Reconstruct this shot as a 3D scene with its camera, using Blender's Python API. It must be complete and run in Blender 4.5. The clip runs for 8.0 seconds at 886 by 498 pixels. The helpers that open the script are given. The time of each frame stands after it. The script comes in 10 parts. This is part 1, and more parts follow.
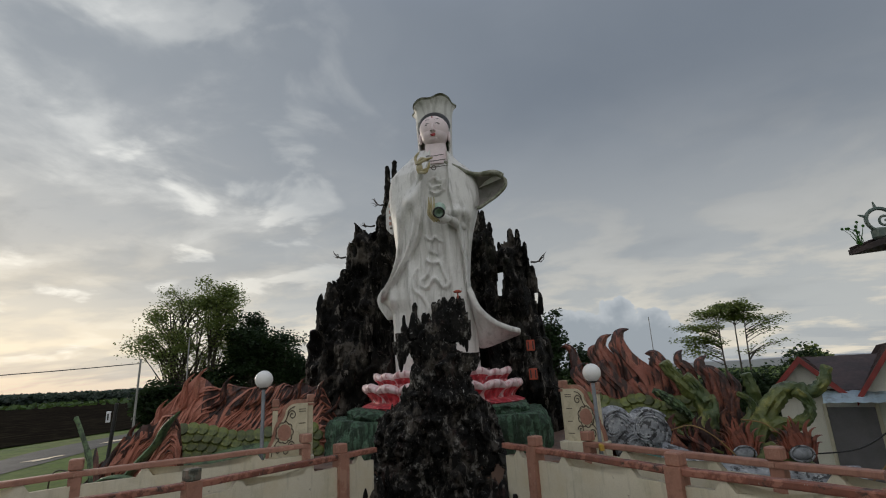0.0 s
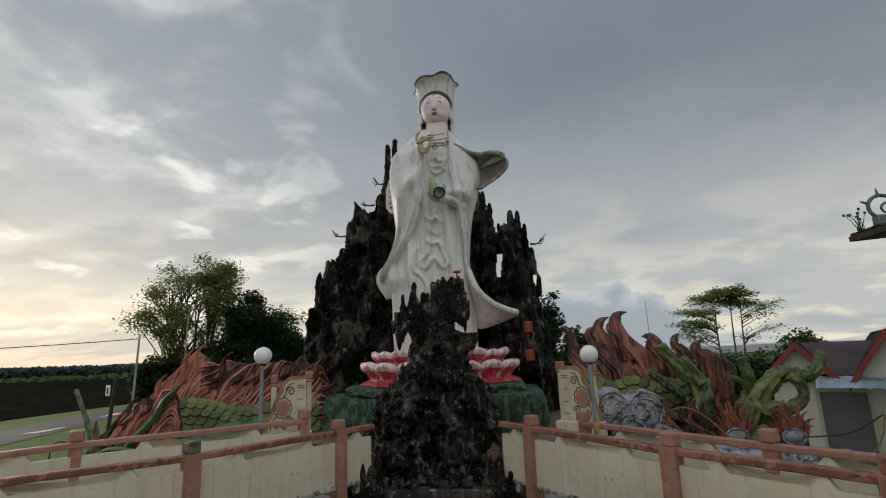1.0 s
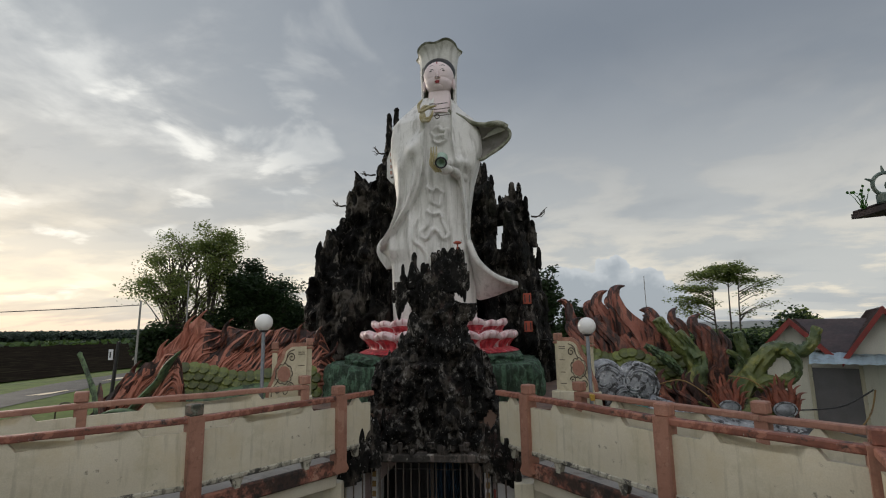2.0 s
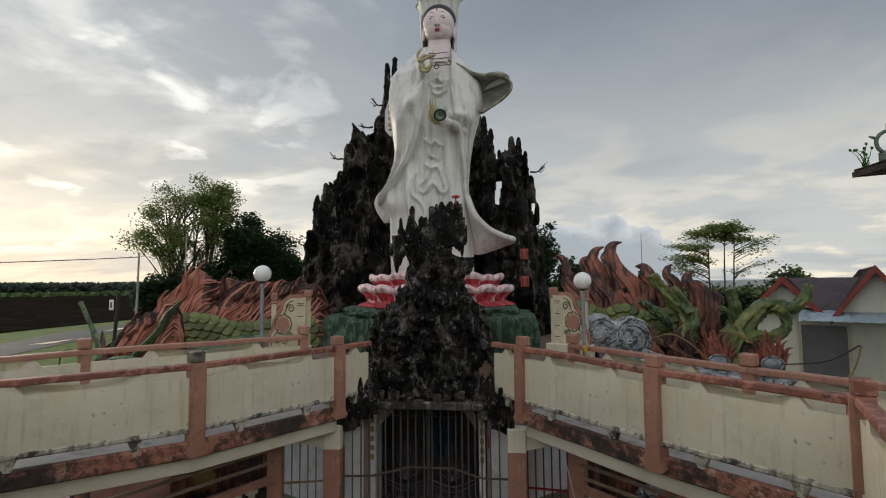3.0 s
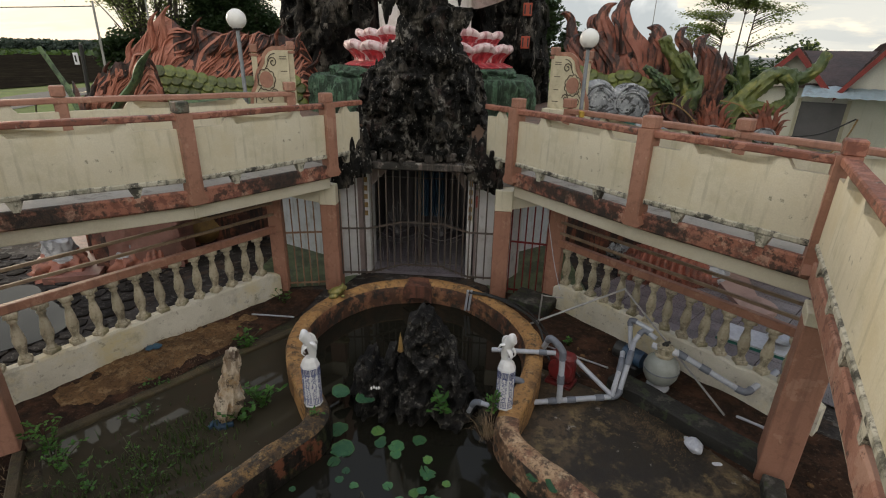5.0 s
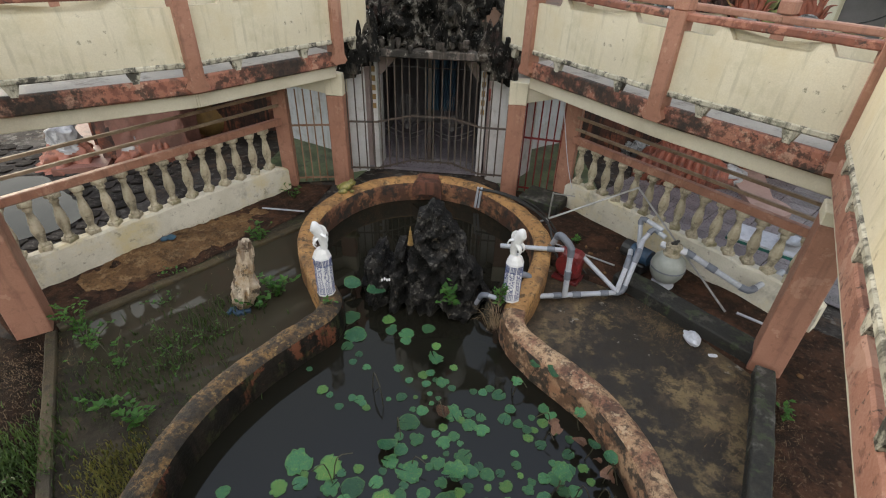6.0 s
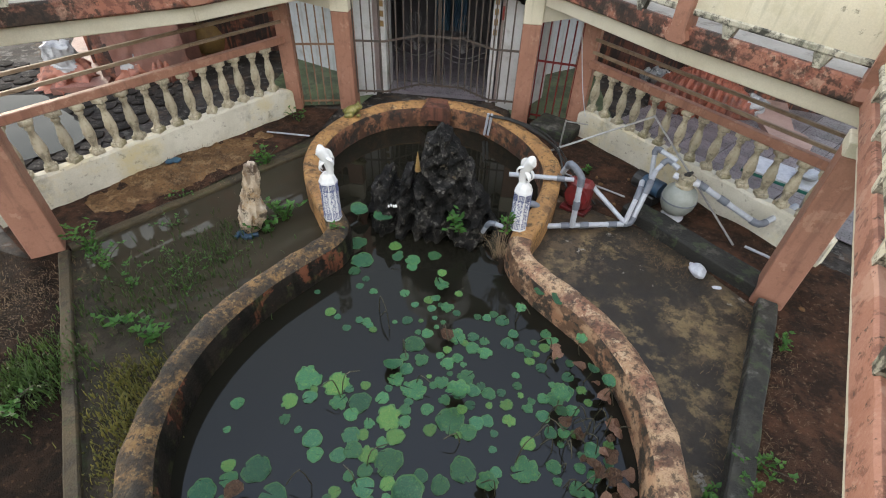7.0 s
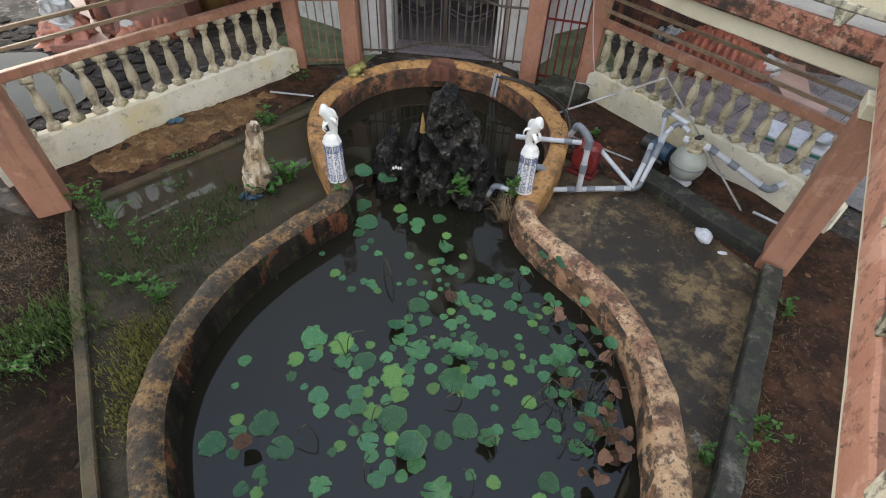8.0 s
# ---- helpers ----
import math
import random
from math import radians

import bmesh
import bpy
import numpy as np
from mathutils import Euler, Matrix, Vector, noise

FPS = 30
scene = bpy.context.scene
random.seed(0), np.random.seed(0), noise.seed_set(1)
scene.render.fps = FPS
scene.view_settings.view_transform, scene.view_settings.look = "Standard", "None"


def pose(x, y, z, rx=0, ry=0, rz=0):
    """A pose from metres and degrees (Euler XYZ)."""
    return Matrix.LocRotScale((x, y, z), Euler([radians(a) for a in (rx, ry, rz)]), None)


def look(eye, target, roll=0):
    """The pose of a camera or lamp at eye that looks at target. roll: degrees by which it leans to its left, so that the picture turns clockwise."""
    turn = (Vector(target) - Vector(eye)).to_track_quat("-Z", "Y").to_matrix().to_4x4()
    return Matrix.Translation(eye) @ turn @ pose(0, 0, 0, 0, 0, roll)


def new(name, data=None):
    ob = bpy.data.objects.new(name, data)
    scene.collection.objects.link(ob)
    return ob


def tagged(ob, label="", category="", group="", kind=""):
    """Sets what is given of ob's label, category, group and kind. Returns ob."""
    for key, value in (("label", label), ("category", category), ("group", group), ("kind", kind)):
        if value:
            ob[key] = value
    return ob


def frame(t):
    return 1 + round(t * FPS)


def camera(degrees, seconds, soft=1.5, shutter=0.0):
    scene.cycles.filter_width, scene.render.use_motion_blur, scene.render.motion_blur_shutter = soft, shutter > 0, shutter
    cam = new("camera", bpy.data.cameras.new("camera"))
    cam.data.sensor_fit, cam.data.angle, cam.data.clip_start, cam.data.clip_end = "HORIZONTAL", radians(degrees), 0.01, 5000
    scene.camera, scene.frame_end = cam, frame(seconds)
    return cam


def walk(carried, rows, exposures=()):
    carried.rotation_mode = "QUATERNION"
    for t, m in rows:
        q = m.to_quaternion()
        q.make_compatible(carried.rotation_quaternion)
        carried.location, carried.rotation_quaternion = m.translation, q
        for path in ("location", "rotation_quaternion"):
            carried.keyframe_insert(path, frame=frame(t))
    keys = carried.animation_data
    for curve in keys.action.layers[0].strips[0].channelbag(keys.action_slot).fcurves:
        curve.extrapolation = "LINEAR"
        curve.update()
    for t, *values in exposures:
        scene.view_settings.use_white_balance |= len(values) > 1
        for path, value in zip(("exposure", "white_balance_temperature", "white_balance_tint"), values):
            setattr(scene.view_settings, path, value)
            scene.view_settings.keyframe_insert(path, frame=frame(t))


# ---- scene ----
cam = camera(83.78, 8.0, 1.1)
PATH = [
    (0, (1.244, -0.098, 4.673), (1.021, 1.827, 5.167), -3.07),
    (0.5, (1.224, -0.081, 4.667), (1.012, 1.852, 5.133), -2.71),
    (1, (1.215, -0.069, 4.655), (0.992, 1.873, 5.075), -2.14),
    (2.5, (1.192, -0.057, 4.606), (0.968, 1.916, 4.840), -0.83),
    (3, (1.193, -0.055, 4.580), (0.969, 1.928, 4.714), -0.53),
    (3.5, (1.186, -0.044, 4.542), (0.959, 1.943, 4.545), -0.26),
    (4, (1.173, -0.027, 4.480), (0.950, 1.952, 4.291), 0.15),
    (4.5, (1.150, 0.000, 4.400), (0.967, 1.934, 3.923), 0.82),
    (5, (1.130, 0.019, 4.335), (0.966, 1.869, 3.593), 1.21),
    (6.5, (1.108, 0.035, 4.203), (0.934, 1.613, 2.987), 2.04),
    (7, (1.114, 0.029, 4.172), (0.943, 1.526, 2.857), 2.40),
    (7.5, (1.122, 0.021, 4.150), (0.952, 1.454, 2.766), 2.53),
    (8, (1.126, 0.013, 4.138), (0.951, 1.414, 2.722), 2.48),
]
EXPOSURES = [(0, -0.33, 6150, 10), (1, -0.19, 6200, 10), (2.5, -0.07, 6250, 10), (3.5, 0.07, 6250, 10), (4.5, 0.24, 6600, 9), (5, 0.48, 6680, 9),
             (6.5, 1.57, 6350, 8), (7, 1.66, 6250, 8), (8, 1.58, 6230, 8)]
walk(cam, [(t, look(eye, target, roll)) for t, eye, target, roll in PATH], EXPOSURES)

# ---- light ----
SUN_DIR = Vector((-0.80, 0.58, 0.16)).normalized()
world = bpy.data.worlds.new("dusk_sky")
scene.world = world
world.use_nodes = True


def build_sky(nt):
    """Overcast dusk: a hazy sky behind broken cloud, brightest low over the hidden sun."""
    N, L = nt.nodes, nt.links
    N.clear()

    def math_node(op, a, b=None, c=None, clamp=False):
        n = N.new("ShaderNodeMath")
        n.operation, n.use_clamp = op, clamp
        for i, v in enumerate((a, b, c)):
            if v is None:
                continue
            if isinstance(v, (int, float)):
                n.inputs[i].default_value = v
            else:
                L.new(v, n.inputs[i])
        return n.outputs[0]

    def mix(f, a, b, blend="MIX"):
        n = N.new("ShaderNodeMix")
        n.data_type, n.blend_type = "RGBA", blend
        for i, v in ((0, f), (6, a), (7, b)):
            if isinstance(v, (int, float)):
                n.inputs[i].default_value = v
            elif isinstance(v, tuple):
                n.inputs[i].default_value = (*v, 1)
            else:
                L.new(v, n.inputs[i])
        return n.outputs[2]

    def ramp(v, lo, hi):
        n = N.new("ShaderNodeMapRange")
        n.interpolation_type = "SMOOTHSTEP"
        n.inputs[1].default_value, n.inputs[2].default_value = lo, hi
        L.new(v, n.inputs[0])
        return n.outputs[0]

    co = N.new("ShaderNodeTexCoord").outputs["Generated"]
    sep = N.new("ShaderNodeSeparateXYZ")
    L.new(co, sep.inputs[0])
    z = math_node("MAXIMUM", sep.outputs[2], 0.0)
    # cloud layer, laid flat over the land
    inv = math_node("DIVIDE", 1.0, math_node("ADD", z, 0.22))
    scale = N.new("ShaderNodeVectorMath")
    scale.operation = "SCALE"
    L.new(co, scale.inputs[0])
    L.new(inv, scale.inputs[3])

    def cloud(size, detail, rough, seed, stretch=(1, 1, 1), dist=0.0):
        mp = N.new("ShaderNodeMapping")
        mp.inputs["Location"].default_value = (seed, seed * 1.7, 0)
        mp.inputs["Scale"].default_value = stretch
        L.new(scale.outputs[0], mp.inputs[0])
        n = N.new("ShaderNodeTexNoise")
        n.inputs["Scale"].default_value, n.inputs["Detail"].default_value = size, detail
        n.inputs["Roughness"].default_value, n.inputs["Distortion"].default_value = rough, dist
        L.new(mp.outputs[0], n.inputs["Vector"])
        return n.outputs[0]

    big = cloud(0.8, 5, 0.52, 9.1, (1, 1.0, 2.0))
    fine = cloud(1.7, 8, 0.56, 4.4, (1, 1.1, 2.6), 0.25)
    # nearness to the sun's place
    dot = N.new("ShaderNodeVectorMath")
    dot.operation = "DOT_PRODUCT"
    dot.inputs[1].default_value = SUN_DIR
    L.new(co, dot.inputs[0])
    near = math_node("MAXIMUM", dot.outputs["Value"], 0.0)
    wide = math_node("POWER", near, 5.0)
    tight = math_node("POWER", near, 26.0)
    low = math_node("POWER", math_node("SUBTRACT", 1.0, z, clamp=True), 7.0)

    sky = N.new("ShaderNodeTexSky")
    sky.sky_type, sky.sun_disc = "NISHITA", False
    sky.sun_elevation = math.asin(SUN_DIR.z)
    sky.sun_rotation = math.atan2(SUN_DIR.x, SUN_DIR.y)
    # veil of cloud: slate overhead, paler low down, whiter towards the sun
    veil = mix(ramp(z, 0.02, 0.55), SKY_LOW, SKY_HIGH)
    veil = mix(ramp(z, 0.62, 0.98), veil, SKY_ZENITH)
    veil = mix(math_node("MULTIPLY", ramp(big, 0.42, 0.68), 0.55), veil, SKY_DARK)
    bright = math_node("MULTIPLY", ramp(fine, 0.49, 0.70), math_node("ADD", math_node("MULTIPLY", wide, 1.0), math_node("MULTIPLY", low, 0.55)), clamp=True)
    veil = mix(bright, veil, SKY_WHITE)
    veil = mix(math_node("MULTIPLY", wide, 0.55), veil, SKY_PALE)
    gaps = cloud(2.6, 6, 0.5, 7.7, (1, 1.0, 3.0), 0.4)
    veil = mix(math_node("MULTIPLY", ramp(gaps, 0.55, 0.66), math_node("POWER", near, 8.0)), veil, SKY_GAP)
    lumps = cloud(2.1, 7, 0.55, 3.3, (1, 1.0, 2.2), 0.5)
    veil = mix(math_node("MULTIPLY", math_node("MULTIPLY", ramp(lumps, 0.50, 0.60), wide), 0.62), veil, SKY_SLATE)
    veil = mix(math_node("MULTIPLY", math_node("MULTIPLY", low, 0.85), math_node("ADD", math_node("MULTIPLY", wide, 0.9), math_node("MULTIPLY", ramp(fine, 0.44, 0.56), 0.85)), clamp=True), veil, SKY_WARM)
    veil = mix(math_node("MULTIPLY", math_node("MULTIPLY", math_node("POWER", near, 14.0), low), 0.55), veil, SKY_GLOW)
    veil = mix(math_node("MULTIPLY", math_node("SUBTRACT", 1.0, ramp(z, 0.0, 0.07)), math_node("MULTIPLY", wide, 0.75)), veil, SKY_HAZE)
    # a heap of cumulus low ahead, and long grey bars beside it
    heap = N.new("ShaderNodeTexNoise")
    heap.inputs["Scale"].default_value, heap.inputs["Detail"].default_value, heap.inputs["Roughness"].default_value = 15.0, 4.0, 0.55
    L.new(co, heap.inputs["Vector"])
    azi = N.new("ShaderNodeVectorMath")
    azi.operation = "DOT_PRODUCT"
    azi.inputs[1].default_value = Vector((0.19, 0.98, 0.0)).normalized()
    L.new(co, azi.inputs[0])
    rise = math_node("MULTIPLY", ramp(azi.outputs["Value"], 0.978, 1.0), 0.18)
    over = math_node("SUBTRACT", math_node("ADD", rise, math_node("MULTIPLY", heap.outputs[0], 0.22)), math_node("ADD", z, 0.125))
    veil = mix(math_node("MULTIPLY", ramp(over, 0.0, 0.012), ramp(rise, 0.005, 0.05)), veil, mix(ramp(over, 0.0, 0.07), (0.66, 0.68, 0.68), SKY_HEAP))
    bars = cloud(1.1, 6, 0.55, 2.7, (0.5, 1.6, 5.0))
    veil = mix(math_node("MULTIPLY", math_node("MULTIPLY", ramp(bars, 0.50, 0.60), low), 0.55), veil, SKY_HEAP)
    # the cloud bank behind, lit full by the low sun
    dot2 = N.new("ShaderNodeVectorMath")
    dot2.operation = "DOT_PRODUCT"
    dot2.inputs[1].default_value = Vector((0.15, -0.92, 0.36)).normalized()
    L.new(co, dot2.inputs[0])
    veil = mix(ramp(dot2.outputs["Value"], -0.05, 0.75), veil, SKY_BEHIND)
    back = N.new("ShaderNodeBackground")
    clear = N.new("ShaderNodeBackground")
    clear.inputs[1].default_value = 0.06
    L.new(sky.outputs[0], clear.inputs[0])
    L.new(veil, back.inputs[0])
    back.inputs[1].default_value = SKY_STRENGTH
    ms = N.new("ShaderNodeMixShader")
    ms.inputs[0].default_value = 0.93
    L.new(clear.outputs[0], ms.inputs[1])
    L.new(back.outputs[0], ms.inputs[2])
    out = N.new("ShaderNodeOutputWorld")
    L.new(ms.outputs[0], out.inputs[0])


SKY_LOW, SKY_HIGH, SKY_ZENITH = (0.65, 0.65, 0.61), (0.27, 0.30, 0.34), (0.52, 0.62, 0.86)
SKY_DARK, SKY_WHITE = (0.20, 0.23, 0.27), (1.12, 1.09, 1.0)
SKY_PALE, SKY_WARM = (0.78, 0.79, 0.765), (1.2, 1.03, 0.76)
SKY_SLATE = (0.40, 0.43, 0.45)
SKY_BEHIND, SKY_HEAP = (0.93, 0.91, 0.88), (0.43, 0.465, 0.49)
SKY_GAP, SKY_GLOW, SKY_HAZE, SKY_STRENGTH = (1.45, 1.40, 1.26), (1.50, 1.26, 0.90), (0.80, 0.70, 0.60), 1.0
build_sky(world.node_tree)

sun = new("sun", bpy.data.lights.new("sun", "SUN"))
sun.data.energy, sun.data.angle, sun.data.color = 1.1, radians(12), (1.0, 0.86, 0.68)
sun.matrix_world = look(SUN_DIR * 50, (0, 0, 0))

# ---- materials ----
MATS = {}


def mat(name, base, second=None, size=3.0, rough=0.7, bump=0.3, fine=40.0, stains=(), streak=None, metal=0.0, random_tint=0.0, coat=0.0, spec=0.5, sharp=(0.4, 0.62), slant=0.0, relief=0.02, run=None):
    """A weathered surface: two tones mixed by a broad noise, a fine grain with relief, stains of a given colour, size and cover,
    and streaks that run down."""
    m = bpy.data.materials.new(name)
    m.use_nodes = True
    nt = m.node_tree
    N, L = nt.nodes, nt.links
    b = N["Principled BSDF"]
    co = N.new("ShaderNodeTexCoord").outputs["Object"]

    def tex(scale, detail=5, rough_=0.6, stretch=None, seed=0.0, lean=0.0):
        n = N.new("ShaderNodeTexNoise")
        n.inputs["Scale"].default_value, n.inputs["Detail"].default_value, n.inputs["Roughness"].default_value = scale, detail, rough_
        mp = N.new("ShaderNodeMapping")
        mp.inputs["Location"].default_value = (seed, seed * 0.37, seed * 1.3)
        mp.inputs["Scale"].default_value = stretch or (1, 1, 1)
        mp.inputs["Rotation"].default_value = (0, lean, 0)
        L.new(co, mp.inputs[0])
        L.new(mp.outputs[0], n.inputs["Vector"])
        return n.outputs[0]

    def ramp(v, lo, hi, top=1.0):
        n = N.new("ShaderNodeMapRange")
        n.inputs[1].default_value, n.inputs[2].default_value, n.inputs[4].default_value = lo, hi, top
        L.new(v, n.inputs[0])
        return n.outputs[0]

    def mix(f, a, c, blend="MIX"):
        n = N.new("ShaderNodeMix")
        n.data_type, n.blend_type = "RGBA", blend
        for i, v in ((0, f), (6, a), (7, c)):
            if isinstance(v, (int, float)):
                n.inputs[i].default_value = v
            elif isinstance(v, tuple):
                n.inputs[i].default_value = (*v, 1)
            else:
                L.new(v, n.inputs[i])
        return n.outputs[2]

    second = second or tuple(c * 0.75 for c in base)
    col = mix(ramp(tex(size), *sharp), base, second)
    grain = tex(fine, 3, 0.7, seed=5.0)
    col = mix(ramp(grain, 0.35, 0.75, 0.35), col, tuple(c * 0.6 for c in base))
    for i, (c, sc, lo, hi, top) in enumerate(stains):
        col = mix(ramp(tex(sc, 8, 0.70, run, seed=11.0 + 7 * i), lo - 0.04, hi - 0.06, top), col, c)
    if streak:
        c, lo, hi, top = streak
        col = mix(ramp(tex(5.0, 6, 0.6, (1.6, 1.6, 0.16), 23.0, slant), lo - 0.04, hi - 0.06, top), col, c)
    if random_tint:
        oi = N.new("ShaderNodeObjectInfo")
        hsv = N.new("ShaderNodeHueSaturation")
        L.new(col, hsv.inputs["Color"])
        L.new(ramp(oi.outputs["Random"], 0, 1, 1 + random_tint), hsv.inputs["Value"])
        hsv.inputs["Value"].links[0].from_node.inputs[3].default_value = 1 - random_tint
        col = hsv.outputs[0]
    L.new(col, b.inputs["Base Color"])
    L.new(ramp(grain, 0.2, 0.8, min(1.0, rough + 0.12)), b.inputs["Roughness"])
    b.inputs["Roughness"].links[0].from_node.inputs[3].default_value = max(0.02, rough - 0.12)
    b.inputs["Metallic"].default_value = metal
    b.inputs["Specular IOR Level"].default_value = spec
    b.inputs["Coat Weight"].default_value = coat
    if bump:
        bp = N.new("ShaderNodeBump")
        bp.inputs["Strength"].default_value, bp.inputs["Distance"].default_value = bump, relief
        add = N.new("ShaderNodeMath")
        add.operation = "ADD"
        L.new(tex(size * 4, 6, 0.65, seed=2.0), add.inputs[0])
        L.new(grain, add.inputs[1])
        L.new(add.outputs[0], bp.inputs["Height"])
        L.new(bp.outputs[0], b.inputs["Normal"])
    MATS[name] = m
    return m


BLACK = (0.018, 0.018, 0.016)
MOSS = (0.05, 0.065, 0.03)
mat("cream_paint", (0.685, 0.635, 0.50), (0.62, 0.57, 0.44), 0.9, 0.65, 0.12, 60, [((0.40, 0.375, 0.235), 1.8, 0.56, 0.76, 0.6), ((0.12, 0.11, 0.07), 7, 0.67, 0.75, 0.75), ((0.56, 0.485, 0.31), 0.7, 0.53, 0.68, 0.55)], ((0.27, 0.255, 0.16), 0.58, 0.76, 0.5))
mat("beam_cream", (0.66, 0.615, 0.50), (0.60, 0.55, 0.43), 1.5, 0.65, 0.1, 60, [((0.46, 0.42, 0.32), 1.6, 0.58, 0.72, 0.4)])
mat("grimy_cream", (0.58, 0.55, 0.45), (0.36, 0.34, 0.27), 3.5, 0.75, 0.4, 60, [(BLACK, 4, 0.55, 0.64, 0.92), (MOSS, 3, 0.60, 0.72, 0.8), ((0.06, 0.055, 0.04), 14, 0.60, 0.68, 0.7)], ((0.06, 0.06, 0.045), 0.56, 0.70, 0.8))
mat("brown_paint", (0.37, 0.188, 0.130), (0.32, 0.155, 0.105), 2.0, 0.55, 0.2, 60, [((0.19, 0.09, 0.062), 6, 0.57, 0.70, 0.55), ((0.47, 0.28, 0.20), 3, 0.60, 0.66, 0.55)], ((0.15, 0.075, 0.055), 0.57, 0.72, 0.45))
mat("worn_brown", (0.34, 0.135, 0.09), (0.39, 0.18, 0.125), 4.5, 0.65, 0.4, 50, [((0.50, 0.31, 0.23), 3.2, 0.59, 0.62, 0.75), ((0.045, 0.026, 0.02), 5.5, 0.55, 0.63, 0.9), ((0.14, 0.055, 0.04), 12, 0.55, 0.64, 0.7), (BLACK, 1.1, 0.54, 0.64, 0.9)])
mat("worn_pink", (0.40, 0.205, 0.15), (0.35, 0.165, 0.115), 2.5, 0.65, 0.3, 50, [((0.17, 0.075, 0.055), 4.5, 0.58, 0.63, 0.75), ((0.48, 0.30, 0.23), 3, 0.59, 0.64, 0.6), (BLACK, 9, 0.64, 0.70, 0.8)])
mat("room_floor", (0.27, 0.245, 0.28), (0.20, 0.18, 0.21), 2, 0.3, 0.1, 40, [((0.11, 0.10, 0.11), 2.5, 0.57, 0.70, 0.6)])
mat("rail_brown", (0.24, 0.085, 0.052), (0.13, 0.05, 0.034), 4, 0.6, 0.3, 50, [(BLACK, 5, 0.56, 0.66, 0.85), ((0.36, 0.36, 0.32), 14, 0.67, 0.72, 0.7), ((0.38, 0.17, 0.115), 3, 0.56, 0.62, 0.7)])
mat("frog_glaze", (0.20, 0.18, 0.05), (0.10, 0.11, 0.035), 9, 0.35, 0.1, 40, [((0.40, 0.32, 0.10), 6, 0.56, 0.66, 0.7)])
mat("rock", (0.017, 0.016, 0.0145), (0.007, 0.007, 0.0065), 2.4, 0.85, 1.0, 26, [((0.085, 0.074, 0.061), 2.0, 0.52, 0.63, 0.85), ((0.25, 0.235, 0.21), 5.0, 0.575, 0.655, 0.85), ((0.055, 0.030, 0.026), 1.3, 0.60, 0.68, 0.6), ((0.0055, 0.0055, 0.005), 2.8, 0.52, 0.58, 0.95), ((0.48, 0.47, 0.44), 14, 0.67, 0.715, 0.9)], spec=0.2, relief=0.05, run=(1.2, 1.2, 0.8))
mat("rock_grey", (0.046, 0.043, 0.040), (0.016, 0.015, 0.015), 6.0, 0.8, 1.0, 30, [((0.17, 0.16, 0.145), 11, 0.57, 0.66, 0.75), ((0.006, 0.006, 0.006), 5.0, 0.50, 0.58, 0.92), ((0.22, 0.18, 0.13), 5, 0.66, 0.72, 0.7)], spec=0.2, relief=0.05)
mat("rock_far", (0.028, 0.025, 0.021), (0.009, 0.0088, 0.008), 1.0, 0.9, 1.0, 14, [((0.125, 0.11, 0.092), 1.0, 0.52, 0.63, 0.85), ((0.028, 0.031, 0.016), 0.8, 0.58, 0.68, 0.5), ((0.007, 0.0068, 0.0062), 1.2, 0.50, 0.57, 0.95), ((0.24, 0.215, 0.185), 3.0, 0.62, 0.69, 0.75)], spec=0.15, relief=0.09, run=(1.3, 1.3, 0.6))
mat("statue_white", (0.76, 0.75, 0.725), (0.66, 0.65, 0.62), 0.7, 0.5, 0.12, 25, [((0.36, 0.35, 0.315), 0.9, 0.58, 0.76, 0.6), ((0.20, 0.19, 0.16), 5, 0.68, 0.76, 0.55)], ((0.33, 0.32, 0.29), 0.55, 0.73, 0.65))
mat("sleeve_inner", (0.36, 0.34, 0.315), (0.27, 0.255, 0.235), 2.5, 0.7, 0.2, 25, [((0.09, 0.09, 0.07), 2, 0.58, 0.70, 0.7)])
mat("text_faded", (0.50, 0.24, 0.18), (0.56, 0.42, 0.36), 9, 0.6, 0.0)
mat("statue_face", (0.84, 0.72, 0.735), (0.80, 0.67, 0.69), 1.5, 0.45, 0.0)
mat("statue_hair", (0.03, 0.03, 0.035), None, 3, 0.5, 0.1)
mat("statue_lips", (0.45, 0.05, 0.06), None, 3, 0.5, 0.0)
mat("statue_gold", (0.34, 0.28, 0.12), (0.55, 0.5, 0.36), 4, 0.5, 0.1)
mat("celadon", (0.32, 0.45, 0.36), (0.40, 0.52, 0.42), 2, 0.3, 0.05)
# stain on the sleeve lip; also painted shade for the crown's rim
mat("rim_stain_shade", (0.13, 0.135, 0.085), (0.40, 0.40, 0.33), 4, 0.7, 0.2)
mat("lotus_pink", (0.58, 0.035, 0.05), (0.66, 0.13, 0.15), 5, 0.45, 0.2, 30, [((0.74, 0.50, 0.49), 6, 0.60, 0.66, 0.8)], ((0.22, 0.015, 0.025), 0.50, 0.62, 0.8))
mat("lotus_tip", (0.80, 0.66, 0.66), (0.74, 0.50, 0.51), 5, 0.5, 0.3, 30, [((0.30, 0.2, 0.2), 6, 0.60, 0.70, 0.7)], ((0.42, 0.16, 0.17), 0.56, 0.66, 0.7))
mat("green_paint", (0.125, 0.235, 0.145), (0.075, 0.155, 0.09), 3.0, 0.7, 1.0, 25, [((0.28, 0.36, 0.27), 8, 0.60, 0.69, 0.5), (BLACK, 4, 0.60, 0.70, 0.6)], ((0.018, 0.036, 0.02), 0.50, 0.60, 0.85), relief=0.08, run=(1.6, 1.6, 0.5))
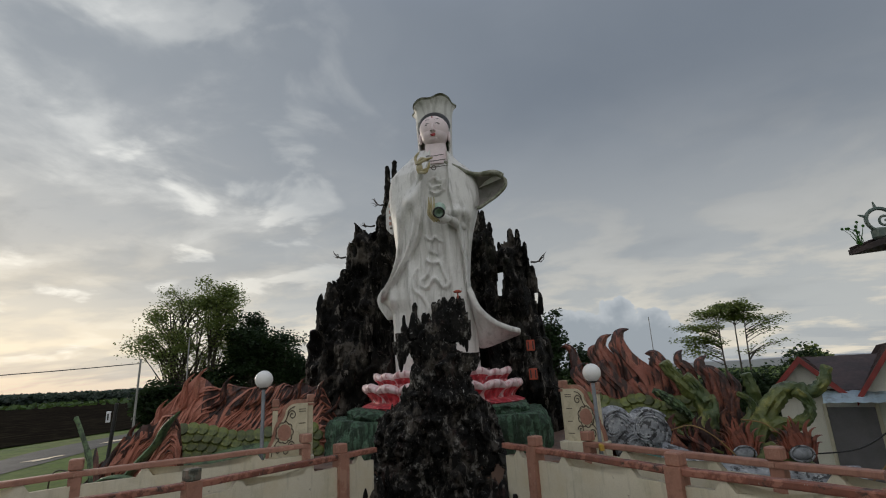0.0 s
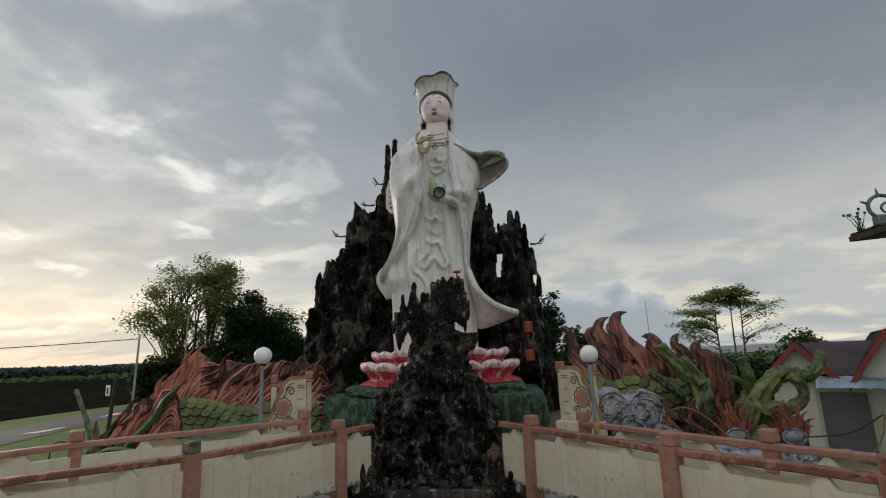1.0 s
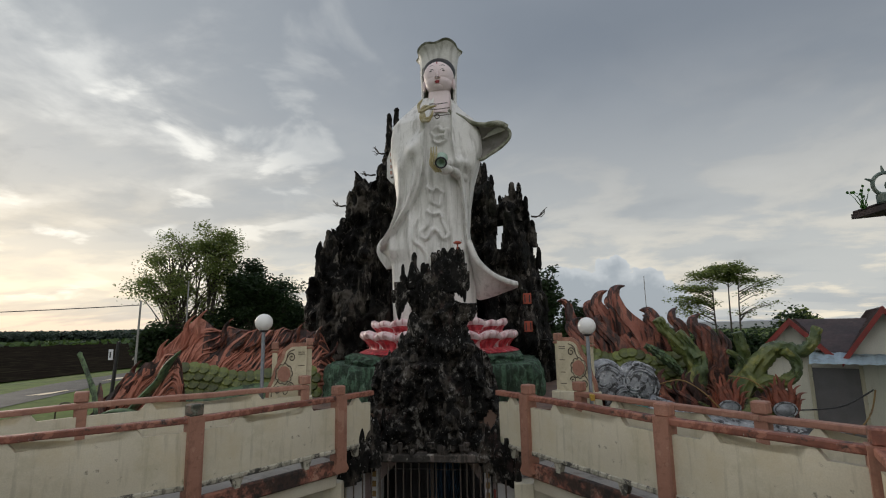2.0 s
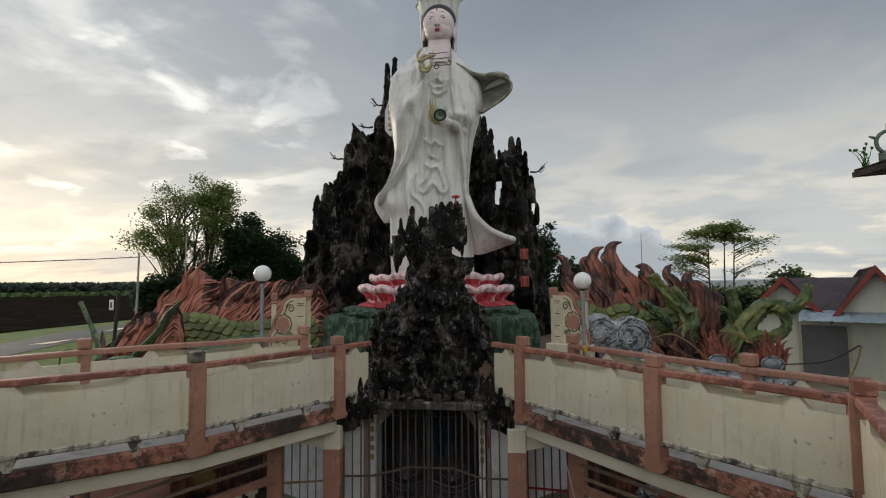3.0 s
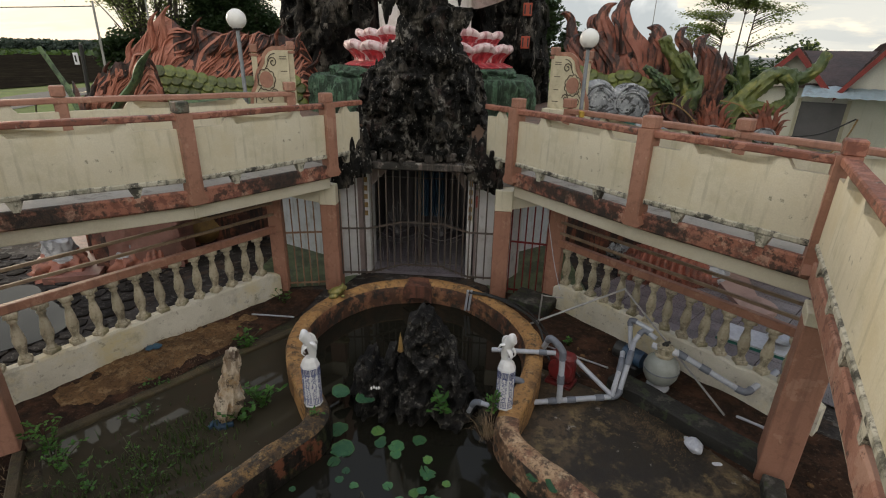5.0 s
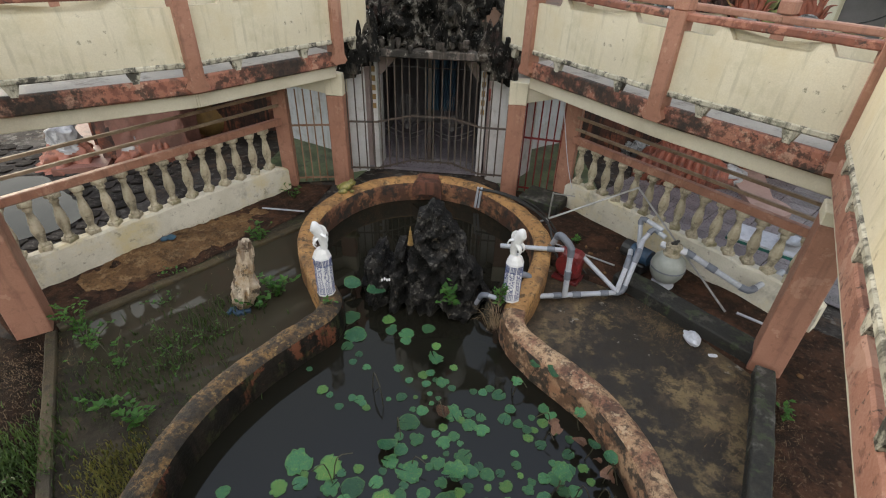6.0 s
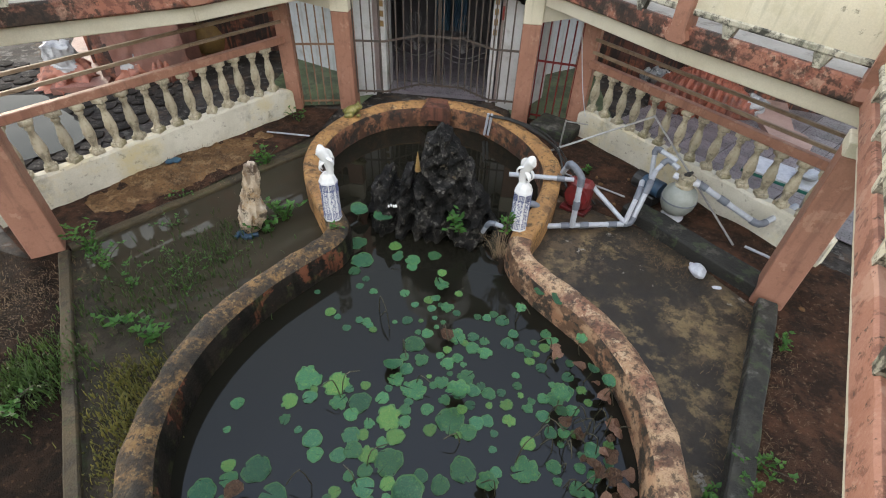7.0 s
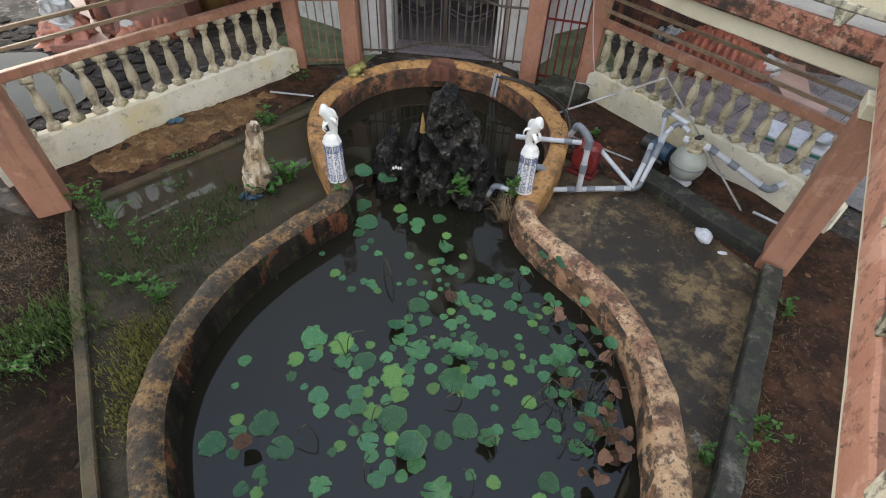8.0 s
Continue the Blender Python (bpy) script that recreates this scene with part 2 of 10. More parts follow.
mat("flame_red", (0.42, 0.160, 0.105), (0.48, 0.22, 0.155), 1.4, 0.7, 0.4, 25, [((0.29, 0.10, 0.06), 1.9, 0.54, 0.68, 0.55), ((0.16, 0.06, 0.04), 5, 0.58, 0.68, 0.5)], ((0.14, 0.058, 0.038), 0.58, 0.73, 0.6), slant=0.65, relief=0.04)
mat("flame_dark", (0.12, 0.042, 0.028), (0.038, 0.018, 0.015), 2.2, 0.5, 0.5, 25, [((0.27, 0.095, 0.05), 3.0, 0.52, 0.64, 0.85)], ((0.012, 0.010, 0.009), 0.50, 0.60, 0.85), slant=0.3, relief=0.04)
mat("flame_mid", (0.20, 0.062, 0.038), (0.12, 0.040, 0.027), 2.0, 0.45, 0.5, 25, [((0.32, 0.12, 0.07), 2.4, 0.56, 0.66, 0.8)], ((0.022, 0.013, 0.011), 0.49, 0.59, 0.9), slant=0.25, relief=0.05)
mat("scale_green", (0.135, 0.155, 0.036), (0.085, 0.105, 0.028), 5, 0.5, 0.3, 30, [((0.030, 0.038, 0.016), 5, 0.53, 0.65, 0.8), ((0.24, 0.24, 0.06), 7, 0.60, 0.69, 0.6)], random_tint=0.45)
mat("dragon_green", (0.070, 0.105, 0.034), (0.175, 0.19, 0.048), 1.8, 0.4, 0.4, 25, [((0.016, 0.026, 0.012), 3.0, 0.58, 0.68, 0.8), ((0.34, 0.32, 0.08), 2.2, 0.60, 0.69, 0.6)], relief=0.04)
mat("fin_green", (0.12, 0.19, 0.085), (0.065, 0.11, 0.05), 3, 0.55, 0.4, 30, [((0.018, 0.028, 0.016), 4, 0.54, 0.64, 0.85), ((0.20, 0.24, 0.09), 3, 0.60, 0.68, 0.6)])
mat("cloud_grey", (0.40, 0.42, 0.44), (0.20, 0.21, 0.23), 5, 0.55, 0.5, 25, [((0.02, 0.02, 0.02), 7, 0.54, 0.62, 0.9), ((0.62, 0.63, 0.64), 9, 0.60, 0.68, 0.8)])
mat("teal_paint", (0.02, 0.16, 0.13), (0.02, 0.09, 0.08), 4, 0.45, 0.2)
mat("eye_grey", (0.30, 0.32, 0.34), (0.10, 0.11, 0.12), 6, 0.3, 0.1)
mat("globe_white", (0.82, 0.82, 0.80), (0.78, 0.78, 0.76), 3, 0.25, 0.0)
mat("lamp_pole", (0.26, 0.28, 0.31), (0.20, 0.22, 0.24), 6, 0.45, 0.1, metal=0.3)
mat("panel_line", (0.09, 0.07, 0.05), None, 8, 0.6, 0.1)
mat("panel_cream", (0.62, 0.56, 0.40), (0.50, 0.45, 0.31), 3, 0.6, 0.15, 50, [((0.25, 0.22, 0.15), 6, 0.58, 0.74, 0.6)])
mat("pond_ochre", (0.44, 0.24, 0.085), (0.31, 0.16, 0.062), 2.5, 0.75, 0.6, 35, [((0.13, 0.07, 0.032), 2.6, 0.53, 0.66, 0.8), ((0.045, 0.032, 0.02), 6.5, 0.58, 0.68, 0.75), ((0.035, 0.027, 0.018), 19, 0.60, 0.67, 0.7), ((0.55, 0.36, 0.17), 8, 0.62, 0.69, 0.5)], relief=0.03)
mat("pond_pale", (0.50, 0.34, 0.205), (0.40, 0.25, 0.145), 1.6, 0.75, 0.6, 40, [((0.20, 0.085, 0.052), 2.0, 0.51, 0.62, 0.82), ((0.075, 0.036, 0.024), 4.0, 0.54, 0.65, 0.82), ((0.032, 0.022, 0.016), 14, 0.56, 0.65, 0.75), ((0.62, 0.46, 0.30), 7, 0.61, 0.68, 0.6), ((0.05, 0.032, 0.022), 40, 0.60, 0.66, 0.7)], relief=0.03)
# ochre with black stains, darkened further for the shade on the left
mat("pond_dark", (0.070, 0.042, 0.020), (0.028, 0.019, 0.012), 2.5, 0.75, 0.8, 35, [((0.27, 0.155, 0.055), 3.4, 0.51, 0.65, 0.8), ((0.26, 0.17, 0.07), 14, 0.59, 0.67, 0.8), ((0.018, 0.016, 0.012), 2.4, 0.53, 0.64, 0.85), ((0.016, 0.014, 0.011), 18, 0.55, 0.63, 0.85)], relief=0.03)
mat("pond_inner_red", (0.22, 0.095, 0.055), (0.30, 0.155, 0.075), 3.0, 0.7, 0.5, 35, [((0.06, 0.028, 0.018), 2.2, 0.48, 0.57, 0.9), (BLACK, 4.5, 0.53, 0.61, 0.9)])
mat("block_red", (0.20, 0.085, 0.055), (0.14, 0.058, 0.04), 3.0, 0.6, 0.3, 40, [((0.05, 0.025, 0.018), 4, 0.53, 0.64, 0.8)], ((0.04, 0.02, 0.015), 0.55, 0.68, 0.7))
mat("pond_inner_pale", (0.46, 0.30, 0.185), (0.34, 0.17, 0.095), 3.0, 0.7, 0.5, 35, [((0.11, 0.06, 0.035), 3, 0.50, 0.58, 0.9), (BLACK, 5, 0.54, 0.62, 0.9)])
mat("pond_inner", (0.024, 0.019, 0.015), (0.011, 0.010, 0.009), 3.0, 0.75, 0.5, 35, [((0.17, 0.065, 0.036), 2.4, 0.595, 0.65, 0.75), ((0.04, 0.045, 0.02), 5, 0.58, 0.66, 0.7)], ((0.006, 0.006, 0.005), 0.52, 0.64, 0.8), spec=0.12)
mat("concrete_wet", (0.125, 0.088, 0.050), (0.058, 0.044, 0.030), 1.3, 0.5, 0.3, 60, [((0.020, 0.017, 0.0135), 1.0, 0.50, 0.60, 0.88), ((0.20, 0.145, 0.070), 2.8, 0.55, 0.65, 0.7), ((0.022, 0.018, 0.0145), 5.5, 0.55, 0.62, 0.7), ((0.27, 0.25, 0.215), 2.3, 0.675, 0.71, 0.8), ((0.03, 0.028, 0.022), 22, 0.58, 0.66, 0.5)], spec=0.4)
mat("soil", (0.072, 0.036, 0.022), (0.034, 0.0185, 0.0125), 3.0, 0.9, 1.0, 70, [((0.16, 0.105, 0.068), 19, 0.61, 0.69, 0.75), ((0.016, 0.0105, 0.008), 6, 0.52, 0.62, 0.75), ((0.11, 0.05, 0.028), 2.0, 0.55, 0.68, 0.6)], spec=0.2)
# darker copy of soil, with the walkway's shade put into its colour
mat("soil_dark", (0.031, 0.018, 0.012), (0.015, 0.0098, 0.007), 3.0, 0.9, 1.0, 70, [((0.085, 0.052, 0.030), 16, 0.60, 0.69, 0.7), ((0.010, 0.0075, 0.006), 6, 0.52, 0.62, 0.75)], spec=0.1)
mat("soil_pale", (0.23, 0.135, 0.066), (0.13, 0.076, 0.041), 2.0, 0.9, 0.9, 60, [((0.35, 0.235, 0.13), 6, 0.56, 0.68, 0.65), ((0.055, 0.034, 0.022), 3, 0.57, 0.68, 0.75), ((0.06, 0.036, 0.021), 24, 0.57, 0.66, 0.6)], spec=0.12)
mat("mud_wet", (0.046, 0.037, 0.025), (0.026, 0.021, 0.015), 2.0, 0.7, 0.6, 40, [((0.085, 0.064, 0.040), 2.5, 0.57, 0.67, 0.7), ((0.038, 0.046, 0.018), 3.5, 0.55, 0.68, 0.7), ((0.015, 0.012, 0.009), 9, 0.55, 0.64, 0.6)], spec=0.2)
mat("kerb", (0.042, 0.040, 0.033), (0.019, 0.018, 0.015), 4, 0.75, 0.5, 45, [((0.1658, 0.1594, 0.1403), 2.5, 0.57, 0.67, 0.7), (BLACK, 3, 0.52, 0.62, 0.85), (MOSS, 5, 0.58, 0.66, 0.7)])
mat("kerb_black", (0.022, 0.021, 0.018), (0.012, 0.012, 0.0105), 4, 0.7, 0.5, 45, [((0.09, 0.085, 0.07), 3.5, 0.60, 0.68, 0.7), (MOSS, 5, 0.58, 0.66, 0.7)])
mat("kerb_olive", (0.080, 0.058, 0.028), (0.048, 0.036, 0.019), 4, 0.8, 0.5, 45, [((0.024, 0.019, 0.012), 3, 0.54, 0.64, 0.7), ((0.055, 0.062, 0.022), 6, 0.57, 0.66, 0.6)])
mat("bar_tan", (0.30, 0.22, 0.15), (0.22, 0.15, 0.10), 5, 0.6, 0.1, 50, [((0.12, 0.07, 0.045), 6, 0.58, 0.68, 0.6)])
mat("low_wall", (0.66, 0.63, 0.54), (0.55, 0.52, 0.43), 1.8, 0.7, 0.3, 50, [((0.58, 0.48, 0.23), 1.1, 0.54, 0.70, 0.65), ((0.24, 0.23, 0.19), 2.6, 0.57, 0.72, 0.6), ((0.12, 0.11, 0.09), 9, 0.63, 0.71, 0.5)])
mat("baluster", (0.50, 0.45, 0.34), (0.37, 0.32, 0.225), 9, 0.65, 0.3, 60, [((0.12, 0.10, 0.07), 8, 0.53, 0.66, 0.75), ((0.20, 0.19, 0.09), 4, 0.56, 0.68, 0.6)], random_tint=0.15)
mat("gate_metal", (0.085, 0.074, 0.068), (0.13, 0.095, 0.075), 8, 0.55, 0.1, metal=0.2)
mat("gate_pale", (0.15, 0.145, 0.15), (0.11, 0.105, 0.11), 8, 0.5, 0.1, metal=0.3)
mat("gate_rust", (0.22, 0.11, 0.06), (0.30, 0.2, 0.14), 8, 0.65, 0.2)
mat("gate_red", (0.19, 0.022, 0.022), (0.13, 0.02, 0.02), 6, 0.6, 0.1, spec=0.2)
mat("inner_wall", (0.64, 0.64, 0.65), (0.55, 0.54, 0.54), 2, 0.65, 0.1, 50, [((0.30, 0.28, 0.26), 3, 0.58, 0.74, 0.6)])
mat("pale_wall", (0.66, 0.70, 0.74), (0.58, 0.61, 0.64), 2, 0.6, 0.1, 50, [((0.34, 0.34, 0.32), 3, 0.58, 0.74, 0.6)], ((0.30, 0.29, 0.26), 0.58, 0.74, 0.5))
mat("pink_wall", (0.36, 0.29, 0.28), (0.29, 0.225, 0.215), 3, 0.65, 0.15)
mat("green_floor", (0.15, 0.20, 0.10), (0.09, 0.115, 0.06), 2, 0.5, 0.2, 40, [((0.25, 0.25, 0.2), 3, 0.6, 0.7, 0.5), ((0.05, 0.06, 0.035), 2.2, 0.54, 0.64, 0.7)])
# dark wall colour that stands for the shade inside the grotto room
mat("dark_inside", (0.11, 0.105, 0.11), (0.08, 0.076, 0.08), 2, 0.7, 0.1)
mat("blue_cloth", (0.05, 0.12, 0.19), (0.03, 0.07, 0.12), 3, 0.8, 0.2)
mat("porcelain", (0.78, 0.78, 0.80), (0.72, 0.73, 0.76), 6, 0.25, 0.0)
mat("cobalt", (0.07, 0.09, 0.22), (0.16, 0.18, 0.32), 25, 0.3, 0.0)
mat("pvc", (0.44, 0.47, 0.53), (0.38, 0.40, 0.46), 8, 0.4, 0.05, 50, [((0.2, 0.18, 0.15), 9, 0.62, 0.74, 0.5)])
mat("pvc_joint", (0.16, 0.18, 0.22), (0.12, 0.13, 0.16), 8, 0.45, 0.05)
mat("red_plastic", (0.20, 0.022, 0.024), (0.11, 0.016, 0.016), 6, 0.4, 0.05, 40, [((0.05, 0.015, 0.012), 5, 0.55, 0.68, 0.7)])
mat("pump_blue", (0.03, 0.07, 0.13), (0.02, 0.04, 0.07), 6, 0.45, 0.1)
mat("tank_grey", (0.30, 0.32, 0.30), (0.24, 0.26, 0.24), 4, 0.35, 0.05, coat=0.2)
mat("rubber", (0.02, 0.02, 0.02), None, 8, 0.5, 0.05)
mat("white_plastic", (0.62, 0.64, 0.70), (0.50, 0.52, 0.58), 10, 0.4, 0.3)
mat("bleached_wood", (0.72, 0.62, 0.50), (0.46, 0.33, 0.20), 4, 0.8, 0.8, 40, [((0.06, 0.042, 0.03), 5, 0.56, 0.64, 0.9), ((0.44, 0.27, 0.12), 6, 0.60, 0.68, 0.7)], ((0.16, 0.10, 0.06), 0.55, 0.64, 0.7), relief=0.05)
mat("pad_green", (0.042, 0.138, 0.056), (0.028, 0.098, 0.050), 9, 0.5, 0.2, 80, [((0.12, 0.24, 0.05), 5, 0.57, 0.7, 0.6), ((0.16, 0.15, 0.05), 14, 0.61, 0.69, 0.7)], random_tint=0.4, spec=0.3)
mat("pad_teal", (0.034, 0.118, 0.060), (0.022, 0.082, 0.044), 9, 0.5, 0.2, 80, [((0.09, 0.21, 0.08), 5, 0.57, 0.7, 0.6), ((0.18, 0.17, 0.07), 14, 0.60, 0.69, 0.6)], random_tint=0.4, spec=0.3)
mat("pad_lime", (0.085, 0.195, 0.045), (0.055, 0.145, 0.042), 9, 0.5, 0.2, 80, [((0.28, 0.24, 0.07), 12, 0.58, 0.68, 0.65)], random_tint=0.3, spec=0.3)
mat("leaf_dead", (0.10, 0.055, 0.032), (0.035, 0.022, 0.016), 5, 0.7, 0.4, 40, [((0.22, 0.16, 0.115), 6, 0.60, 0.70, 0.7)], spec=0.2)
mat("leaf_tan", (0.21, 0.125, 0.085), (0.12, 0.062, 0.040), 11, 0.7, 0.4, 60, [((0.07, 0.035, 0.022), 9, 0.57, 0.67, 0.7)], random_tint=0.3, spec=0.2)
mat("leaf_yellow", (0.5, 0.33, 0.03), (0.36, 0.22, 0.04), 9, 0.5, 0.2)
mat("stem_dark", (0.05, 0.045, 0.02), (0.03, 0.025, 0.015), 9, 0.6, 0.1)
mat("straw", (0.21, 0.145, 0.08), (0.13, 0.085, 0.05), 6, 0.8, 0.1)
mat("bark", (0.09, 0.075, 0.06), (0.05, 0.042, 0.035), 4, 0.9, 0.8)
mat("ground_grass", (0.105, 0.165, 0.032), (0.125, 0.155, 0.042), 0.12, 0.9, 0.6, 3.0, [((0.06, 0.095, 0.026), 0.6, 0.5, 0.65, 0.7)], spec=0.1)
mat("field", (0.020, 0.0165, 0.0125), (0.012, 0.010, 0.0085), 0.05, 1.0, 0.9, 1.5, [((0.036, 0.032, 0.020), 0.35, 0.54, 0.66, 0.7)], spec=0.0)
mat("asphalt", (0.085, 0.085, 0.082), (0.06, 0.06, 0.058), 0.3, 0.8, 0.3, 20, [((0.13, 0.125, 0.12), 0.5, 0.6, 0.7, 0.6)], spec=0.25)
# pale lavender that carries the distant haze in its colour
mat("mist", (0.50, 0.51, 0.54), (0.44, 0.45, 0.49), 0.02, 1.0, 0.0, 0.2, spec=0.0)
mat("paving", (0.080, 0.072, 0.068), (0.042, 0.037, 0.035), 1.4, 0.8, 0.5, 35, [((0.024, 0.022, 0.020), 1.6, 0.50, 0.62, 0.85), ((0.11, 0.075, 0.055), 2, 0.57, 0.66, 0.6), ((0.17, 0.16, 0.15), 5.5, 0.60, 0.66, 0.6)], spec=0.08)
mat("stone_wet", (0.070, 0.063, 0.060), (0.036, 0.032, 0.031), 3, 0.9, 0.5, 35, [((0.022, 0.020, 0.019), 4, 0.50, 0.60, 0.8), ((0.15, 0.14, 0.13), 8, 0.62, 0.68, 0.5)], random_tint=0.3, spec=0.04)
mat("tile_grey", (0.20, 0.175, 0.185), (0.15, 0.13, 0.14), 2.5, 0.3, 0.15, 35, [((0.09, 0.08, 0.08), 2, 0.54, 0.66, 0.6)], random_tint=0.15)
mat("pink_paving", (0.28, 0.14, 0.115), (0.21, 0.10, 0.08), 1.6, 0.45, 0.2, 35, [((0.10, 0.06, 0.05), 1.4, 0.55, 0.68, 0.6)])
mat("deck_pale", (0.50, 0.48, 0.44), (0.38, 0.36, 0.33), 1.5, 0.55, 0.2, 40, [((0.15, 0.13, 0.11), 2.5, 0.57, 0.68, 0.7)])
mat("flame_warm", (0.31, 0.105, 0.068), (0.23, 0.075, 0.048), 2.0, 0.5, 0.5, 25, [((0.40, 0.165, 0.11), 2.4, 0.58, 0.68, 0.6)], ((0.035, 0.017, 0.013), 0.55, 0.64, 0.85), slant=-0.35, relief=0.03)
mat("step_pink", (0.40, 0.27, 0.23), (0.34, 0.22, 0.19), 2.0, 0.5, 0.2, 35, [((0.18, 0.12, 0.10), 2, 0.57, 0.70, 0.6)])
mat("floor_tile", (0.23, 0.14, 0.10), (0.16, 0.10, 0.075), 1.2, 0.6, 0.2, 35, [((0.09, 0.07, 0.055), 2, 0.55, 0.68, 0.7)])
mat("roof_dark", (0.070, 0.045, 0.042), (0.040, 0.029, 0.028), 2, 0.75, 0.4, 12, [((0.11, 0.07, 0.06), 1.5, 0.6, 0.72, 0.5)])
mat("trim_red", (0.30, 0.045, 0.035), (0.20, 0.035, 0.03), 3, 0.5, 0.1)
mat("awning_blue", (0.60, 0.72, 0.80), (0.52, 0.63, 0.70), 1.5, 0.5, 0.1, 10, [((0.22, 0.25, 0.26), 2, 0.60, 0.72, 0.6)], metal=0.0)
mat("house_wall", (0.84, 0.82, 0.73), (0.78, 0.76, 0.66), 1.5, 0.7, 0.1, 30, [], ((0.45, 0.44, 0.36), 0.6, 0.76, 0.4))
mat("shutter_grey", (0.20, 0.19, 0.20), (0.16, 0.155, 0.16), 2, 0.5, 0.1)
mat("robe_white", (0.45, 0.45, 0.465), (0.34, 0.345, 0.37), 2.5, 0.5, 0.3, 30, [((0.16, 0.165, 0.18), 3, 0.53, 0.62, 0.75)])
mat("robe_salmon", (0.38, 0.15, 0.10), (0.28, 0.10, 0.07), 3, 0.55, 0.3, 30, [((0.10, 0.045, 0.035), 4, 0.54, 0.66, 0.7)])
mat("robe_orange", (0.32, 0.10, 0.058), (0.22, 0.065, 0.04), 3, 0.5, 0.3, 30, [((0.08, 0.03, 0.02), 4, 0.53, 0.65, 0.75)])
mat("ochre", (0.30, 0.19, 0.06), (0.2, 0.12, 0.05), 4, 0.6, 0.2)
mat("sign_red", (0.40, 0.07, 0.03), (0.30, 0.05, 0.025), 6, 0.6, 0.1, 40, [((0.12, 0.03, 0.02), 5, 0.58, 0.68, 0.6)])
mat("steel_wire", (0.45, 0.45, 0.45), None, 8, 0.4, 0.0, metal=0.5)
mat("pole_concrete", (0.32, 0.31, 0.30), (0.26, 0.25, 0.24), 2, 0.8, 0.2)
mat("lintel_grime", (0.20, 0.165, 0.145), (0.085, 0.07, 0.062), 4, 0.8, 0.7, 40, [(BLACK, 4, 0.52, 0.62, 0.9), ((0.42, 0.40, 0.36), 9, 0.60, 0.67, 0.7)], ((0.02, 0.018, 0.016), 0.50, 0.60, 0.8))
mat("mossy_cap", (0.12, 0.115, 0.085), (0.20, 0.135, 0.105), 7, 0.75, 0.5, 50, [((0.035, 0.04, 0.028), 6, 0.53, 0.62, 0.85), ((0.17, 0.21, 0.17), 9, 0.58, 0.66, 0.7)])
# leaf rim tone, a painted highlight for the curled edge
mat("pad_rim_light", (0.050, 0.140, 0.048), (0.075, 0.15, 0.05), 9, 0.5, 0.2, 80, random_tint=0.3, spec=0.3)
mat("patina", (0.10, 0.15, 0.13), (0.17, 0.20, 0.16), 6, 0.6, 0.2)

water_mat = bpy.data.materials.new("pond_water")
water_mat.use_nodes = True
_b = water_mat.node_tree.nodes["Principled BSDF"]
_b.inputs["Base Color"].default_value = (0.0115, 0.0108, 0.0078, 1)
_b.inputs["Roughness"].default_value = 0.02
_b.inputs["IOR"].default_value = 1.33
_n = water_mat.node_tree.nodes.new("ShaderNodeTexNoise")
_n.inputs["Scale"].default_value, _n.inputs["Detail"].default_value = 5.0, 2.0
_p = water_mat.node_tree.nodes.new("ShaderNodeBump")
_p.inputs["Strength"].default_value, _p.inputs["Distance"].default_value = 0.05, 0.01
water_mat.node_tree.links.new(_n.outputs[0], _p.inputs["Height"])
water_mat.node_tree.links.new(_p.outputs[0], _b.inputs["Normal"])
MATS["water"] = water_mat
murky = water_mat.copy()
murky.name = "murky_water"
murky.node_tree.nodes["Principled BSDF"].inputs["Base Color"].default_value = (0.043, 0.037, 0.026, 1)
murky.node_tree.nodes["Principled BSDF"].inputs["Roughness"].default_value = 0.035
MATS["murky_water"] = murky


def leaf_mat(name, a, b, glow):
    """Leaves that let some light through; each leaf a shade of its own."""
    m = bpy.data.materials.new(name)
    m.use_nodes = True
    N, L = m.node_tree.nodes, m.node_tree.links
    p = N["Principled BSDF"]
    p.inputs["Roughness"].default_value = 0.55
    g = N.new("ShaderNodeNewGeometry")
    mx = N.new("ShaderNodeMix")
    mx.data_type = "RGBA"
    mx.inputs[6].default_value, mx.inputs[7].default_value = (*a, 1), (*b, 1)
    L.new(g.outputs["Random Per Island"], mx.inputs[0])
    L.new(mx.outputs[2], p.inputs["Base Color"])
    t = N.new("ShaderNodeBsdfTranslucent")
    hs = N.new("ShaderNodeHueSaturation")
    hs.inputs["Value"].default_value = glow
    hs.inputs["Hue"].default_value = 0.48
    L.new(mx.outputs[2], hs.inputs["Color"])
    L.new(hs.outputs[0], t.inputs[0])
    ms = N.new("ShaderNodeMixShader")
    ms.inputs[0].default_value = 0.45
    L.new(p.outputs[0], ms.inputs[1])
    L.new(t.outputs[0], ms.inputs[2])
    L.new(ms.outputs[0], N["Material Output"].inputs[0])
    MATS[name] = m


leaf_mat("foliage", (0.15, 0.185, 0.055), (0.075, 0.11, 0.035), 2.2)
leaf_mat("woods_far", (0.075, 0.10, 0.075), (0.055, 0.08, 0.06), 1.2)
leaf_mat("foliage_dark", (0.035, 0.062, 0.022), (0.02, 0.04, 0.016), 1.3)
leaf_mat("weed_green", (0.085, 0.22, 0.035), (0.045, 0.14, 0.03), 1.3)
leaf_mat("grass_green", (0.065, 0.125, 0.028), (0.04, 0.075, 0.020), 1.2)
leaf_mat("grass_olive", (0.20, 0.185, 0.042), (0.11, 0.12, 0.032), 1.3)

# ---- building tools ----
RNG = random.Random(5)


def bm_new():
    return bmesh.new()


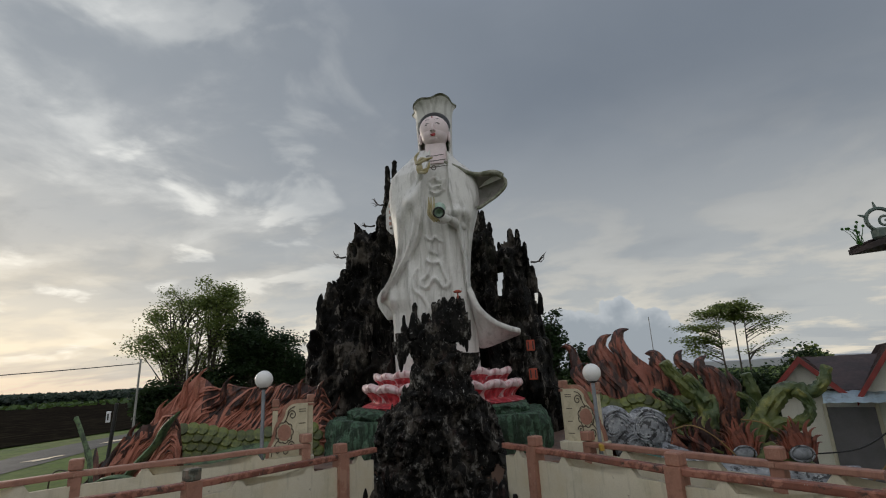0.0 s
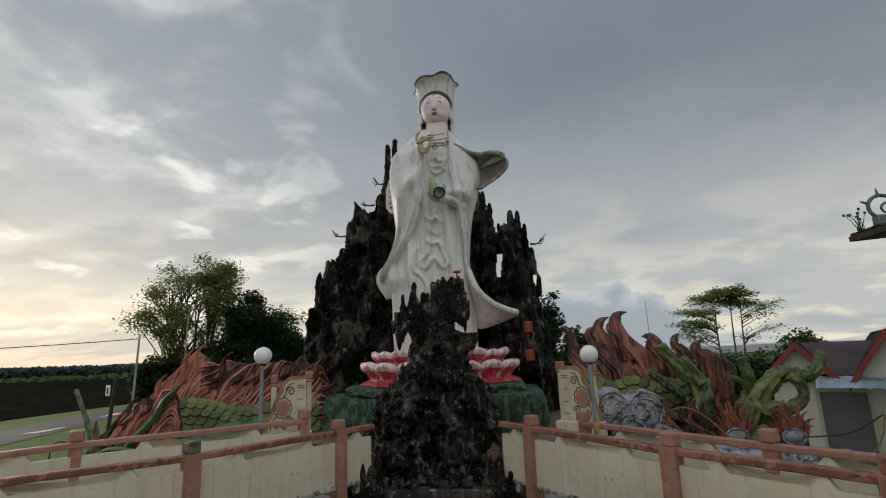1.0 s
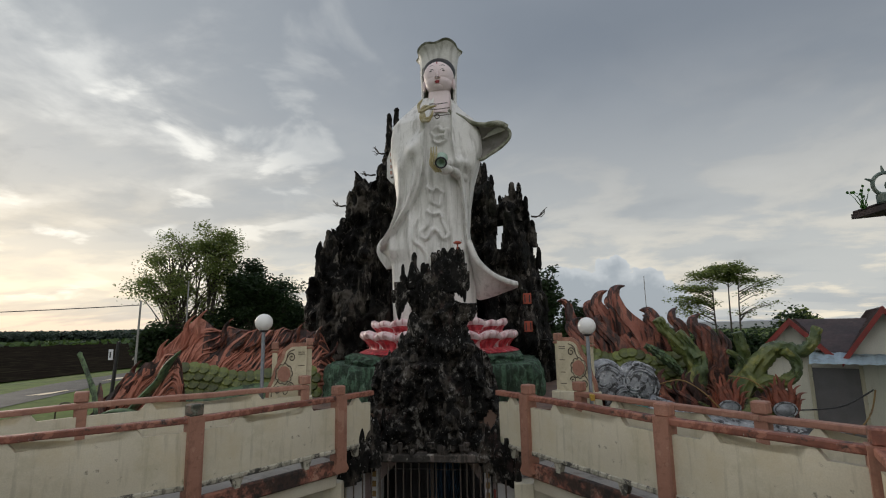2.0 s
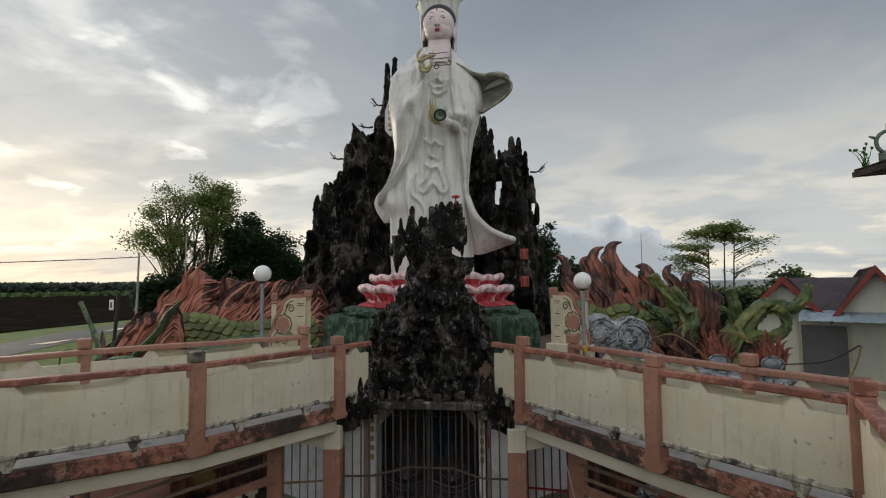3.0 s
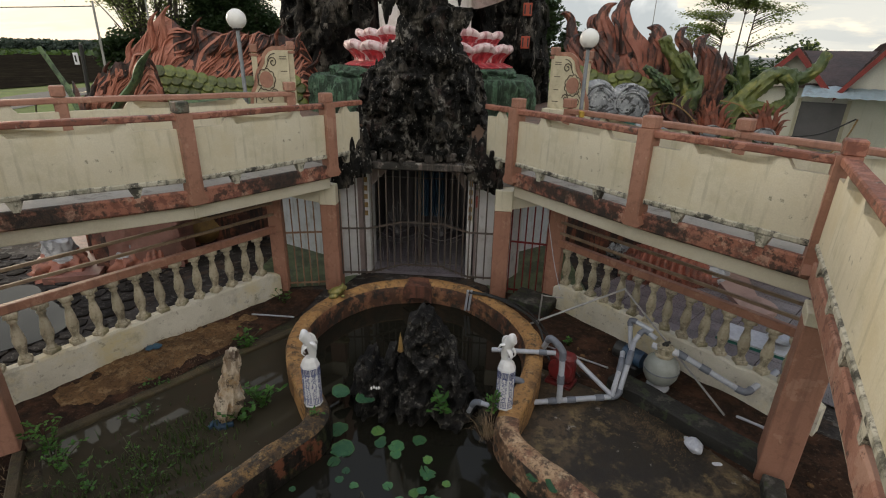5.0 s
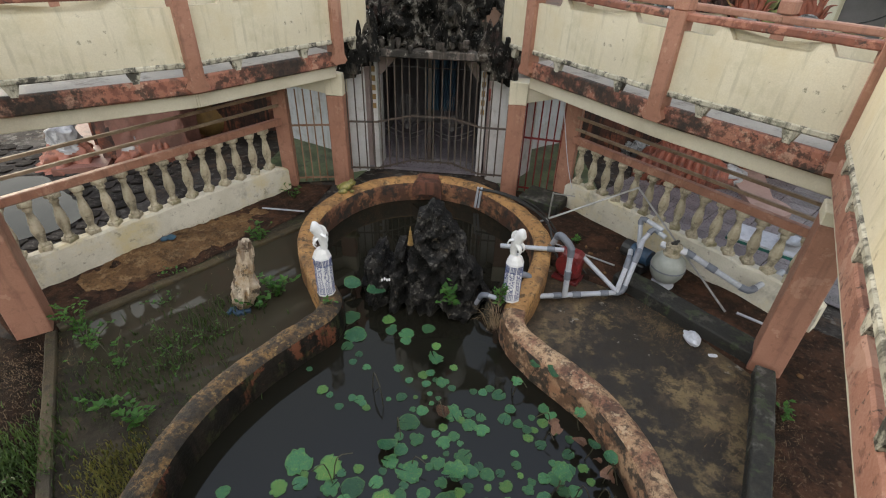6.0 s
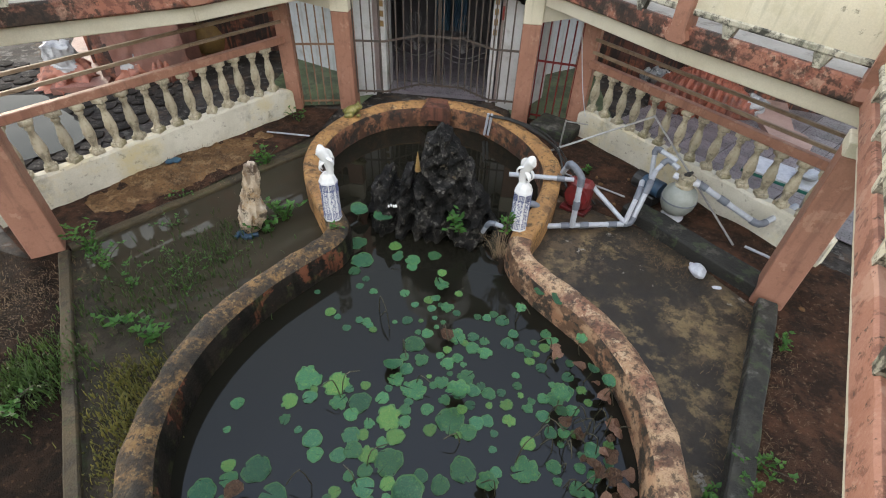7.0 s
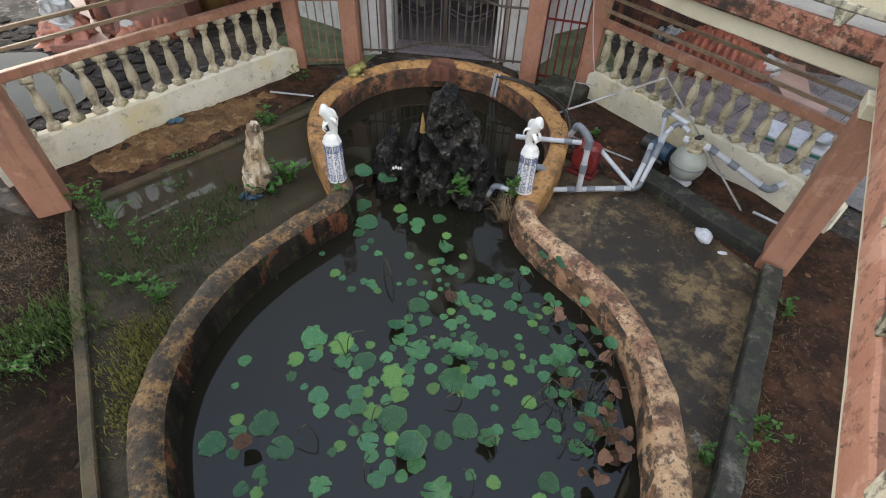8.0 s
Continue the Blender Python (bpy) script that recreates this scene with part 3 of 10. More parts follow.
def finish(name, bm, material, smooth=False):
    me = bpy.data.meshes.new(name)
    bmesh.ops.recalc_face_normals(bm, faces=bm.faces) if len(bm.faces) < 60000 else None
    bm.to_mesh(me)
    bm.free()
    for m in material if isinstance(material, (list, tuple)) else [material]:
        me.materials.append(MATS[m])
    if smooth:
        me.shade_smooth()
        me.set_sharp_from_angle(angle=radians(55))
    return me


def part(name, bm, material, parent, label="", smooth=False):
    """One mesh object under a thing or under a part."""
    ob = new(name, finish(name, bm, material, smooth))
    ob.parent = parent
    return tagged(ob, label)


def solid(name, bm, material, label, category, group="", kind="", smooth=False, at=(0, 0, 0)):
    """A thing that is one mesh."""
    ob = new(name, finish(name, bm, material, smooth))
    ob.location = at
    return tagged(ob, label, category, group, kind)


def thing(name, label, category, group="", kind="", at=(0, 0, 0), turn=0.0):
    ob = new(name)
    ob.empty_display_size = 0.1
    ob.location, ob.rotation_euler = at, (0, 0, turn)
    return tagged(ob, label, category, group, kind)


def add_box(bm, c, s, turn=0.0, bevel=0.0, tilt=None, mi=0):
    m = Matrix.Translation(c) @ Euler((*(tilt or (0, 0)), turn)).to_matrix().to_4x4() @ Matrix.Diagonal((*s, 1))
    g = bmesh.ops.create_cube(bm, size=1.0, matrix=m)
    faces = {f for v in g["verts"] for f in v.link_faces}
    if bevel:
        r = bmesh.ops.bevel(bm, geom=list({e for f in faces for e in f.edges}), offset=bevel, segments=1, affect="EDGES")
        faces = set(r["faces"]) | {f for f in faces if f.is_valid}
    for f in faces:
        if f.is_valid:
            f.material_index = mi
    return g


def add_tube(bm, pts, radii, seg=8, mi=0, flat=1.0, cap=True):
    """A tube swept through points; flat squeezes it across."""
    pts = [Vector(p) for p in pts]
    if isinstance(radii, (int, float)):
        radii = [radii] * len(pts)
    rings, side = [], None
    for i, p in enumerate(pts):
        d = (pts[min(i + 1, len(pts) - 1)] - pts[max(i - 1, 0)]).normalized()
        if side is None:
            side = d.cross(Vector((0, 0, 1)) if abs(d.z) < 0.9 else Vector((0, 1, 0))).normalized()
        side = (side - d * side.dot(d)).normalized()
        up = side.cross(d)
        rings.append([bm.verts.new(p + radii[i] * (math.cos(a) * side + flat * math.sin(a) * up)) for a in [2 * math.pi * k / seg for k in range(seg)]])
    for a, b in zip(rings, rings[1:]):
        for k in range(seg):
            bm.faces.new((a[k], a[(k + 1) % seg], b[(k + 1) % seg], b[k])).material_index = mi
    if cap:
        for r in (rings[0][::-1], rings[-1]):
            bm.faces.new(r).material_index = mi
    return rings


def add_lathe(bm, profile, seg=16, at=(0, 0, 0), mi=0, squash=1.0):
    """A turned shape: rows of radius and height."""
    rings = []
    for r, z in profile:
        rings.append([bm.verts.new((at[0] + r * math.cos(2 * math.pi * k / seg), at[1] + squash * r * math.sin(2 * math.pi * k / seg), at[2] + z)) for k in range(seg)])
    for a, b in zip(rings, rings[1:]):
        for k in range(seg):
            bm.faces.new((a[k], a[(k + 1) % seg], b[(k + 1) % seg], b[k])).material_index = mi
    bm.faces.new(rings[0][::-1]).material_index = mi
    bm.faces.new(rings[-1]).material_index = mi


def add_prism(bm, outline, z0, z1, mi=0):
    """An upright prism over an outline of x, y."""
    lo = [bm.verts.new((x, y, z0)) for x, y in outline]
    hi = [bm.verts.new((x, y, z1)) for x, y in outline]
    n = len(outline)
    for k in range(n):
        bm.faces.new((lo[k], lo[(k + 1) % n], hi[(k + 1) % n], hi[k])).material_index = mi
    bm.faces.new(lo[::-1]).material_index = mi
    bm.faces.new(hi).material_index = mi


def add_plate(bm, outline, y0, y1, mi=0):
    """A plate standing in x, z, from depth y0 to y1."""
    lo = [bm.verts.new((x, y0, z)) for x, z in outline]
    hi = [bm.verts.new((x, y1, z)) for x, z in outline]
    n = len(outline)
    for k in range(n):
        bm.faces.new((lo[k], lo[(k + 1) % n], hi[(k + 1) % n], hi[k])).material_index = mi
    bm.faces.new(lo[::-1]).material_index = mi
    bm.faces.new(hi).material_index = mi


def add_ball(bm, c, r, mi=0, u=12, v=8, turn=(0, 0, 0)):
    r = (r, r, r) if isinstance(r, (int, float)) else r
    m = Matrix.Translation(c) @ Euler(turn).to_matrix().to_4x4() @ Matrix.Diagonal((*r, 1))
    g = bmesh.ops.create_uvsphere(bm, u_segments=u, v_segments=v, radius=1.0, matrix=m)
    for f in {f for w in g["verts"] for f in w.link_faces}:
        f.material_index = mi


def spline(pts, per=6, closed=False):
    """A smooth line through a few points."""
    P = [Vector(p) for p in pts]
    n, out = len(P), []
    for i in range(n if closed else n - 1):
        a, b, c, d = (P[(i + k) % n] if closed else P[min(max(i + k, 0), n - 1)] for k in (-1, 0, 1, 2))
        for j in range(per):
            t = j / per
            out.append(0.5 * (2 * b + (c - a) * t + (2 * a - 5 * b + 4 * c - d) * t * t + (3 * b - a - 3 * c + d) * t ** 3))
    return out if closed else out + [P[-1]]


def fbm(x, y, z, octaves=4):
    return noise.fractal(Vector((x, y, z)), 1.0, 2.0, octaves)


def turn_of(p, q):
    return math.atan2(q[1] - p[1], q[0] - p[0])

# ---- land ----
def build_land():
    bm = bm_new()
    bmesh.ops.create_grid(bm, x_segments=4, y_segments=4, size=3000, matrix=Matrix.Translation((0, 500, -0.06)))
    solid("ground", bm, "ground_grass", "flat grassy land reaching to the horizon", "ground", kind="structure")

    # road along the far side of the sculptures, with wet patches
    mid = spline([(-22, -60), (-27, 0), (-31, 18), (-36, 36), (-40, 50), (-42, 90), (-40, 200)], 8)
    bm = bm_new()
    rows = []
    for i, p in enumerate(mid):
        d = (mid[min(i + 1, len(mid) - 1)] - mid[max(i - 1, 0)]).normalized()
        s = Vector((d.y, -d.x)) * 2.6
        rows.append([bm.verts.new((p.x + k * s.x, p.y + k * s.y, -0.03 + 0.03 * (1 - abs(k)))) for k in (-1, -0.5, 0, 0.5, 1)])
    for a, b in zip(rows, rows[1:]):
        for k in range(4):
            bm.faces.new((a[k], a[k + 1], b[k + 1], b[k]))
    solid("road", bm, "asphalt", "narrow grey country road, damp after rain", "road", kind="structure")
    bm = bm_new()
    for x, y, rx, ry in ((-34.9, 36.5, 0.5, 1.6), (-38.3, 48.0, 0.6, 1.6)):
        ring = []
        for k in range(20):
            a = 2 * math.pi * k / 20
            w = 1 + 0.3 * math.sin(3 * a + x) + 0.15 * math.sin(7 * a)
            ring.append(bm.verts.new((x + rx * w * math.cos(a), y + ry * w * math.sin(a), 0.012)))
        bm.faces.new(ring)
    solid("puddle", bm, "water", "shallow rain puddles lying on the road", "puddle", kind="stuff")

    # dark ploughed field in ridges
    bm = bm_new()
    nx, ny = 70, 60
    grid = []
    for j in range(ny):
        row = []
        for i in range(nx):
            x = -330 + i * 282 / (nx - 1)
            y = -20 + j * 330 / (ny - 1)
            row.append(bm.verts.new((x, y, 0.02 + 0.25 * max(0, fbm(x * 0.11, y * 0.11, 0)))))
        grid.append(row)
    for a, b in zip(grid, grid[1:]):
        for k in range(nx - 1):
            bm.faces.new((a[k], a[k + 1], b[k + 1], b[k]))
    solid("field", bm, "field", "dark ploughed field of bare peat soil", "field", kind="structure")


build_land()


# ---- the round court: lower floor, walkway above ----
Z_SLAB, Z_RAIL = 2.46, 3.50
# corners of the court's inner edge, from the grotto round to the spectator's side
RIGHT = [(1.58, 8.30), (3.09, 6.36), (4.48, 4.90), (1.95, -0.42)]
LEFT = [(-1.62, 8.30), (-2.95, 6.36), (-4.95, 4.72), (-0.95, -0.42)]


def offset_line(pts, w, flip):
    """The same line, moved outwards by w."""
    out = []
    P = [Vector(p) for p in pts]
    for i, p in enumerate(P):
        ns = []
        for a, b in ((i - 1, i), (i, i + 1)):
            if a >= 0 and b < len(P):
                d = (P[b] - P[a]).normalized()
                ns.append(Vector((-d.y, d.x)) if flip else Vector((d.y, -d.x)))
        n = sum(ns, Vector((0, 0)))
        n.normalize()
        k = w / max(0.5, n.dot(ns[0]))
        out.append((p.x + n.x * k, p.y + n.y * k))
    return out


W_RIGHT, W_LEFT = 1.15, 1.0
OUT_R = offset_line(RIGHT, W_RIGHT, True)
OUT_L = offset_line(LEFT, W_LEFT, False)
OUT_R[1], OUT_L[1] = (4.36, 6.75), (-4.97, 6.75)


def build_court_floor():
    # lower ground around and under the walkway
    bm = bm_new()
    n = 80
    grid = []
    for j in range(n):
        row = []
        for i in range(n):
            x, y = -16 + 28 * i / (n - 1), -3 + 18.5 * j / (n - 1)
            row.append(bm.verts.new((x, y, -0.012 + 0.012 * fbm(x * 1.5, y * 1.5, 3))))
        grid.append(row)
    for a, b in zip(grid, grid[1:]):
        for k in range(n - 1):
            bm.faces.new((a[k], a[k + 1], b[k + 1], b[k]))
    solid("floor", bm, "paving", "worn grey paving around the sunken court", "floor", kind="structure")


build_court_floor()


def strip_sheet(name, outline, z, material, label, category, rough=0.02, step=0.14):
    """A slightly uneven sheet inside an outline, cut to it."""
    bm = bm_new()
    vs = [bm.verts.new((x, y, z)) for x, y in outline]
    bm.faces.new(vs)
    x0, x1 = min(p[0] for p in outline), max(p[0] for p in outline)
    y0, y1 = min(p[1] for p in outline), max(p[1] for p in outline)
    for axis, lo, hi in ((0, x0, x1), (1, y0, y1)):
        for k in range(1, int((hi - lo) / step)):
            co = [0, 0, 0]
            no = [0, 0, 0]
            co[axis], no[axis] = lo + k * step, 1
            bmesh.ops.bisect_plane(bm, geom=list(bm.verts) + list(bm.edges) + list(bm.faces), plane_co=co, plane_no=no)
    for v in bm.verts:
        v.co.z += rough * fbm(v.co.x * 2.3, v.co.y * 2.3, 1)
    return solid(name, bm, material, label, category, kind="structure", smooth=True)


def build_slab(points, outer, side):
    """Walkway floor, with its painted edge band and the cream beam below it."""
    for i in range(len(points) - 1):
        p, q, po, qo = points[i], points[i + 1], outer[i], outer[i + 1]
        bm = bm_new()
        add_prism(bm, [p, q, qo, po] if side > 0 else [q, p, po, qo], Z_SLAB - 0.14, Z_SLAB)
        slab = thing("walkway_slab", "raised concrete walkway around the pond court", "walkway", kind="structure")
        part("deck", bm, "deck_pale", slab, "pale worn concrete deck")
        L, a = math.dist(p, q), turn_of(p, q)
        mid = ((p[0] + q[0]) / 2, (p[1] + q[1]) / 2)
        inward = Vector((math.sin(a), -math.cos(a))) * side
        bm = bm_new()
        # edge band, uneven
        nseg = max(4, int(L / 0.15))
        rings = []
        for k in range(nseg + 1):
            t = k / nseg
            x, y = p[0] + (q[0] - p[0]) * t, p[1] + (q[1] - p[1]) * t
            j = 0.012 * fbm(x * 4, y * 4, 2)
            f = 0.05 + j
            prof = ((-0.05, 2.47), (f, 2.485 + j), (f + 0.012, 2.46), (f + 0.01, 2.27 + j), (f - 0.02, 2.245), (-0.06, 2.245))
            rings.append([bm.verts.new((x + inward.x * d, y + inward.y * d, z)) for d, z in prof])
        for r, s in zip(rings, rings[1:]):
            for k in range(6):
                bm.faces.new((r[k], r[(k + 1) % 6], s[(k + 1) % 6], s[k]))
        bm.faces.new(rings[0]), bm.faces.new(rings[-1][::-1])
        part("edge_band", bm, "worn_pink" if i == 2 else "worn_brown", slab, "peeling red-brown painted slab edge")
        bm = bm_new()
        add_box(bm, (mid[0] - inward.x * 0.15, mid[1] - inward.y * 0.15, 2.160), (L + 0.05, 0.24, 0.23), a, 0.01)
        part("beam", bm, "beam_cream", slab, "cream painted beam")


def parapet_bay(p, q, side, bays, inner=True, z=Z_SLAB, top=Z_RAIL, first_post=True, last_post=False, foot=True, cap="brown_paint"):
    """A railing bay from p to q: posts with caps, a brown top rail, and a cream panel that stands on small feet and is notched
    under the rail. side: which way the outer face looks."""
    L, a = math.dist(p, q), turn_of(p, q)
    ob = thing("parapet", "cream concrete parapet panel between red-brown posts" if inner else "outer cream parapet with brown top rail", "parapet",
               "parapet bays", at=(p[0], p[1], z), turn=a)
    h = top - z
    y = -side * 0.03
    # panel with trapezoid notches along the top edge
    pts = [(0.06, 0.17), (L - 0.06, 0.17), (L - 0.06, h - 0.18)]
    step = (L - 0.12) / bays
    for k in range(bays, 0, -1):
        x1, x0 = 0.06 + step * k, 0.06 + step * (k - 1)
        m = (x0 + x1) / 2
        if bays > 1 or True:
            pts += [(m + 0.11, h - 0.18), (m + 0.03, h - 0.072), (m - 0.03, h - 0.072), (m - 0.11, h - 0.18)]
    pts += [(0.06, h - 0.18)]
    bm = bm_new()
    add_plate(bm, pts, y - 0.04, y + 0.04)
    bmesh.ops.triangulate(bm, faces=[f for f in bm.faces if len(f.verts) > 4])
    part("panel", bm, "cream_paint", ob, "cream painted panel with green grime")
    bm = bm_new()
    add_box(bm, (L / 2, y, 0.175), (L - 0.13, 0.115, 0.07), 0, 0.014)
    part("sill", bm, "grimy_cream", ob, "blackened mossy sill moulding")
    for k in range(bays):
        bm = bm_new()
        x = 0.06 + step * (k + 0.5)
        add_plate(bm, [(x - 0.035, 0.005), (x + 0.035, 0.005), (x + 0.085, 0.142), (x - 0.085, 0.142)], y - 0.04, y + 0.04)
        part("foot", bm, "grimy_cream", ob)
    for k in range(bays):
        bm = bm_new()
        x = 0.06 + step * (k + 0.5)
        add_plate(bm, [(x - 0.055, h - 0.078), (x + 0.055, h - 0.078), (x + 0.055, h - 0.062), (x - 0.055, h - 0.062)], y - 0.035, y + 0.035)
        part("rest", bm, "grimy_cream", ob)
    bm = bm_new()
    n = max(4, int(L / 0.25))
    pr = [(0.0 + L * k / n, y + 0.006 * fbm(k * 0.7, p[0], 1), h - 0.03 + 0.008 * fbm(k * 0.5, p[1], 4)) for k in range(n + 1)]
    rings = []
    for x, yy, zz in pr:
        prof = ((-0.062, -0.04), (0.062, -0.04), (0.068, -0.025), (0.068, 0.025), (0.056, 0.04), (-0.056, 0.04), (-0.068, 0.025), (-0.068, -0.025))
        rings.append([bm.verts.new((x, yy + u, zz + w)) for u, w in prof])
    for r, s in zip(rings, rings[1:]):
        for k in range(8):
            bm.faces.new((r[k], r[(k + 1) % 8], s[(k + 1) % 8], s[k]))
    bm.faces.new(rings[0]), bm.faces.new(rings[-1][::-1])
    part("top_rail", bm, "rail_brown" if inner else "brown_paint", ob, "weathered dark red-brown top rail" if inner else "")
    for x, want in ((0, first_post), (L, last_post)):
        if not want:
            continue
        bm = bm_new()
        if foot:
            # the post runs down over the slab's edge and flares at its foot
            w0 = 0.095
            add_plate(bm, [(x - w0 - 0.05, -0.12), (x - w0, -0.02), (x - w0, h + 0.02), (x + w0, h + 0.02), (x + w0, -0.02), (x + w0 + 0.05, -0.12), (x + w0, -0.17), (x - w0, -0.17)],
                      -side * 0.14 if side > 0 else -0.06, 0.06 if side > 0 else 0.14)
        else:
            add_box(bm, (x, 0, h / 2), (0.16, 0.16, h), 0, 0.008)
        part("post", bm, "brown_paint", ob, "red-brown painted post")
        bm = bm_new()
        add_box(bm, (x, -side * 0.02, h + 0.095), (0.18, 0.18, 0.15), 0, 0.016)
        part("cap", bm, cap if x == 0 else "brown_paint", ob, "square cap block" if cap == "brown_paint" or x else "square cap block, mossy and blackened")
    return ob


def build_ring():
    build_slab(RIGHT, OUT_R, 1)
    build_slab(LEFT, OUT_L, -1)
    # the spectator's side
    a, b = LEFT[-1], RIGHT[-1]
    ao, bo = (a[0] - 0.6, a[1] - 1.6), (b[0] + 0.6, b[1] - 1.6)
    build_slab([b, a], [bo, ao], 1)
    s = (1.05, 8.95)
    parapet_bay(RIGHT[0], RIGHT[1], 1, 2)
    parapet_bay(RIGHT[1], RIGHT[2], 1, 2)
    parapet_bay(RIGHT[2], RIGHT[3], 1, 7, cap="rail_brown", last_post=True)
    parapet_bay((1.10, 8.92), RIGHT[0], 1, 1, first_post=False)
    parapet_bay(LEFT[1], LEFT[0], 1, 2, cap="mossy_cap", last_post=True)
    parapet_bay(LEFT[2], LEFT[1], 1, 2, first_post=True)
    parapet_bay(LEFT[3], LEFT[2], 1, 7, first_post=True)
    parapet_bay(LEFT[0], (-1.22, 8.92), 1, 1, first_post=False)
    parapet_bay(RIGHT[3], LEFT[3], 1, 4, first_post=False)
    # outer railing
    for line, rev, zt in ((OUT_R, False, 3.46), (OUT_L, True, 3.62)):
        for i in range(len(line) - 1):
            p, q = (line[i], line[i + 1]) if not rev else (line[i + 1], line[i])
            L = math.dist(p, q)
            n = 1 if i == 0 else max(1, round(L / 2.2))
            for k in range(n):
                u, v = k / n, (k + 1) / n
                pp = (p[0] + (q[0] - p[0]) * u, p[1] + (q[1] - p[1]) * u)
                qq = (p[0] + (q[0] - p[0]) * v, p[1] + (q[1] - p[1]) * v)
                parapet_bay(pp, qq, 1, 2, inner=False, top=zt, foot=False, last_post=(k == n - 1 and (i == len(line) - 2 or rev and i == 0)))


build_ring()


def column(x, y, turn, w, z_brown, z_top, label="square red-brown column with a cream head"):
    ob = thing("column", label, "column", "columns under the walkway", at=(x, y, 0), turn=turn)
    bm = bm_new()
    add_box(bm, (0, 0, z_brown / 2), (w, w, z_brown), 0, 0.012)
    part("shaft", bm, "brown_paint", ob)
    if z_top > z_brown:
        bm = bm_new()
        add_box(bm, (0, 0, (z_brown + z_top) / 2), (w + 0.01, w + 0.01, z_top - z_brown - 0.004), 0, 0.01)
        part("head", bm, "cream_paint", ob, "cream painted head")
    return ob


column(-1.72, 8.52, turn_of(LEFT[1], LEFT[0]) * 0, 0.30, 1.72, 2.1)
column(1.44, 8.62, 0, 0.30, 1.72, 2.1)
column(-2.68, 8.28, 0.25, 0.24, 2.1, 2.1, "square red-brown column at the balustrade's end")
column(2.42, 8.52, -0.25, 0.26, 2.1, 2.1, "square red-brown column at the balustrade's end")
column(4.46, 4.56, turn_of(RIGHT[2], RIGHT[3]), 0.33, 1.95, 2.1)
column(-4.25, 3.95, turn_of(LEFT[2], LEFT[3]), 0.36, 2.1, 2.1)
for x, y in (OUT_R[0],):
    column(x, y, 0.6, 0.26, 2.1, 2.1, "square red-brown column under the walkway's outer edge")


def balustrade(p, q, first, step, n, rail, bars, label):
    """Low wall, turned balusters, a brown rail and two thin bars."""
    L, a = math.dist(p, q), turn_of(p, q)
    ob = thing("balustrade", label, "balustrade", at=(p[0], p[1], 0), turn=a)
    bm = bm_new()
    rows = []
    m = int(L / 0.12)
    for k in range(m + 1):
        x = L * k / m
        j = lambda s: 0.012 * fbm(x * 3, s, p[0])
        end = min(1.0, 0.80 + 0.4 * min(k, m - k) / 3)
        prof = ((-0.10, 0.0), (0.10 + j(1), 0.0), (0.095 + j(2), 0.2), (0.085 + j(3), 0.465 * end), (0.06, 0.50 * end), (-0.06, 0.50 * end), (-0.09, 0.465 * end))
        rows.append([bm.verts.new((x, -u, w + (j(5) if w > 0.3 else 0))) for u, w in prof])
    for r, s in zip(rows, rows[1:]):
        for k in range(7):
            bm.faces.new((r[k], r[(k + 1) % 7], s[(k + 1) % 7], s[k]))
    bm.faces.new(rows[0]), bm.faces.new(rows[-1][::-1])
    part("low_wall", bm, "low_wall", ob, "rough whitewashed low wall with grey patches")
    bm = bm_new()
    add_box(bm, (0, 0, 0.022), (0.15, 0.15, 0.045), 0, 0.008)
    add_box(bm, (0, 0, 0.462), (0.145, 0.145, 0.045), 0, 0.008)
    add_lathe(bm, [(0.062, 0.04), (0.065, 0.06), (0.045, 0.075), (0.046, 0.10), (0.068, 0.17), (0.075, 0.205), (0.070, 0.235), (0.060, 0.25), (0.066, 0.265), (0.052, 0.31),
                   (0.040, 0.355), (0.037, 0.385), (0.055, 0.40), (0.055, 0.415), (0.044, 0.425), (0.058, 0.445)], 12)
    me = finish("baluster", bm, "baluster", True)
    for k in range(n):
        b = new("baluster", me)
        b.parent, b.location = ob, (first + step * k, 0, 0.497)
        b.scale = (1, 1, (rail - 0.06 - 0.497) / 0.485)
        b.rotation_euler = (RNG.uniform(-0.02, 0.02), RNG.uniform(-0.02, 0.02), RNG.uniform(0, 3))
    bm = bm_new()
    add_box(bm, (L / 2, 0, rail), (L + 0.1, 0.10, 0.12), 0, 0.012)
    part("rail", bm, "brown_paint", ob, "red-brown painted rail")
    for z in bars:
        bm = bm_new()
        add_box(bm, (L / 2, 0, z), (L + 0.1, 0.045, 0.045), 0, 0.005)
        part("bar", bm, "bar_tan", ob, "thin weathered tan bar")
    return ob


balustrade((-5.12, 4.20), (-2.70, 8.13), 0.23, 0.29, 15, 1.28, (1.56, 1.77), "whitewashed balustrade with turned balusters and brown rail")
balustrade((2.50, 8.36), (5.35, 5.30), 0.18, 0.272, 15, 1.22, (1.40, 1.60), "weathered cream balustrade with turned balusters and brown rail")

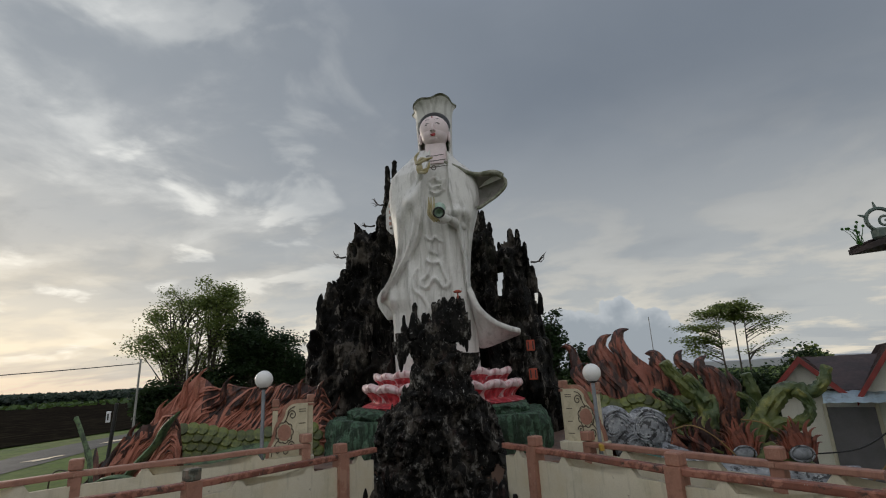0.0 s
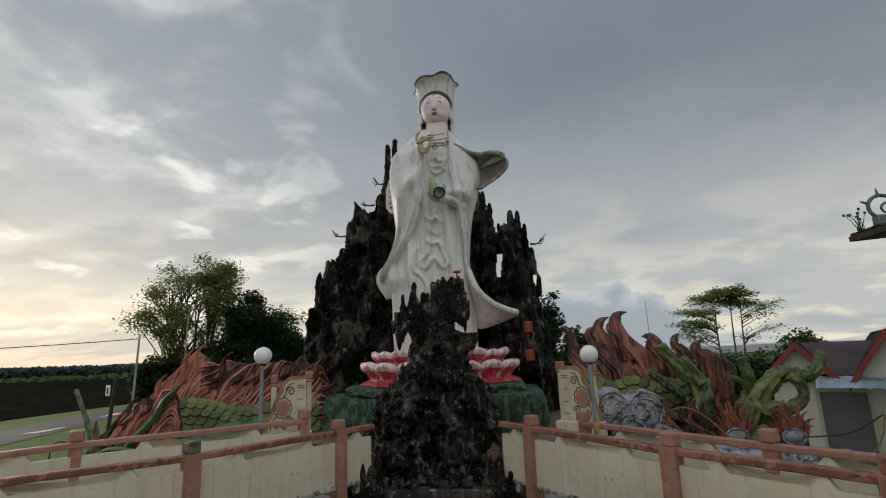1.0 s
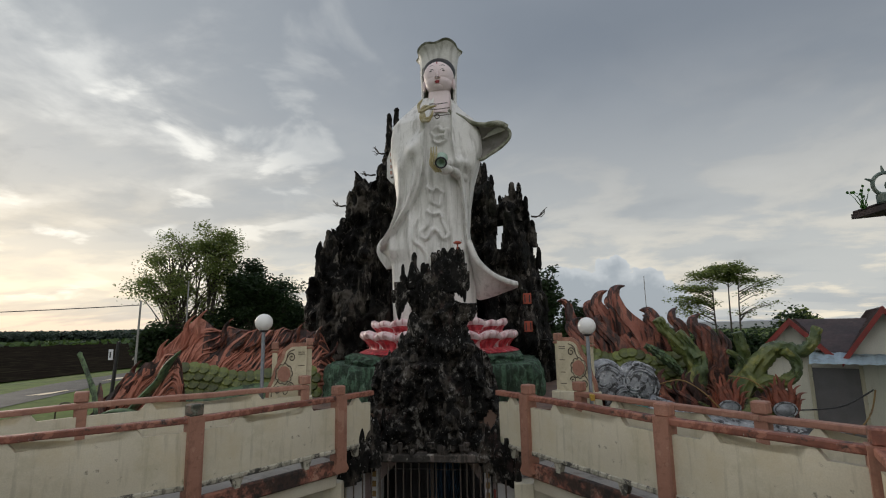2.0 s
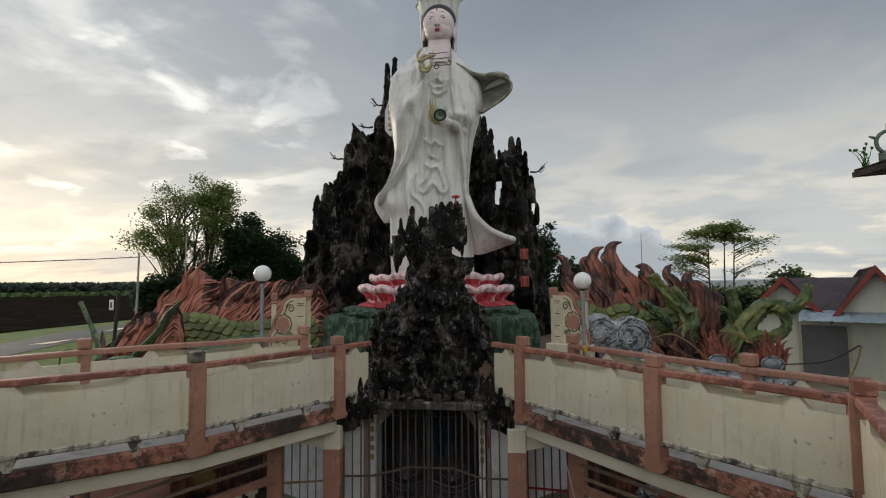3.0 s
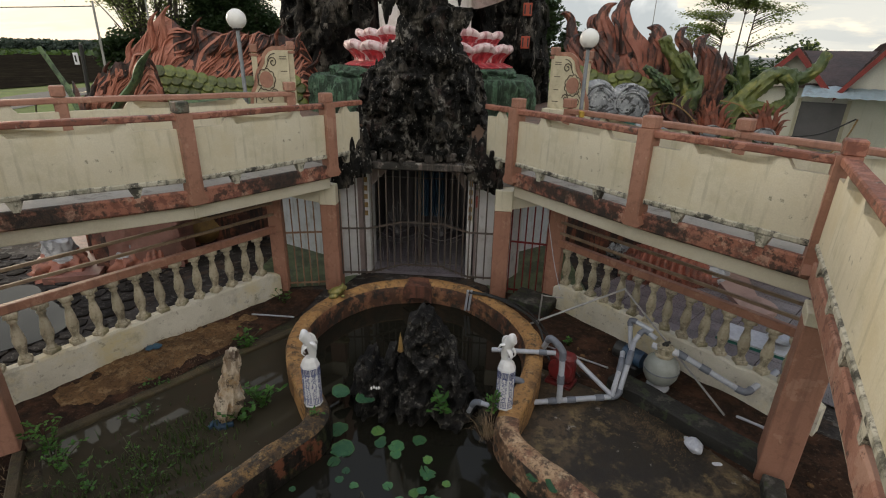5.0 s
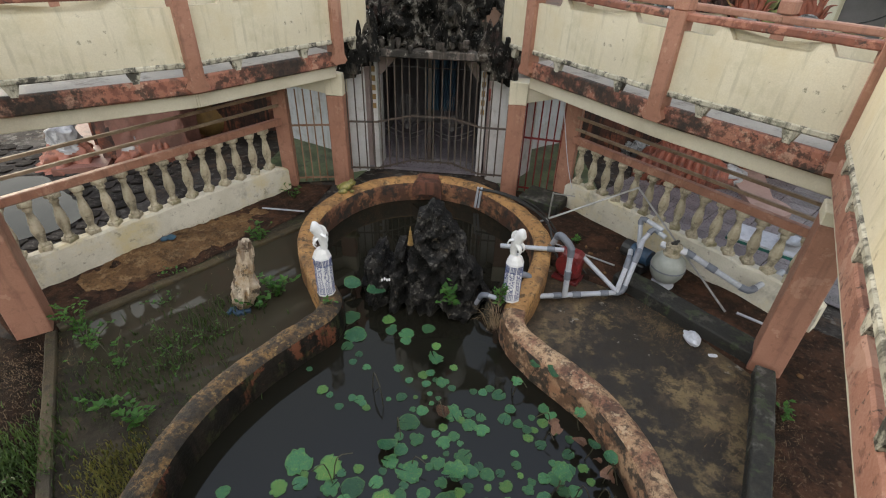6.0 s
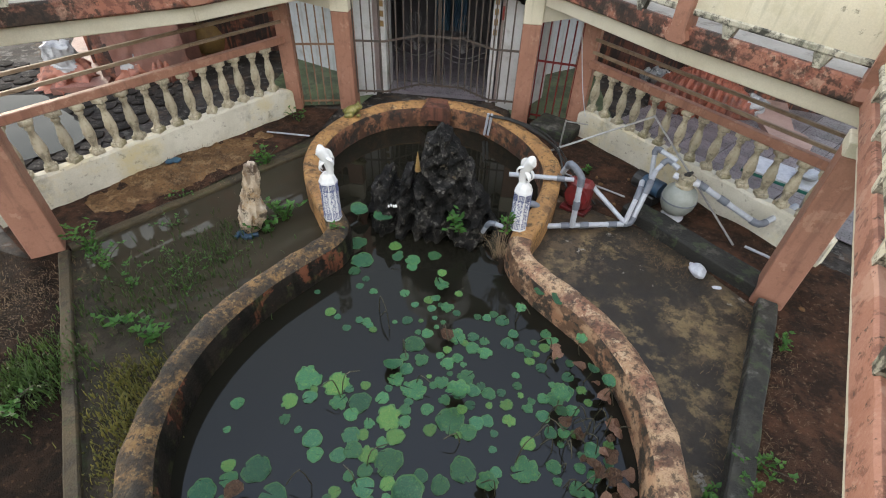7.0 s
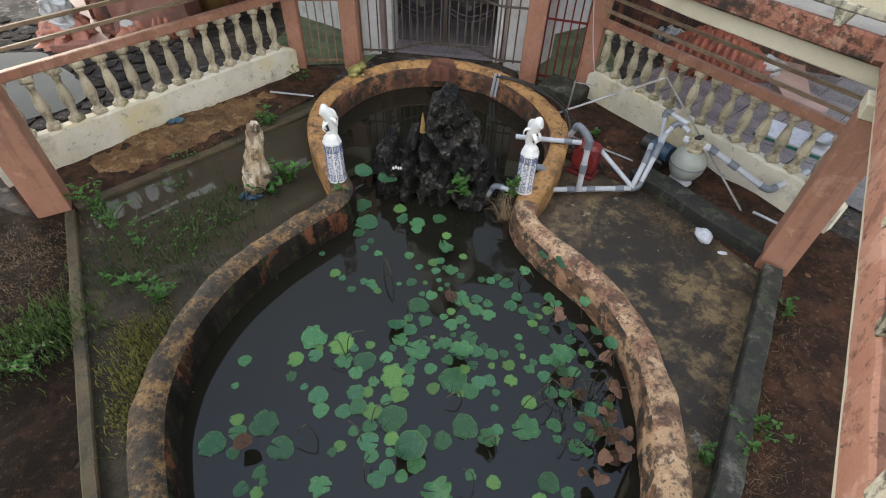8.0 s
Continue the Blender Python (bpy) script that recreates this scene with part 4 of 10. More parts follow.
# ---- pond ----
Z_WATER = 0.04
POND = spline([(-0.6, 0.45), (-1.24, 1.3), (-1.44, 1.8), (-1.49, 2.3), (-1.42, 2.87), (-1.18, 3.48), (-0.90, 3.93), (-0.68, 4.30), (-0.71, 4.60), (-1.0, 5.0), (-1.30, 5.45),
               (-1.50, 5.95), (-1.57, 6.42), (-1.48, 6.95), (-1.2, 7.5), (-0.75, 7.90), (-0.2, 8.10), (0.3, 8.15), (0.9, 7.93), (1.47, 7.38), (1.80, 6.8), (1.92, 6.3), (1.86, 5.72),
               (1.70, 5.2), (1.52, 4.75), (1.53, 4.42), (1.80, 4.03), (2.25, 3.60), (2.50, 3.22), (2.65, 2.85), (2.72, 2.45), (2.74, 2.1), (2.66, 1.4), (2.2, 0.55), (1.3, -0.05), (0.2, -0.1)], 5, True)
LEFT_NECK, RIGHT_NECK = 42, 121  # where the two pillars stand on the wall


def loop_normals(pts):
    out = []
    for i in range(len(pts)):
        d = (pts[(i + 1) % len(pts)] - pts[i - 1]).normalized()
        out.append(Vector((-d.y, d.x)))
    return out


def build_pond():
    nrm = loop_normals(POND)
    # which way is out
    c = Vector((0.5, 3.0))
    sgn = 1 if sum((p - c).dot(n) for p, n in zip(POND, nrm)) > 0 else -1
    wall = thing("pond_wall", "curving low pond wall, ochre render stained black", "pond wall", kind="structure")
    prof_o = ((0.135, -0.3), (0.137, 0.30), (0.138, 0.375), (0.118, 0.412), (0.06, 0.432), (-0.02, 0.430), (-0.075, 0.410), (-0.108, 0.372))
    prof_i = ((-0.108, 0.372), (-0.126, 0.31), (-0.132, 0.18), (-0.13, -0.3))
    n_all = len(POND)
    # the left stretch also carries painted shade in its dark colours
    for first, last, coping, face, words in ((LEFT_NECK, RIGHT_NECK, "pond_ochre", "pond_inner_red", "ochre"), (RIGHT_NECK, n_all - 9, "pond_pale", "pond_inner_pale", "pale peach"),
                                             (-9, LEFT_NECK, "pond_dark", "pond_inner", "black-stained, shade-darkened")):
        for name, prof, material in (("coping", prof_o, coping), ("inner_face", prof_i, face)):
            bm = bm_new()
            rings = []
            for i in range(first, last + 1):
                p, n = POND[i % n_all], nrm[i % n_all]
                ring = []
                for k, (d, z) in enumerate(prof):
                    j = 0.016 * fbm(p.x * 4, p.y * 4, z * 5 + k * 0.3) if 0 < k < len(prof) - 1 else 0
                    q = p + n * sgn * (d * (1.0 + 0.12 * fbm(p.x, p.y, 8)) + j)
                    ring.append(bm.verts.new((q.x, q.y, z + j)))
                rings.append(ring)
            for a, b in zip(rings, rings[1:]):
                for k in range(len(prof) - 1):
                    bm.faces.new((a[k], a[k + 1], b[k + 1], b[k]))
            part(name, bm, material, wall, words + (" render on the rounded coping" if name == "coping" else " render on the inner face"), True)
    # rounded overflow block at the back
    bm = bm_new()
    prof = [(-0.30, 0.10), (-0.30, 0.33), (-0.27, 0.40), (-0.20, 0.438), (0.20, 0.438), (0.27, 0.40), (0.30, 0.33), (0.30, 0.10), (0.22, 0.16), (0.12, 0.20), (-0.12, 0.20), (-0.22, 0.16)]
    add_plate(bm, [(-0.02 + 0.86 * x, z) for x, z in prof], 7.88, 8.26)
    bmesh.ops.triangulate(bm, faces=[f for f in bm.faces if len(f.verts) > 4])
    part("spout_block", bm, "block_red", wall, "rounded dark red block on the wall")
    bm = bm_new()
    bm.faces.new([bm.verts.new((p.x, p.y, Z_WATER)) for p in POND])
    bmesh.ops.triangulate(bm, faces=bm.faces)
    solid("water", bm, "water", "dark still pond water mirroring the sky", "water", kind="structure")


build_pond()

# ground inside the court
strip_sheet("yard_mud", [(-1.0, 7.9), (-2.0, 7.3), (-3.95, 3.95), (-1.35, 0.6), (-0.9, 0.5), (-1.4, 2.2), (-0.75, 4.4), (-1.5, 6.2)], 0.006,
            "mud_wet", "wet muddy ground with shallow standing water", "mud", 0.010, 0.09)
strip_sheet("yard_soil", [(-2.0, 7.3), (-1.9, 8.35), (-2.75, 8.25), (-5.5, 4.4), (-4.3, 3.7), (-3.95, 3.95)], 0.02, "soil", "dark damp soil along the wall", "soil", 0.04)


def build_heap(p, q, half, h):
    """A low uneven heap of sand, its edge sinking into the ground."""
    bm = bm_new()
    a, b = Vector(p), Vector(q)
    d = (b - a).normalized()
    side = Vector((-d.y, d.x))
    nu, nv = 90, 34
    g = []
    for i in range(nu + 1):
        row = []
        for k in range(nv + 1):
            u, v = i / nu * 2 - 1, k / nv * 2 - 1
            c = (a + b) / 2 + d * u * (b - a).length / 2 + side * v * half
            w = 1 - u * u - v * v + 0.55 * fbm(c.x * 2.2, c.y * 2.2, 6) + 0.4 * fbm(c.x * 7, c.y * 7, 3)
            row.append(bm.verts.new((c.x, c.y, h * min(1.0, w) + 0.02 + 0.012 * fbm(c.x * 9, c.y * 9, 2))))
        g.append(row)
    for r, t in zip(g, g[1:]):
        for k in range(nv):
            bm.faces.new((r[k], t[k], t[k + 1], r[k + 1]))
    solid("sand_heap", bm, "soil_pale", "low heap of sandy orange-brown soil against the wall", "soil", kind="structure", smooth=True)


build_heap((-4.30, 4.75), (-2.75, 7.20), 0.50, 0.07)
strip_sheet("yard_soil", [(-3.95, 3.95), (-4.3, 3.7), (-6.0, 4.0), (-4.2, 0.2), (-1.2, -0.6), (-1.35, 0.6)], 0.02, "soil_dark", "dark red soil with weeds and straw, darkened further for shade", "soil", 0.05)
strip_sheet("yard_concrete", [(1.3, 4.4), (1.9, 5.4), (2.0, 6.3), (3.35, 5.55), (4.3, 4.35), (2.62, 0.6), (2.75, 1.2), (2.75, 2.5), (2.3, 3.6)], 0.012, "concrete_wet",
            "damp stained concrete slab", "concrete slab", 0.012)
strip_sheet("yard_soil", [(1.1, 8.1), (2.0, 6.3), (3.35, 5.55), (4.3, 4.35), (5.6, 5.1), (2.55, 8.45), (1.5, 8.7)], 0.016, "soil", "dark damp soil under the pipes", "soil", 0.03)
strip_sheet("yard_soil", [(4.3, 4.35), (2.62, 0.6), (2.2, -0.6), (3.6, -0.6), (6.2, 4.9), (5.5, 5.2)], 0.02, "soil", "bare dark red soil strip with dry straw", "soil", 0.05)


def kerb(p, q, w, h, label):
    L, a = math.dist(p, q), turn_of(p, q)
    bm = bm_new()
    n = int(L / 0.15)
    rows = []
    for k in range(n + 1):
        x = L * k / n
        j = 0.012 * fbm(x * 3, p[0], 3)
        rows.append([bm.verts.new((x, u + j, z + (j if z > 0 else 0))) for u, z in ((-w / 2, -0.05), (-w / 2, h - 0.015), (-w / 2 + 0.015, h), (w / 2 - 0.015, h), (w / 2, h - 0.015), (w / 2, -0.05))])
    for r, s in zip(rows, rows[1:]):
        for k in range(5):
            bm.faces.new((r[k], r[k + 1], s[k + 1], s[k]))
    bm.faces.new(rows[0]), bm.faces.new(rows[-1][::-1])
    ob = solid("kerb", bm, "kerb_olive" if p[0] < 0 else "kerb_black" if p[1] > 5 else "kerb", label, "kerb", kind="structure", at=(p[0], p[1], 0))
    ob.rotation_euler.z = a


kerb((4.36, 4.36), (2.55, 0.2), 0.20, 0.17, "dark mossy concrete kerb")
kerb((3.05, 6.02), (4.43, 4.60), 0.32, 0.19, "blackened concrete kerb beside the filter tank")
kerb((-3.95, 3.85), (-1.15, 0.35), 0.12, 0.07, "flat grey concrete kerb")
kerb((-3.95, 3.95), (-1.8, 6.95), 0.14, 0.07, "thin muddy concrete kerb")

# ---- grotto under the statue ----
def interp(x, table):
    for (x0, v0), (x1, v1) in zip(table, table[1:]):
        if x0 <= x <= x1:
            return v0 + (v1 - v0) * (x - x0) / (x1 - x0)
    return table[0][1] if x < table[0][0] else table[-1][1]


def add_spire(bm, x, y, z0, z1, r, seed, mi=0, seg=11, taper=0.45, ridge=0.5, lean=(0, 0)):
    """A ragged, fluted rock column with a blunt broken top; z1 below z0 makes it hang."""
    h = z1 - z0
    n = min(46, max(5, int(abs(h) / (0.42 * max(0.16, r)))))
    rings = []
    for i in range(n + 1):
        t = i / n
        z = z0 + h * t
        cx = x + lean[0] * t + 0.3 * r * fbm(seed, z * 1.1, 0.3)
        cy = y + lean[1] * t + 0.3 * r * fbm(seed + 9, z * 1.1, 0.7)
        base = r * (1 - taper * t ** 2.5) * (0.80 + 0.45 * abs(fbm(seed * 3.1, z * 1.3 / max(0.25, r), 5)))
        if i == n:
            base *= 0.55
        ring = []
        for k in range(seg):
            a = 2 * math.pi * k / seg
            c, q = math.cos(a), math.sin(a)
            flute = noise.ridged_multi_fractal(Vector((c * 1.5 + seed, q * 1.5, z * 0.35 / max(0.3, r))), 1.0, 2.1, 3, 1.0, 2.0)
            d = 0.72 + ridge * 0.42 * flute + 0.26 * fbm(c * 3, q * 3 + seed, z * 1.6 / max(0.3, r))
            ring.append(bm.verts.new((cx + base * d * c, cy + base * d * q, z + 0.22 * r * fbm(a * 2, seed, z * 3))))
        rings.append(ring)
    for a, b in zip(rings, rings[1:]):
        for k in range(seg):
            bm.faces.new((a[k], a[(k + 1) % seg], b[(k + 1) % seg], b[k])).material_index = mi
    bm.faces.new(rings[-1]).material_index = mi
    bm.faces.new(rings[0][::-1]).material_index = mi


def rock_shell(bm, xs, zs, inside, front, back, mi=0):
    """A ragged rock face: a relief sheet over the cells for which inside(x, z) holds, closed behind by a plainer sheet."""
    face, rear = {}, {}
    for j, z in enumerate(zs):
        for i, x in enumerate(xs):
            if inside(x, z):
                dx, dz = 0.35 * (xs[1] - xs[0]) * noise.noise(Vector((x * 9, 0, z * 9))), 0.35 * (zs[1] - zs[0]) * noise.noise(Vector((x * 9, 7, z * 9)))
                face[i, j] = bm.verts.new((x + dx, front(x, z), z + dz))
                rear[i, j] = bm.verts.new((x + dx, back(x, z), z + dz))
    made = []
    for i, j in list(face):
        quad = [(i, j), (i + 1, j), (i + 1, j + 1), (i, j + 1)]
        if all(q in face for q in quad):
            made.append(quad)
            bm.faces.new([face[q] for q in quad]).material_index = mi
            bm.faces.new([rear[q] for q in reversed(quad)]).material_index = mi
    count = {}
    for quad in made:
        for p, q in zip(quad, quad[1:] + quad[:1]):
            count.setdefault(frozenset((p, q)), []).append((p, q))
    for uses in count.values():
        if len(uses) == 1:
            p, q = uses[0]
            bm.faces.new((face[q], face[p], rear[p], rear[q])).material_index = mi
    for v in [v for v in bm.verts if not v.link_faces]:
        bm.verts.remove(v)


def ridged(x, y, z, octaves=4):
    return noise.ridged_multi_fractal(Vector((x, y, z)), 0.9, 2.1, octaves, 1.0, 2.0)


def build_back_rock():
    rng = random.Random(21)
    bm = bm_new()
    crest = [(-5.1, 4.0), (-4.9, 5.6), (-4.75, 6.3), (-4.55, 6.9), (-4.35, 7.7), (-3.85, 8.1), (-3.62, 9.0), (-3.4, 9.4), (-2.9, 9.5), (-2.55, 9.8), (-2.37, 10.7), (-1.95, 10.8), (-1.6, 9.6), (0.3, 9.0), (0.5, 9.3), (0.95, 9.3), (1.08, 8.7),
             (1.22, 8.4), (1.42, 8.7), (1.66, 8.85), (1.88, 8.8), (2.0, 8.5), (2.22, 7.8), (2.28, 7.0), (2.40, 6.2), (2.55, 5.0), (2.66, 4.2), (2.8, 3.0)]

    def inside(x, z):
        top = interp(x, crest) + 0.42 * max(-0.35, noise.noise(Vector((x * 5.2, 0, 3)))) + 0.22 * noise.noise(Vector((x * 13, 0, 8)))
        xx = x + 0.10 * noise.noise(Vector((x * 3, 2, z * 4))) + 0.06 * noise.noise(Vector((x * 3, 5, z * 11)))
        if z > interp(xx, crest) + 0.35 or z > top:
            return False
        # small holes through which the sky shows
        w = 0.07 + 0.035 * noise.noise(Vector((0, z * 5, 2)))
        if 6.85 < z < 7.75 and abs(x - 1.20 - 0.10 * (z - 7.3)) < w:
            return False
        return not (abs(x + 2.62) < 0.06 and 9.28 < z < 9.45 or abs(x + 3.06) < 0.035 and 8.02 < z < 8.10)

    def front(x, z):
        top = interp(x, crest)
        out = min(1.9, 0.20 + 0.30 * (top - z))
        if -1.95 < x < 0.75:
            out = min(out, 0.5)
        elif x > 0.75 and z < 5.6:
            out = min(1.9, out + 0.25)
        warp = 0.5 * noise.noise(Vector((x * 0.8, 4, z * 0.8)))
        slabs = ridged((x + warp) * 0.95, 1.0, z * 0.22, 2)
        mid = ridged((x + 0.3 * warp) * 2.1, 6.0, z * 1.0, 3)
        small = ridged(x * 5, 9.0, z * 3.0, 3)
        ledge = noise.noise(Vector((x * 1.1, 3, z * 1.7))) + 0.5 * noise.noise(Vector((x * 2.6, 3, z * 3.6)))
        return 15.35 - out - 0.62 * (slabs - 1.0) - 0.30 * (mid - 1.0) - 0.14 * (small - 1.0) - 0.42 * ledge

    xs, zs = [-5.1 + 7.8 * i / 176 for i in range(177)], [2.3 + 9.0 * j / 190 for j in range(191)]
    rock_shell(bm, xs, zs, inside, front, lambda x, z: 15.75 + 0.25 * noise.noise(Vector((x * 1.5, 1, z * 1.5))))
    # teeth along the crest
    for x, z0, z1, r in ((-4.86, 5.2, 6.30, 0.20), (-4.60, 6.0, 6.95, 0.17), (-4.36, 6.9, 7.82, 0.17), (-3.86, 7.4, 8.22, 0.17), (-3.62, 8.2, 9.10, 0.14), (-3.36, 8.8, 9.52, 0.13), (-3.14, 8.8, 9.50, 0.12), (-2.62, 9.2, 9.95, 0.15),
                         (0.62, 8.6, 9.86, 0.15), (0.78, 8.8, 9.80, 0.12), (1.0, 8.6, 9.40, 0.10), (1.27, 8.0, 8.70, 0.09), (1.64, 8.3, 9.12, 0.13), (1.86, 8.3, 9.08, 0.10), (2.05, 8.0, 8.64, 0.10), (2.24, 7.0, 7.85, 0.12), (2.36, 6.3, 7.0, 0.11)):
        add_spire(bm, x, 15.30, z0, z1, r, rng.uniform(0, 90), seg=10, taper=0.45, ridge=0.8)
    # the forked pinnacle behind the statue's shoulder
    add_spire(bm, -2.13, 15.2, 6.0, 11.05, 0.36, 4.0, taper=0.5, ridge=0.7)
    add_spire(bm, -2.27, 15.2, 10.4, 11.66, 0.13, 8.0, taper=0.4)
    add_spire(bm, -2.02, 15.2, 10.4, 11.86, 0.14, 2.0, taper=0.4)
    # knobs and broken ledges that stand off the face
    for _ in range(150):
        xx = rng.uniform(-4.8, 2.5)
        if -1.7 < xx < 0.6 or 1.0 < xx < 1.5:
            continue
        zt = interp(xx, crest)
        zz = rng.uniform(2.6, zt - 0.8)
        add_spire(bm, xx, front(xx, zz) + 0.12, zz, zz + rng.uniform(0.4, 1.3) * rng.choice((1, 1, -0.7)), rng.uniform(0.07, 0.2), rng.uniform(0, 90), seg=8, taper=0.7, ridge=0.9)
    solid("rock_mountain", bm, "rock_far", "tall craggy grey-black artificial rock behind the statue", "rock", smooth=True)
    # bare shrubs clinging to the rock
    for x, y, z, s in ((-3.78, 15.3, 8.62, -1), (-2.78, 15.3, 9.62, -1), (-2.38, 15.2, 10.3, -1), (2.20, 15.2, 7.95, 1)):
        bm = bm_new()
        for k in range(5):
            pts = [(0, 0, 0), (s * 0.16, 0, -0.02), (s * 0.26, 0, 0.01)]
            for j in range(3):
                q = pts[-1]
                pts.append((q[0] + s * rng.uniform(0.02, 0.09), q[1] + rng.uniform(-0.05, 0.05), q[2] + rng.uniform(-0.05, 0.13)))
            add_tube(bm, pts, [0.034, 0.028, 0.022, 0.016, 0.010, 0.006], 5)
        ob = solid("shrub", bm, "bark", "small leafless shrub rooted in the rock", "shrub", "shrubs on the rock", at=(x, y, z))


def build_front_rock():
    rng = random.Random(4)
    bm = bm_new()
    left = [(2.3, -1.58), (2.7, -1.48), (3.5, -1.40), (3.9, -1.35), (4.05, -1.20), (4.2, -0.95), (4.35, -0.82), (4.65, -0.70), (5.0, -0.64), (5.15, -0.70), (5.3, -0.76), (5.5, -0.78), (5.62, -0.70), (5.75, -0.42)]
    right = [(2.3, 1.24), (3.0, 1.12), (3.6, 1.02), (3.95, 0.94), (4.1, 0.86), (4.25, 0.70), (4.4, 0.55), (4.7, 0.50), (4.9, 0.50), (5.05, 0.44), (5.2, 0.22), (5.32, 0.30), (5.45, 0.50), (5.75, 0.46)]
    depth = [(2.3, 0.85), (3.0, 0.86), (3.6, 0.74), (4.1, 0.55), (4.5, 0.40), (5.0, 0.30), (5.75, 0.2)]

    def inside(x, z):
        n = 0.07 * noise.noise(Vector((1, z * 4.5, x))) + 0.05 * noise.noise(Vector((4, z * 12, x)))
        return interp(z, left) + n < x < interp(z, right) + n

    def front(x, z):
        l, r = interp(z, left), interp(z, right)
        u = max(-0.98, min(0.98, (x - (l + r) / 2) / ((r - l) / 2)))
        warp = 0.25 * noise.noise(Vector((x * 1.6, 2, z * 1.6)))
        big = ridged((x + warp) * 1.5, 3.0, z * 0.8, 2)
        drips = ridged((x + 0.4 * warp) * 4.0, 7.0, z * 1.9, 3)
        small = ridged(x * 8, 5.0, z * 6, 3)
        ledge = noise.noise(Vector((x * 2.2, 8, z * 3.6))) + 0.6 * noise.noise(Vector((x * 5, 8, z * 6.5)))
        k = min(1.0, 0.35 + (5.8 - z) / 3)
        return 9.85 - interp(z, depth) * math.sqrt(1 - u * u) - k * (0.30 * (big - 1.0) + 0.13 * (drips - 1.0) + 0.12 * (small - 1.0) + 0.26 * ledge)

    xs, zs = [-1.62 + 2.85 * i / 130 for i in range(131)], [2.3 + 3.45 * j / 160 for j in range(161)]
    rock_shell(bm, xs, zs, inside, front, lambda x, z: 10.0 + 0.6 * max(0.0, (4.3 - z) / 2))
    # lumps and hanging drips that stand off the face
    for k in range(110):
        z = rng.uniform(2.5, 4.9)
        l, r = interp(z, left), interp(z, right)
        x = rng.uniform(l + 0.05, r - 0.05)
        L = rng.uniform(0.10, 0.36)
        add_spire(bm, x, front(x, z) + 0.03, z, z - L if rng.random() < 0.65 else z + L, rng.uniform(0.035, 0.10), rng.uniform(0, 99), seg=7, taper=0.75, ridge=0.9)
    # crown of blunt upright teeth, broken off level on one side
    for x, z0, z1, r in ((-0.14, 5.4, 6.12, 0.075), (-0.04, 5.3, 6.16, 0.075), (0.06, 5.3, 6.20, 0.085), (0.17, 5.3, 6.12, 0.075), (0.26, 5.3, 6.18, 0.08), (0.36, 5.3, 6.20, 0.08), (0.45, 5.4, 6.13, 0.06), (0.12, 5.3, 5.98, 0.15), (0.30, 5.3, 5.95, 0.15), (-0.06, 5.3, 5.92, 0.13),
                         (-0.53, 5.4, 6.12, 0.055), (-0.56, 5.4, 5.92, 0.085), (-0.48, 5.4, 5.80, 0.075), (-0.34, 5.4, 5.90, 0.07), (-0.25, 5.4, 5.88, 0.06), (-0.75, 5.4, 5.88, 0.045), (-0.73, 5.3, 5.70, 0.075), (-0.63, 5.3, 5.66, 0.08)):
        add_spire(bm, x, 9.72 + rng.uniform(-0.07, 0.08), z0, z1, r, rng.uniform(0, 99), taper=0.3, ridge=0.9, seg=9)
    for x, z0, z1, r in ((-0.93, 5.36, 5.10, 0.05), (-0.88, 5.52, 4.98, 0.075), (-0.83, 5.50, 4.77, 0.08), (-0.77, 5.45, 4.92, 0.07), (-0.70, 5.4, 5.06, 0.06), (0.47, 5.85, 5.08, 0.07), (0.41, 5.7, 5.18, 0.06), (0.53, 5.7, 5.30, 0.05), (0.36, 5.5, 5.22, 0.06),
                         (0.57, 4.98, 4.72, 0.10), (0.64, 5.06, 4.86, 0.06), (0.50, 5.06, 4.66, 0.11), (0.40, 5.0, 4.6, 0.10), (0.02, 5.3, 4.9, 0.12), (0.18, 5.25, 4.85, 0.11), (-0.2, 5.2, 4.8, 0.11)):
        add_spire(bm, x, 9.64, z0, z1, r, rng.uniform(0, 99), taper=0.6, ridge=0.9, seg=9)
    solid("grotto_rock", bm, "rock", "rough black rockwork crag over the grotto door", "rock", smooth=True)
    # flanking curls of rock at the slab edge
    for s in (-1, 1):
        bm = bm_new()
        for k in range(34):
            x = s * rng.uniform(0.95, 1.5) - 0.12
            z = rng.uniform(2.28, 2.82) - 0.45 * (abs(x + 0.12) - 0.95)
            add_spire(bm, x, 8.72 + rng.uniform(-0.1, 0.2), z - 0.15, z + rng.uniform(0.1, 0.3), rng.uniform(0.06, 0.15), rng.uniform(0, 99), seg=7, taper=0.7, ridge=0.7)
        solid("rock_edge", bm, "rock", "blackened rockwork running along the slab edge", "rock")


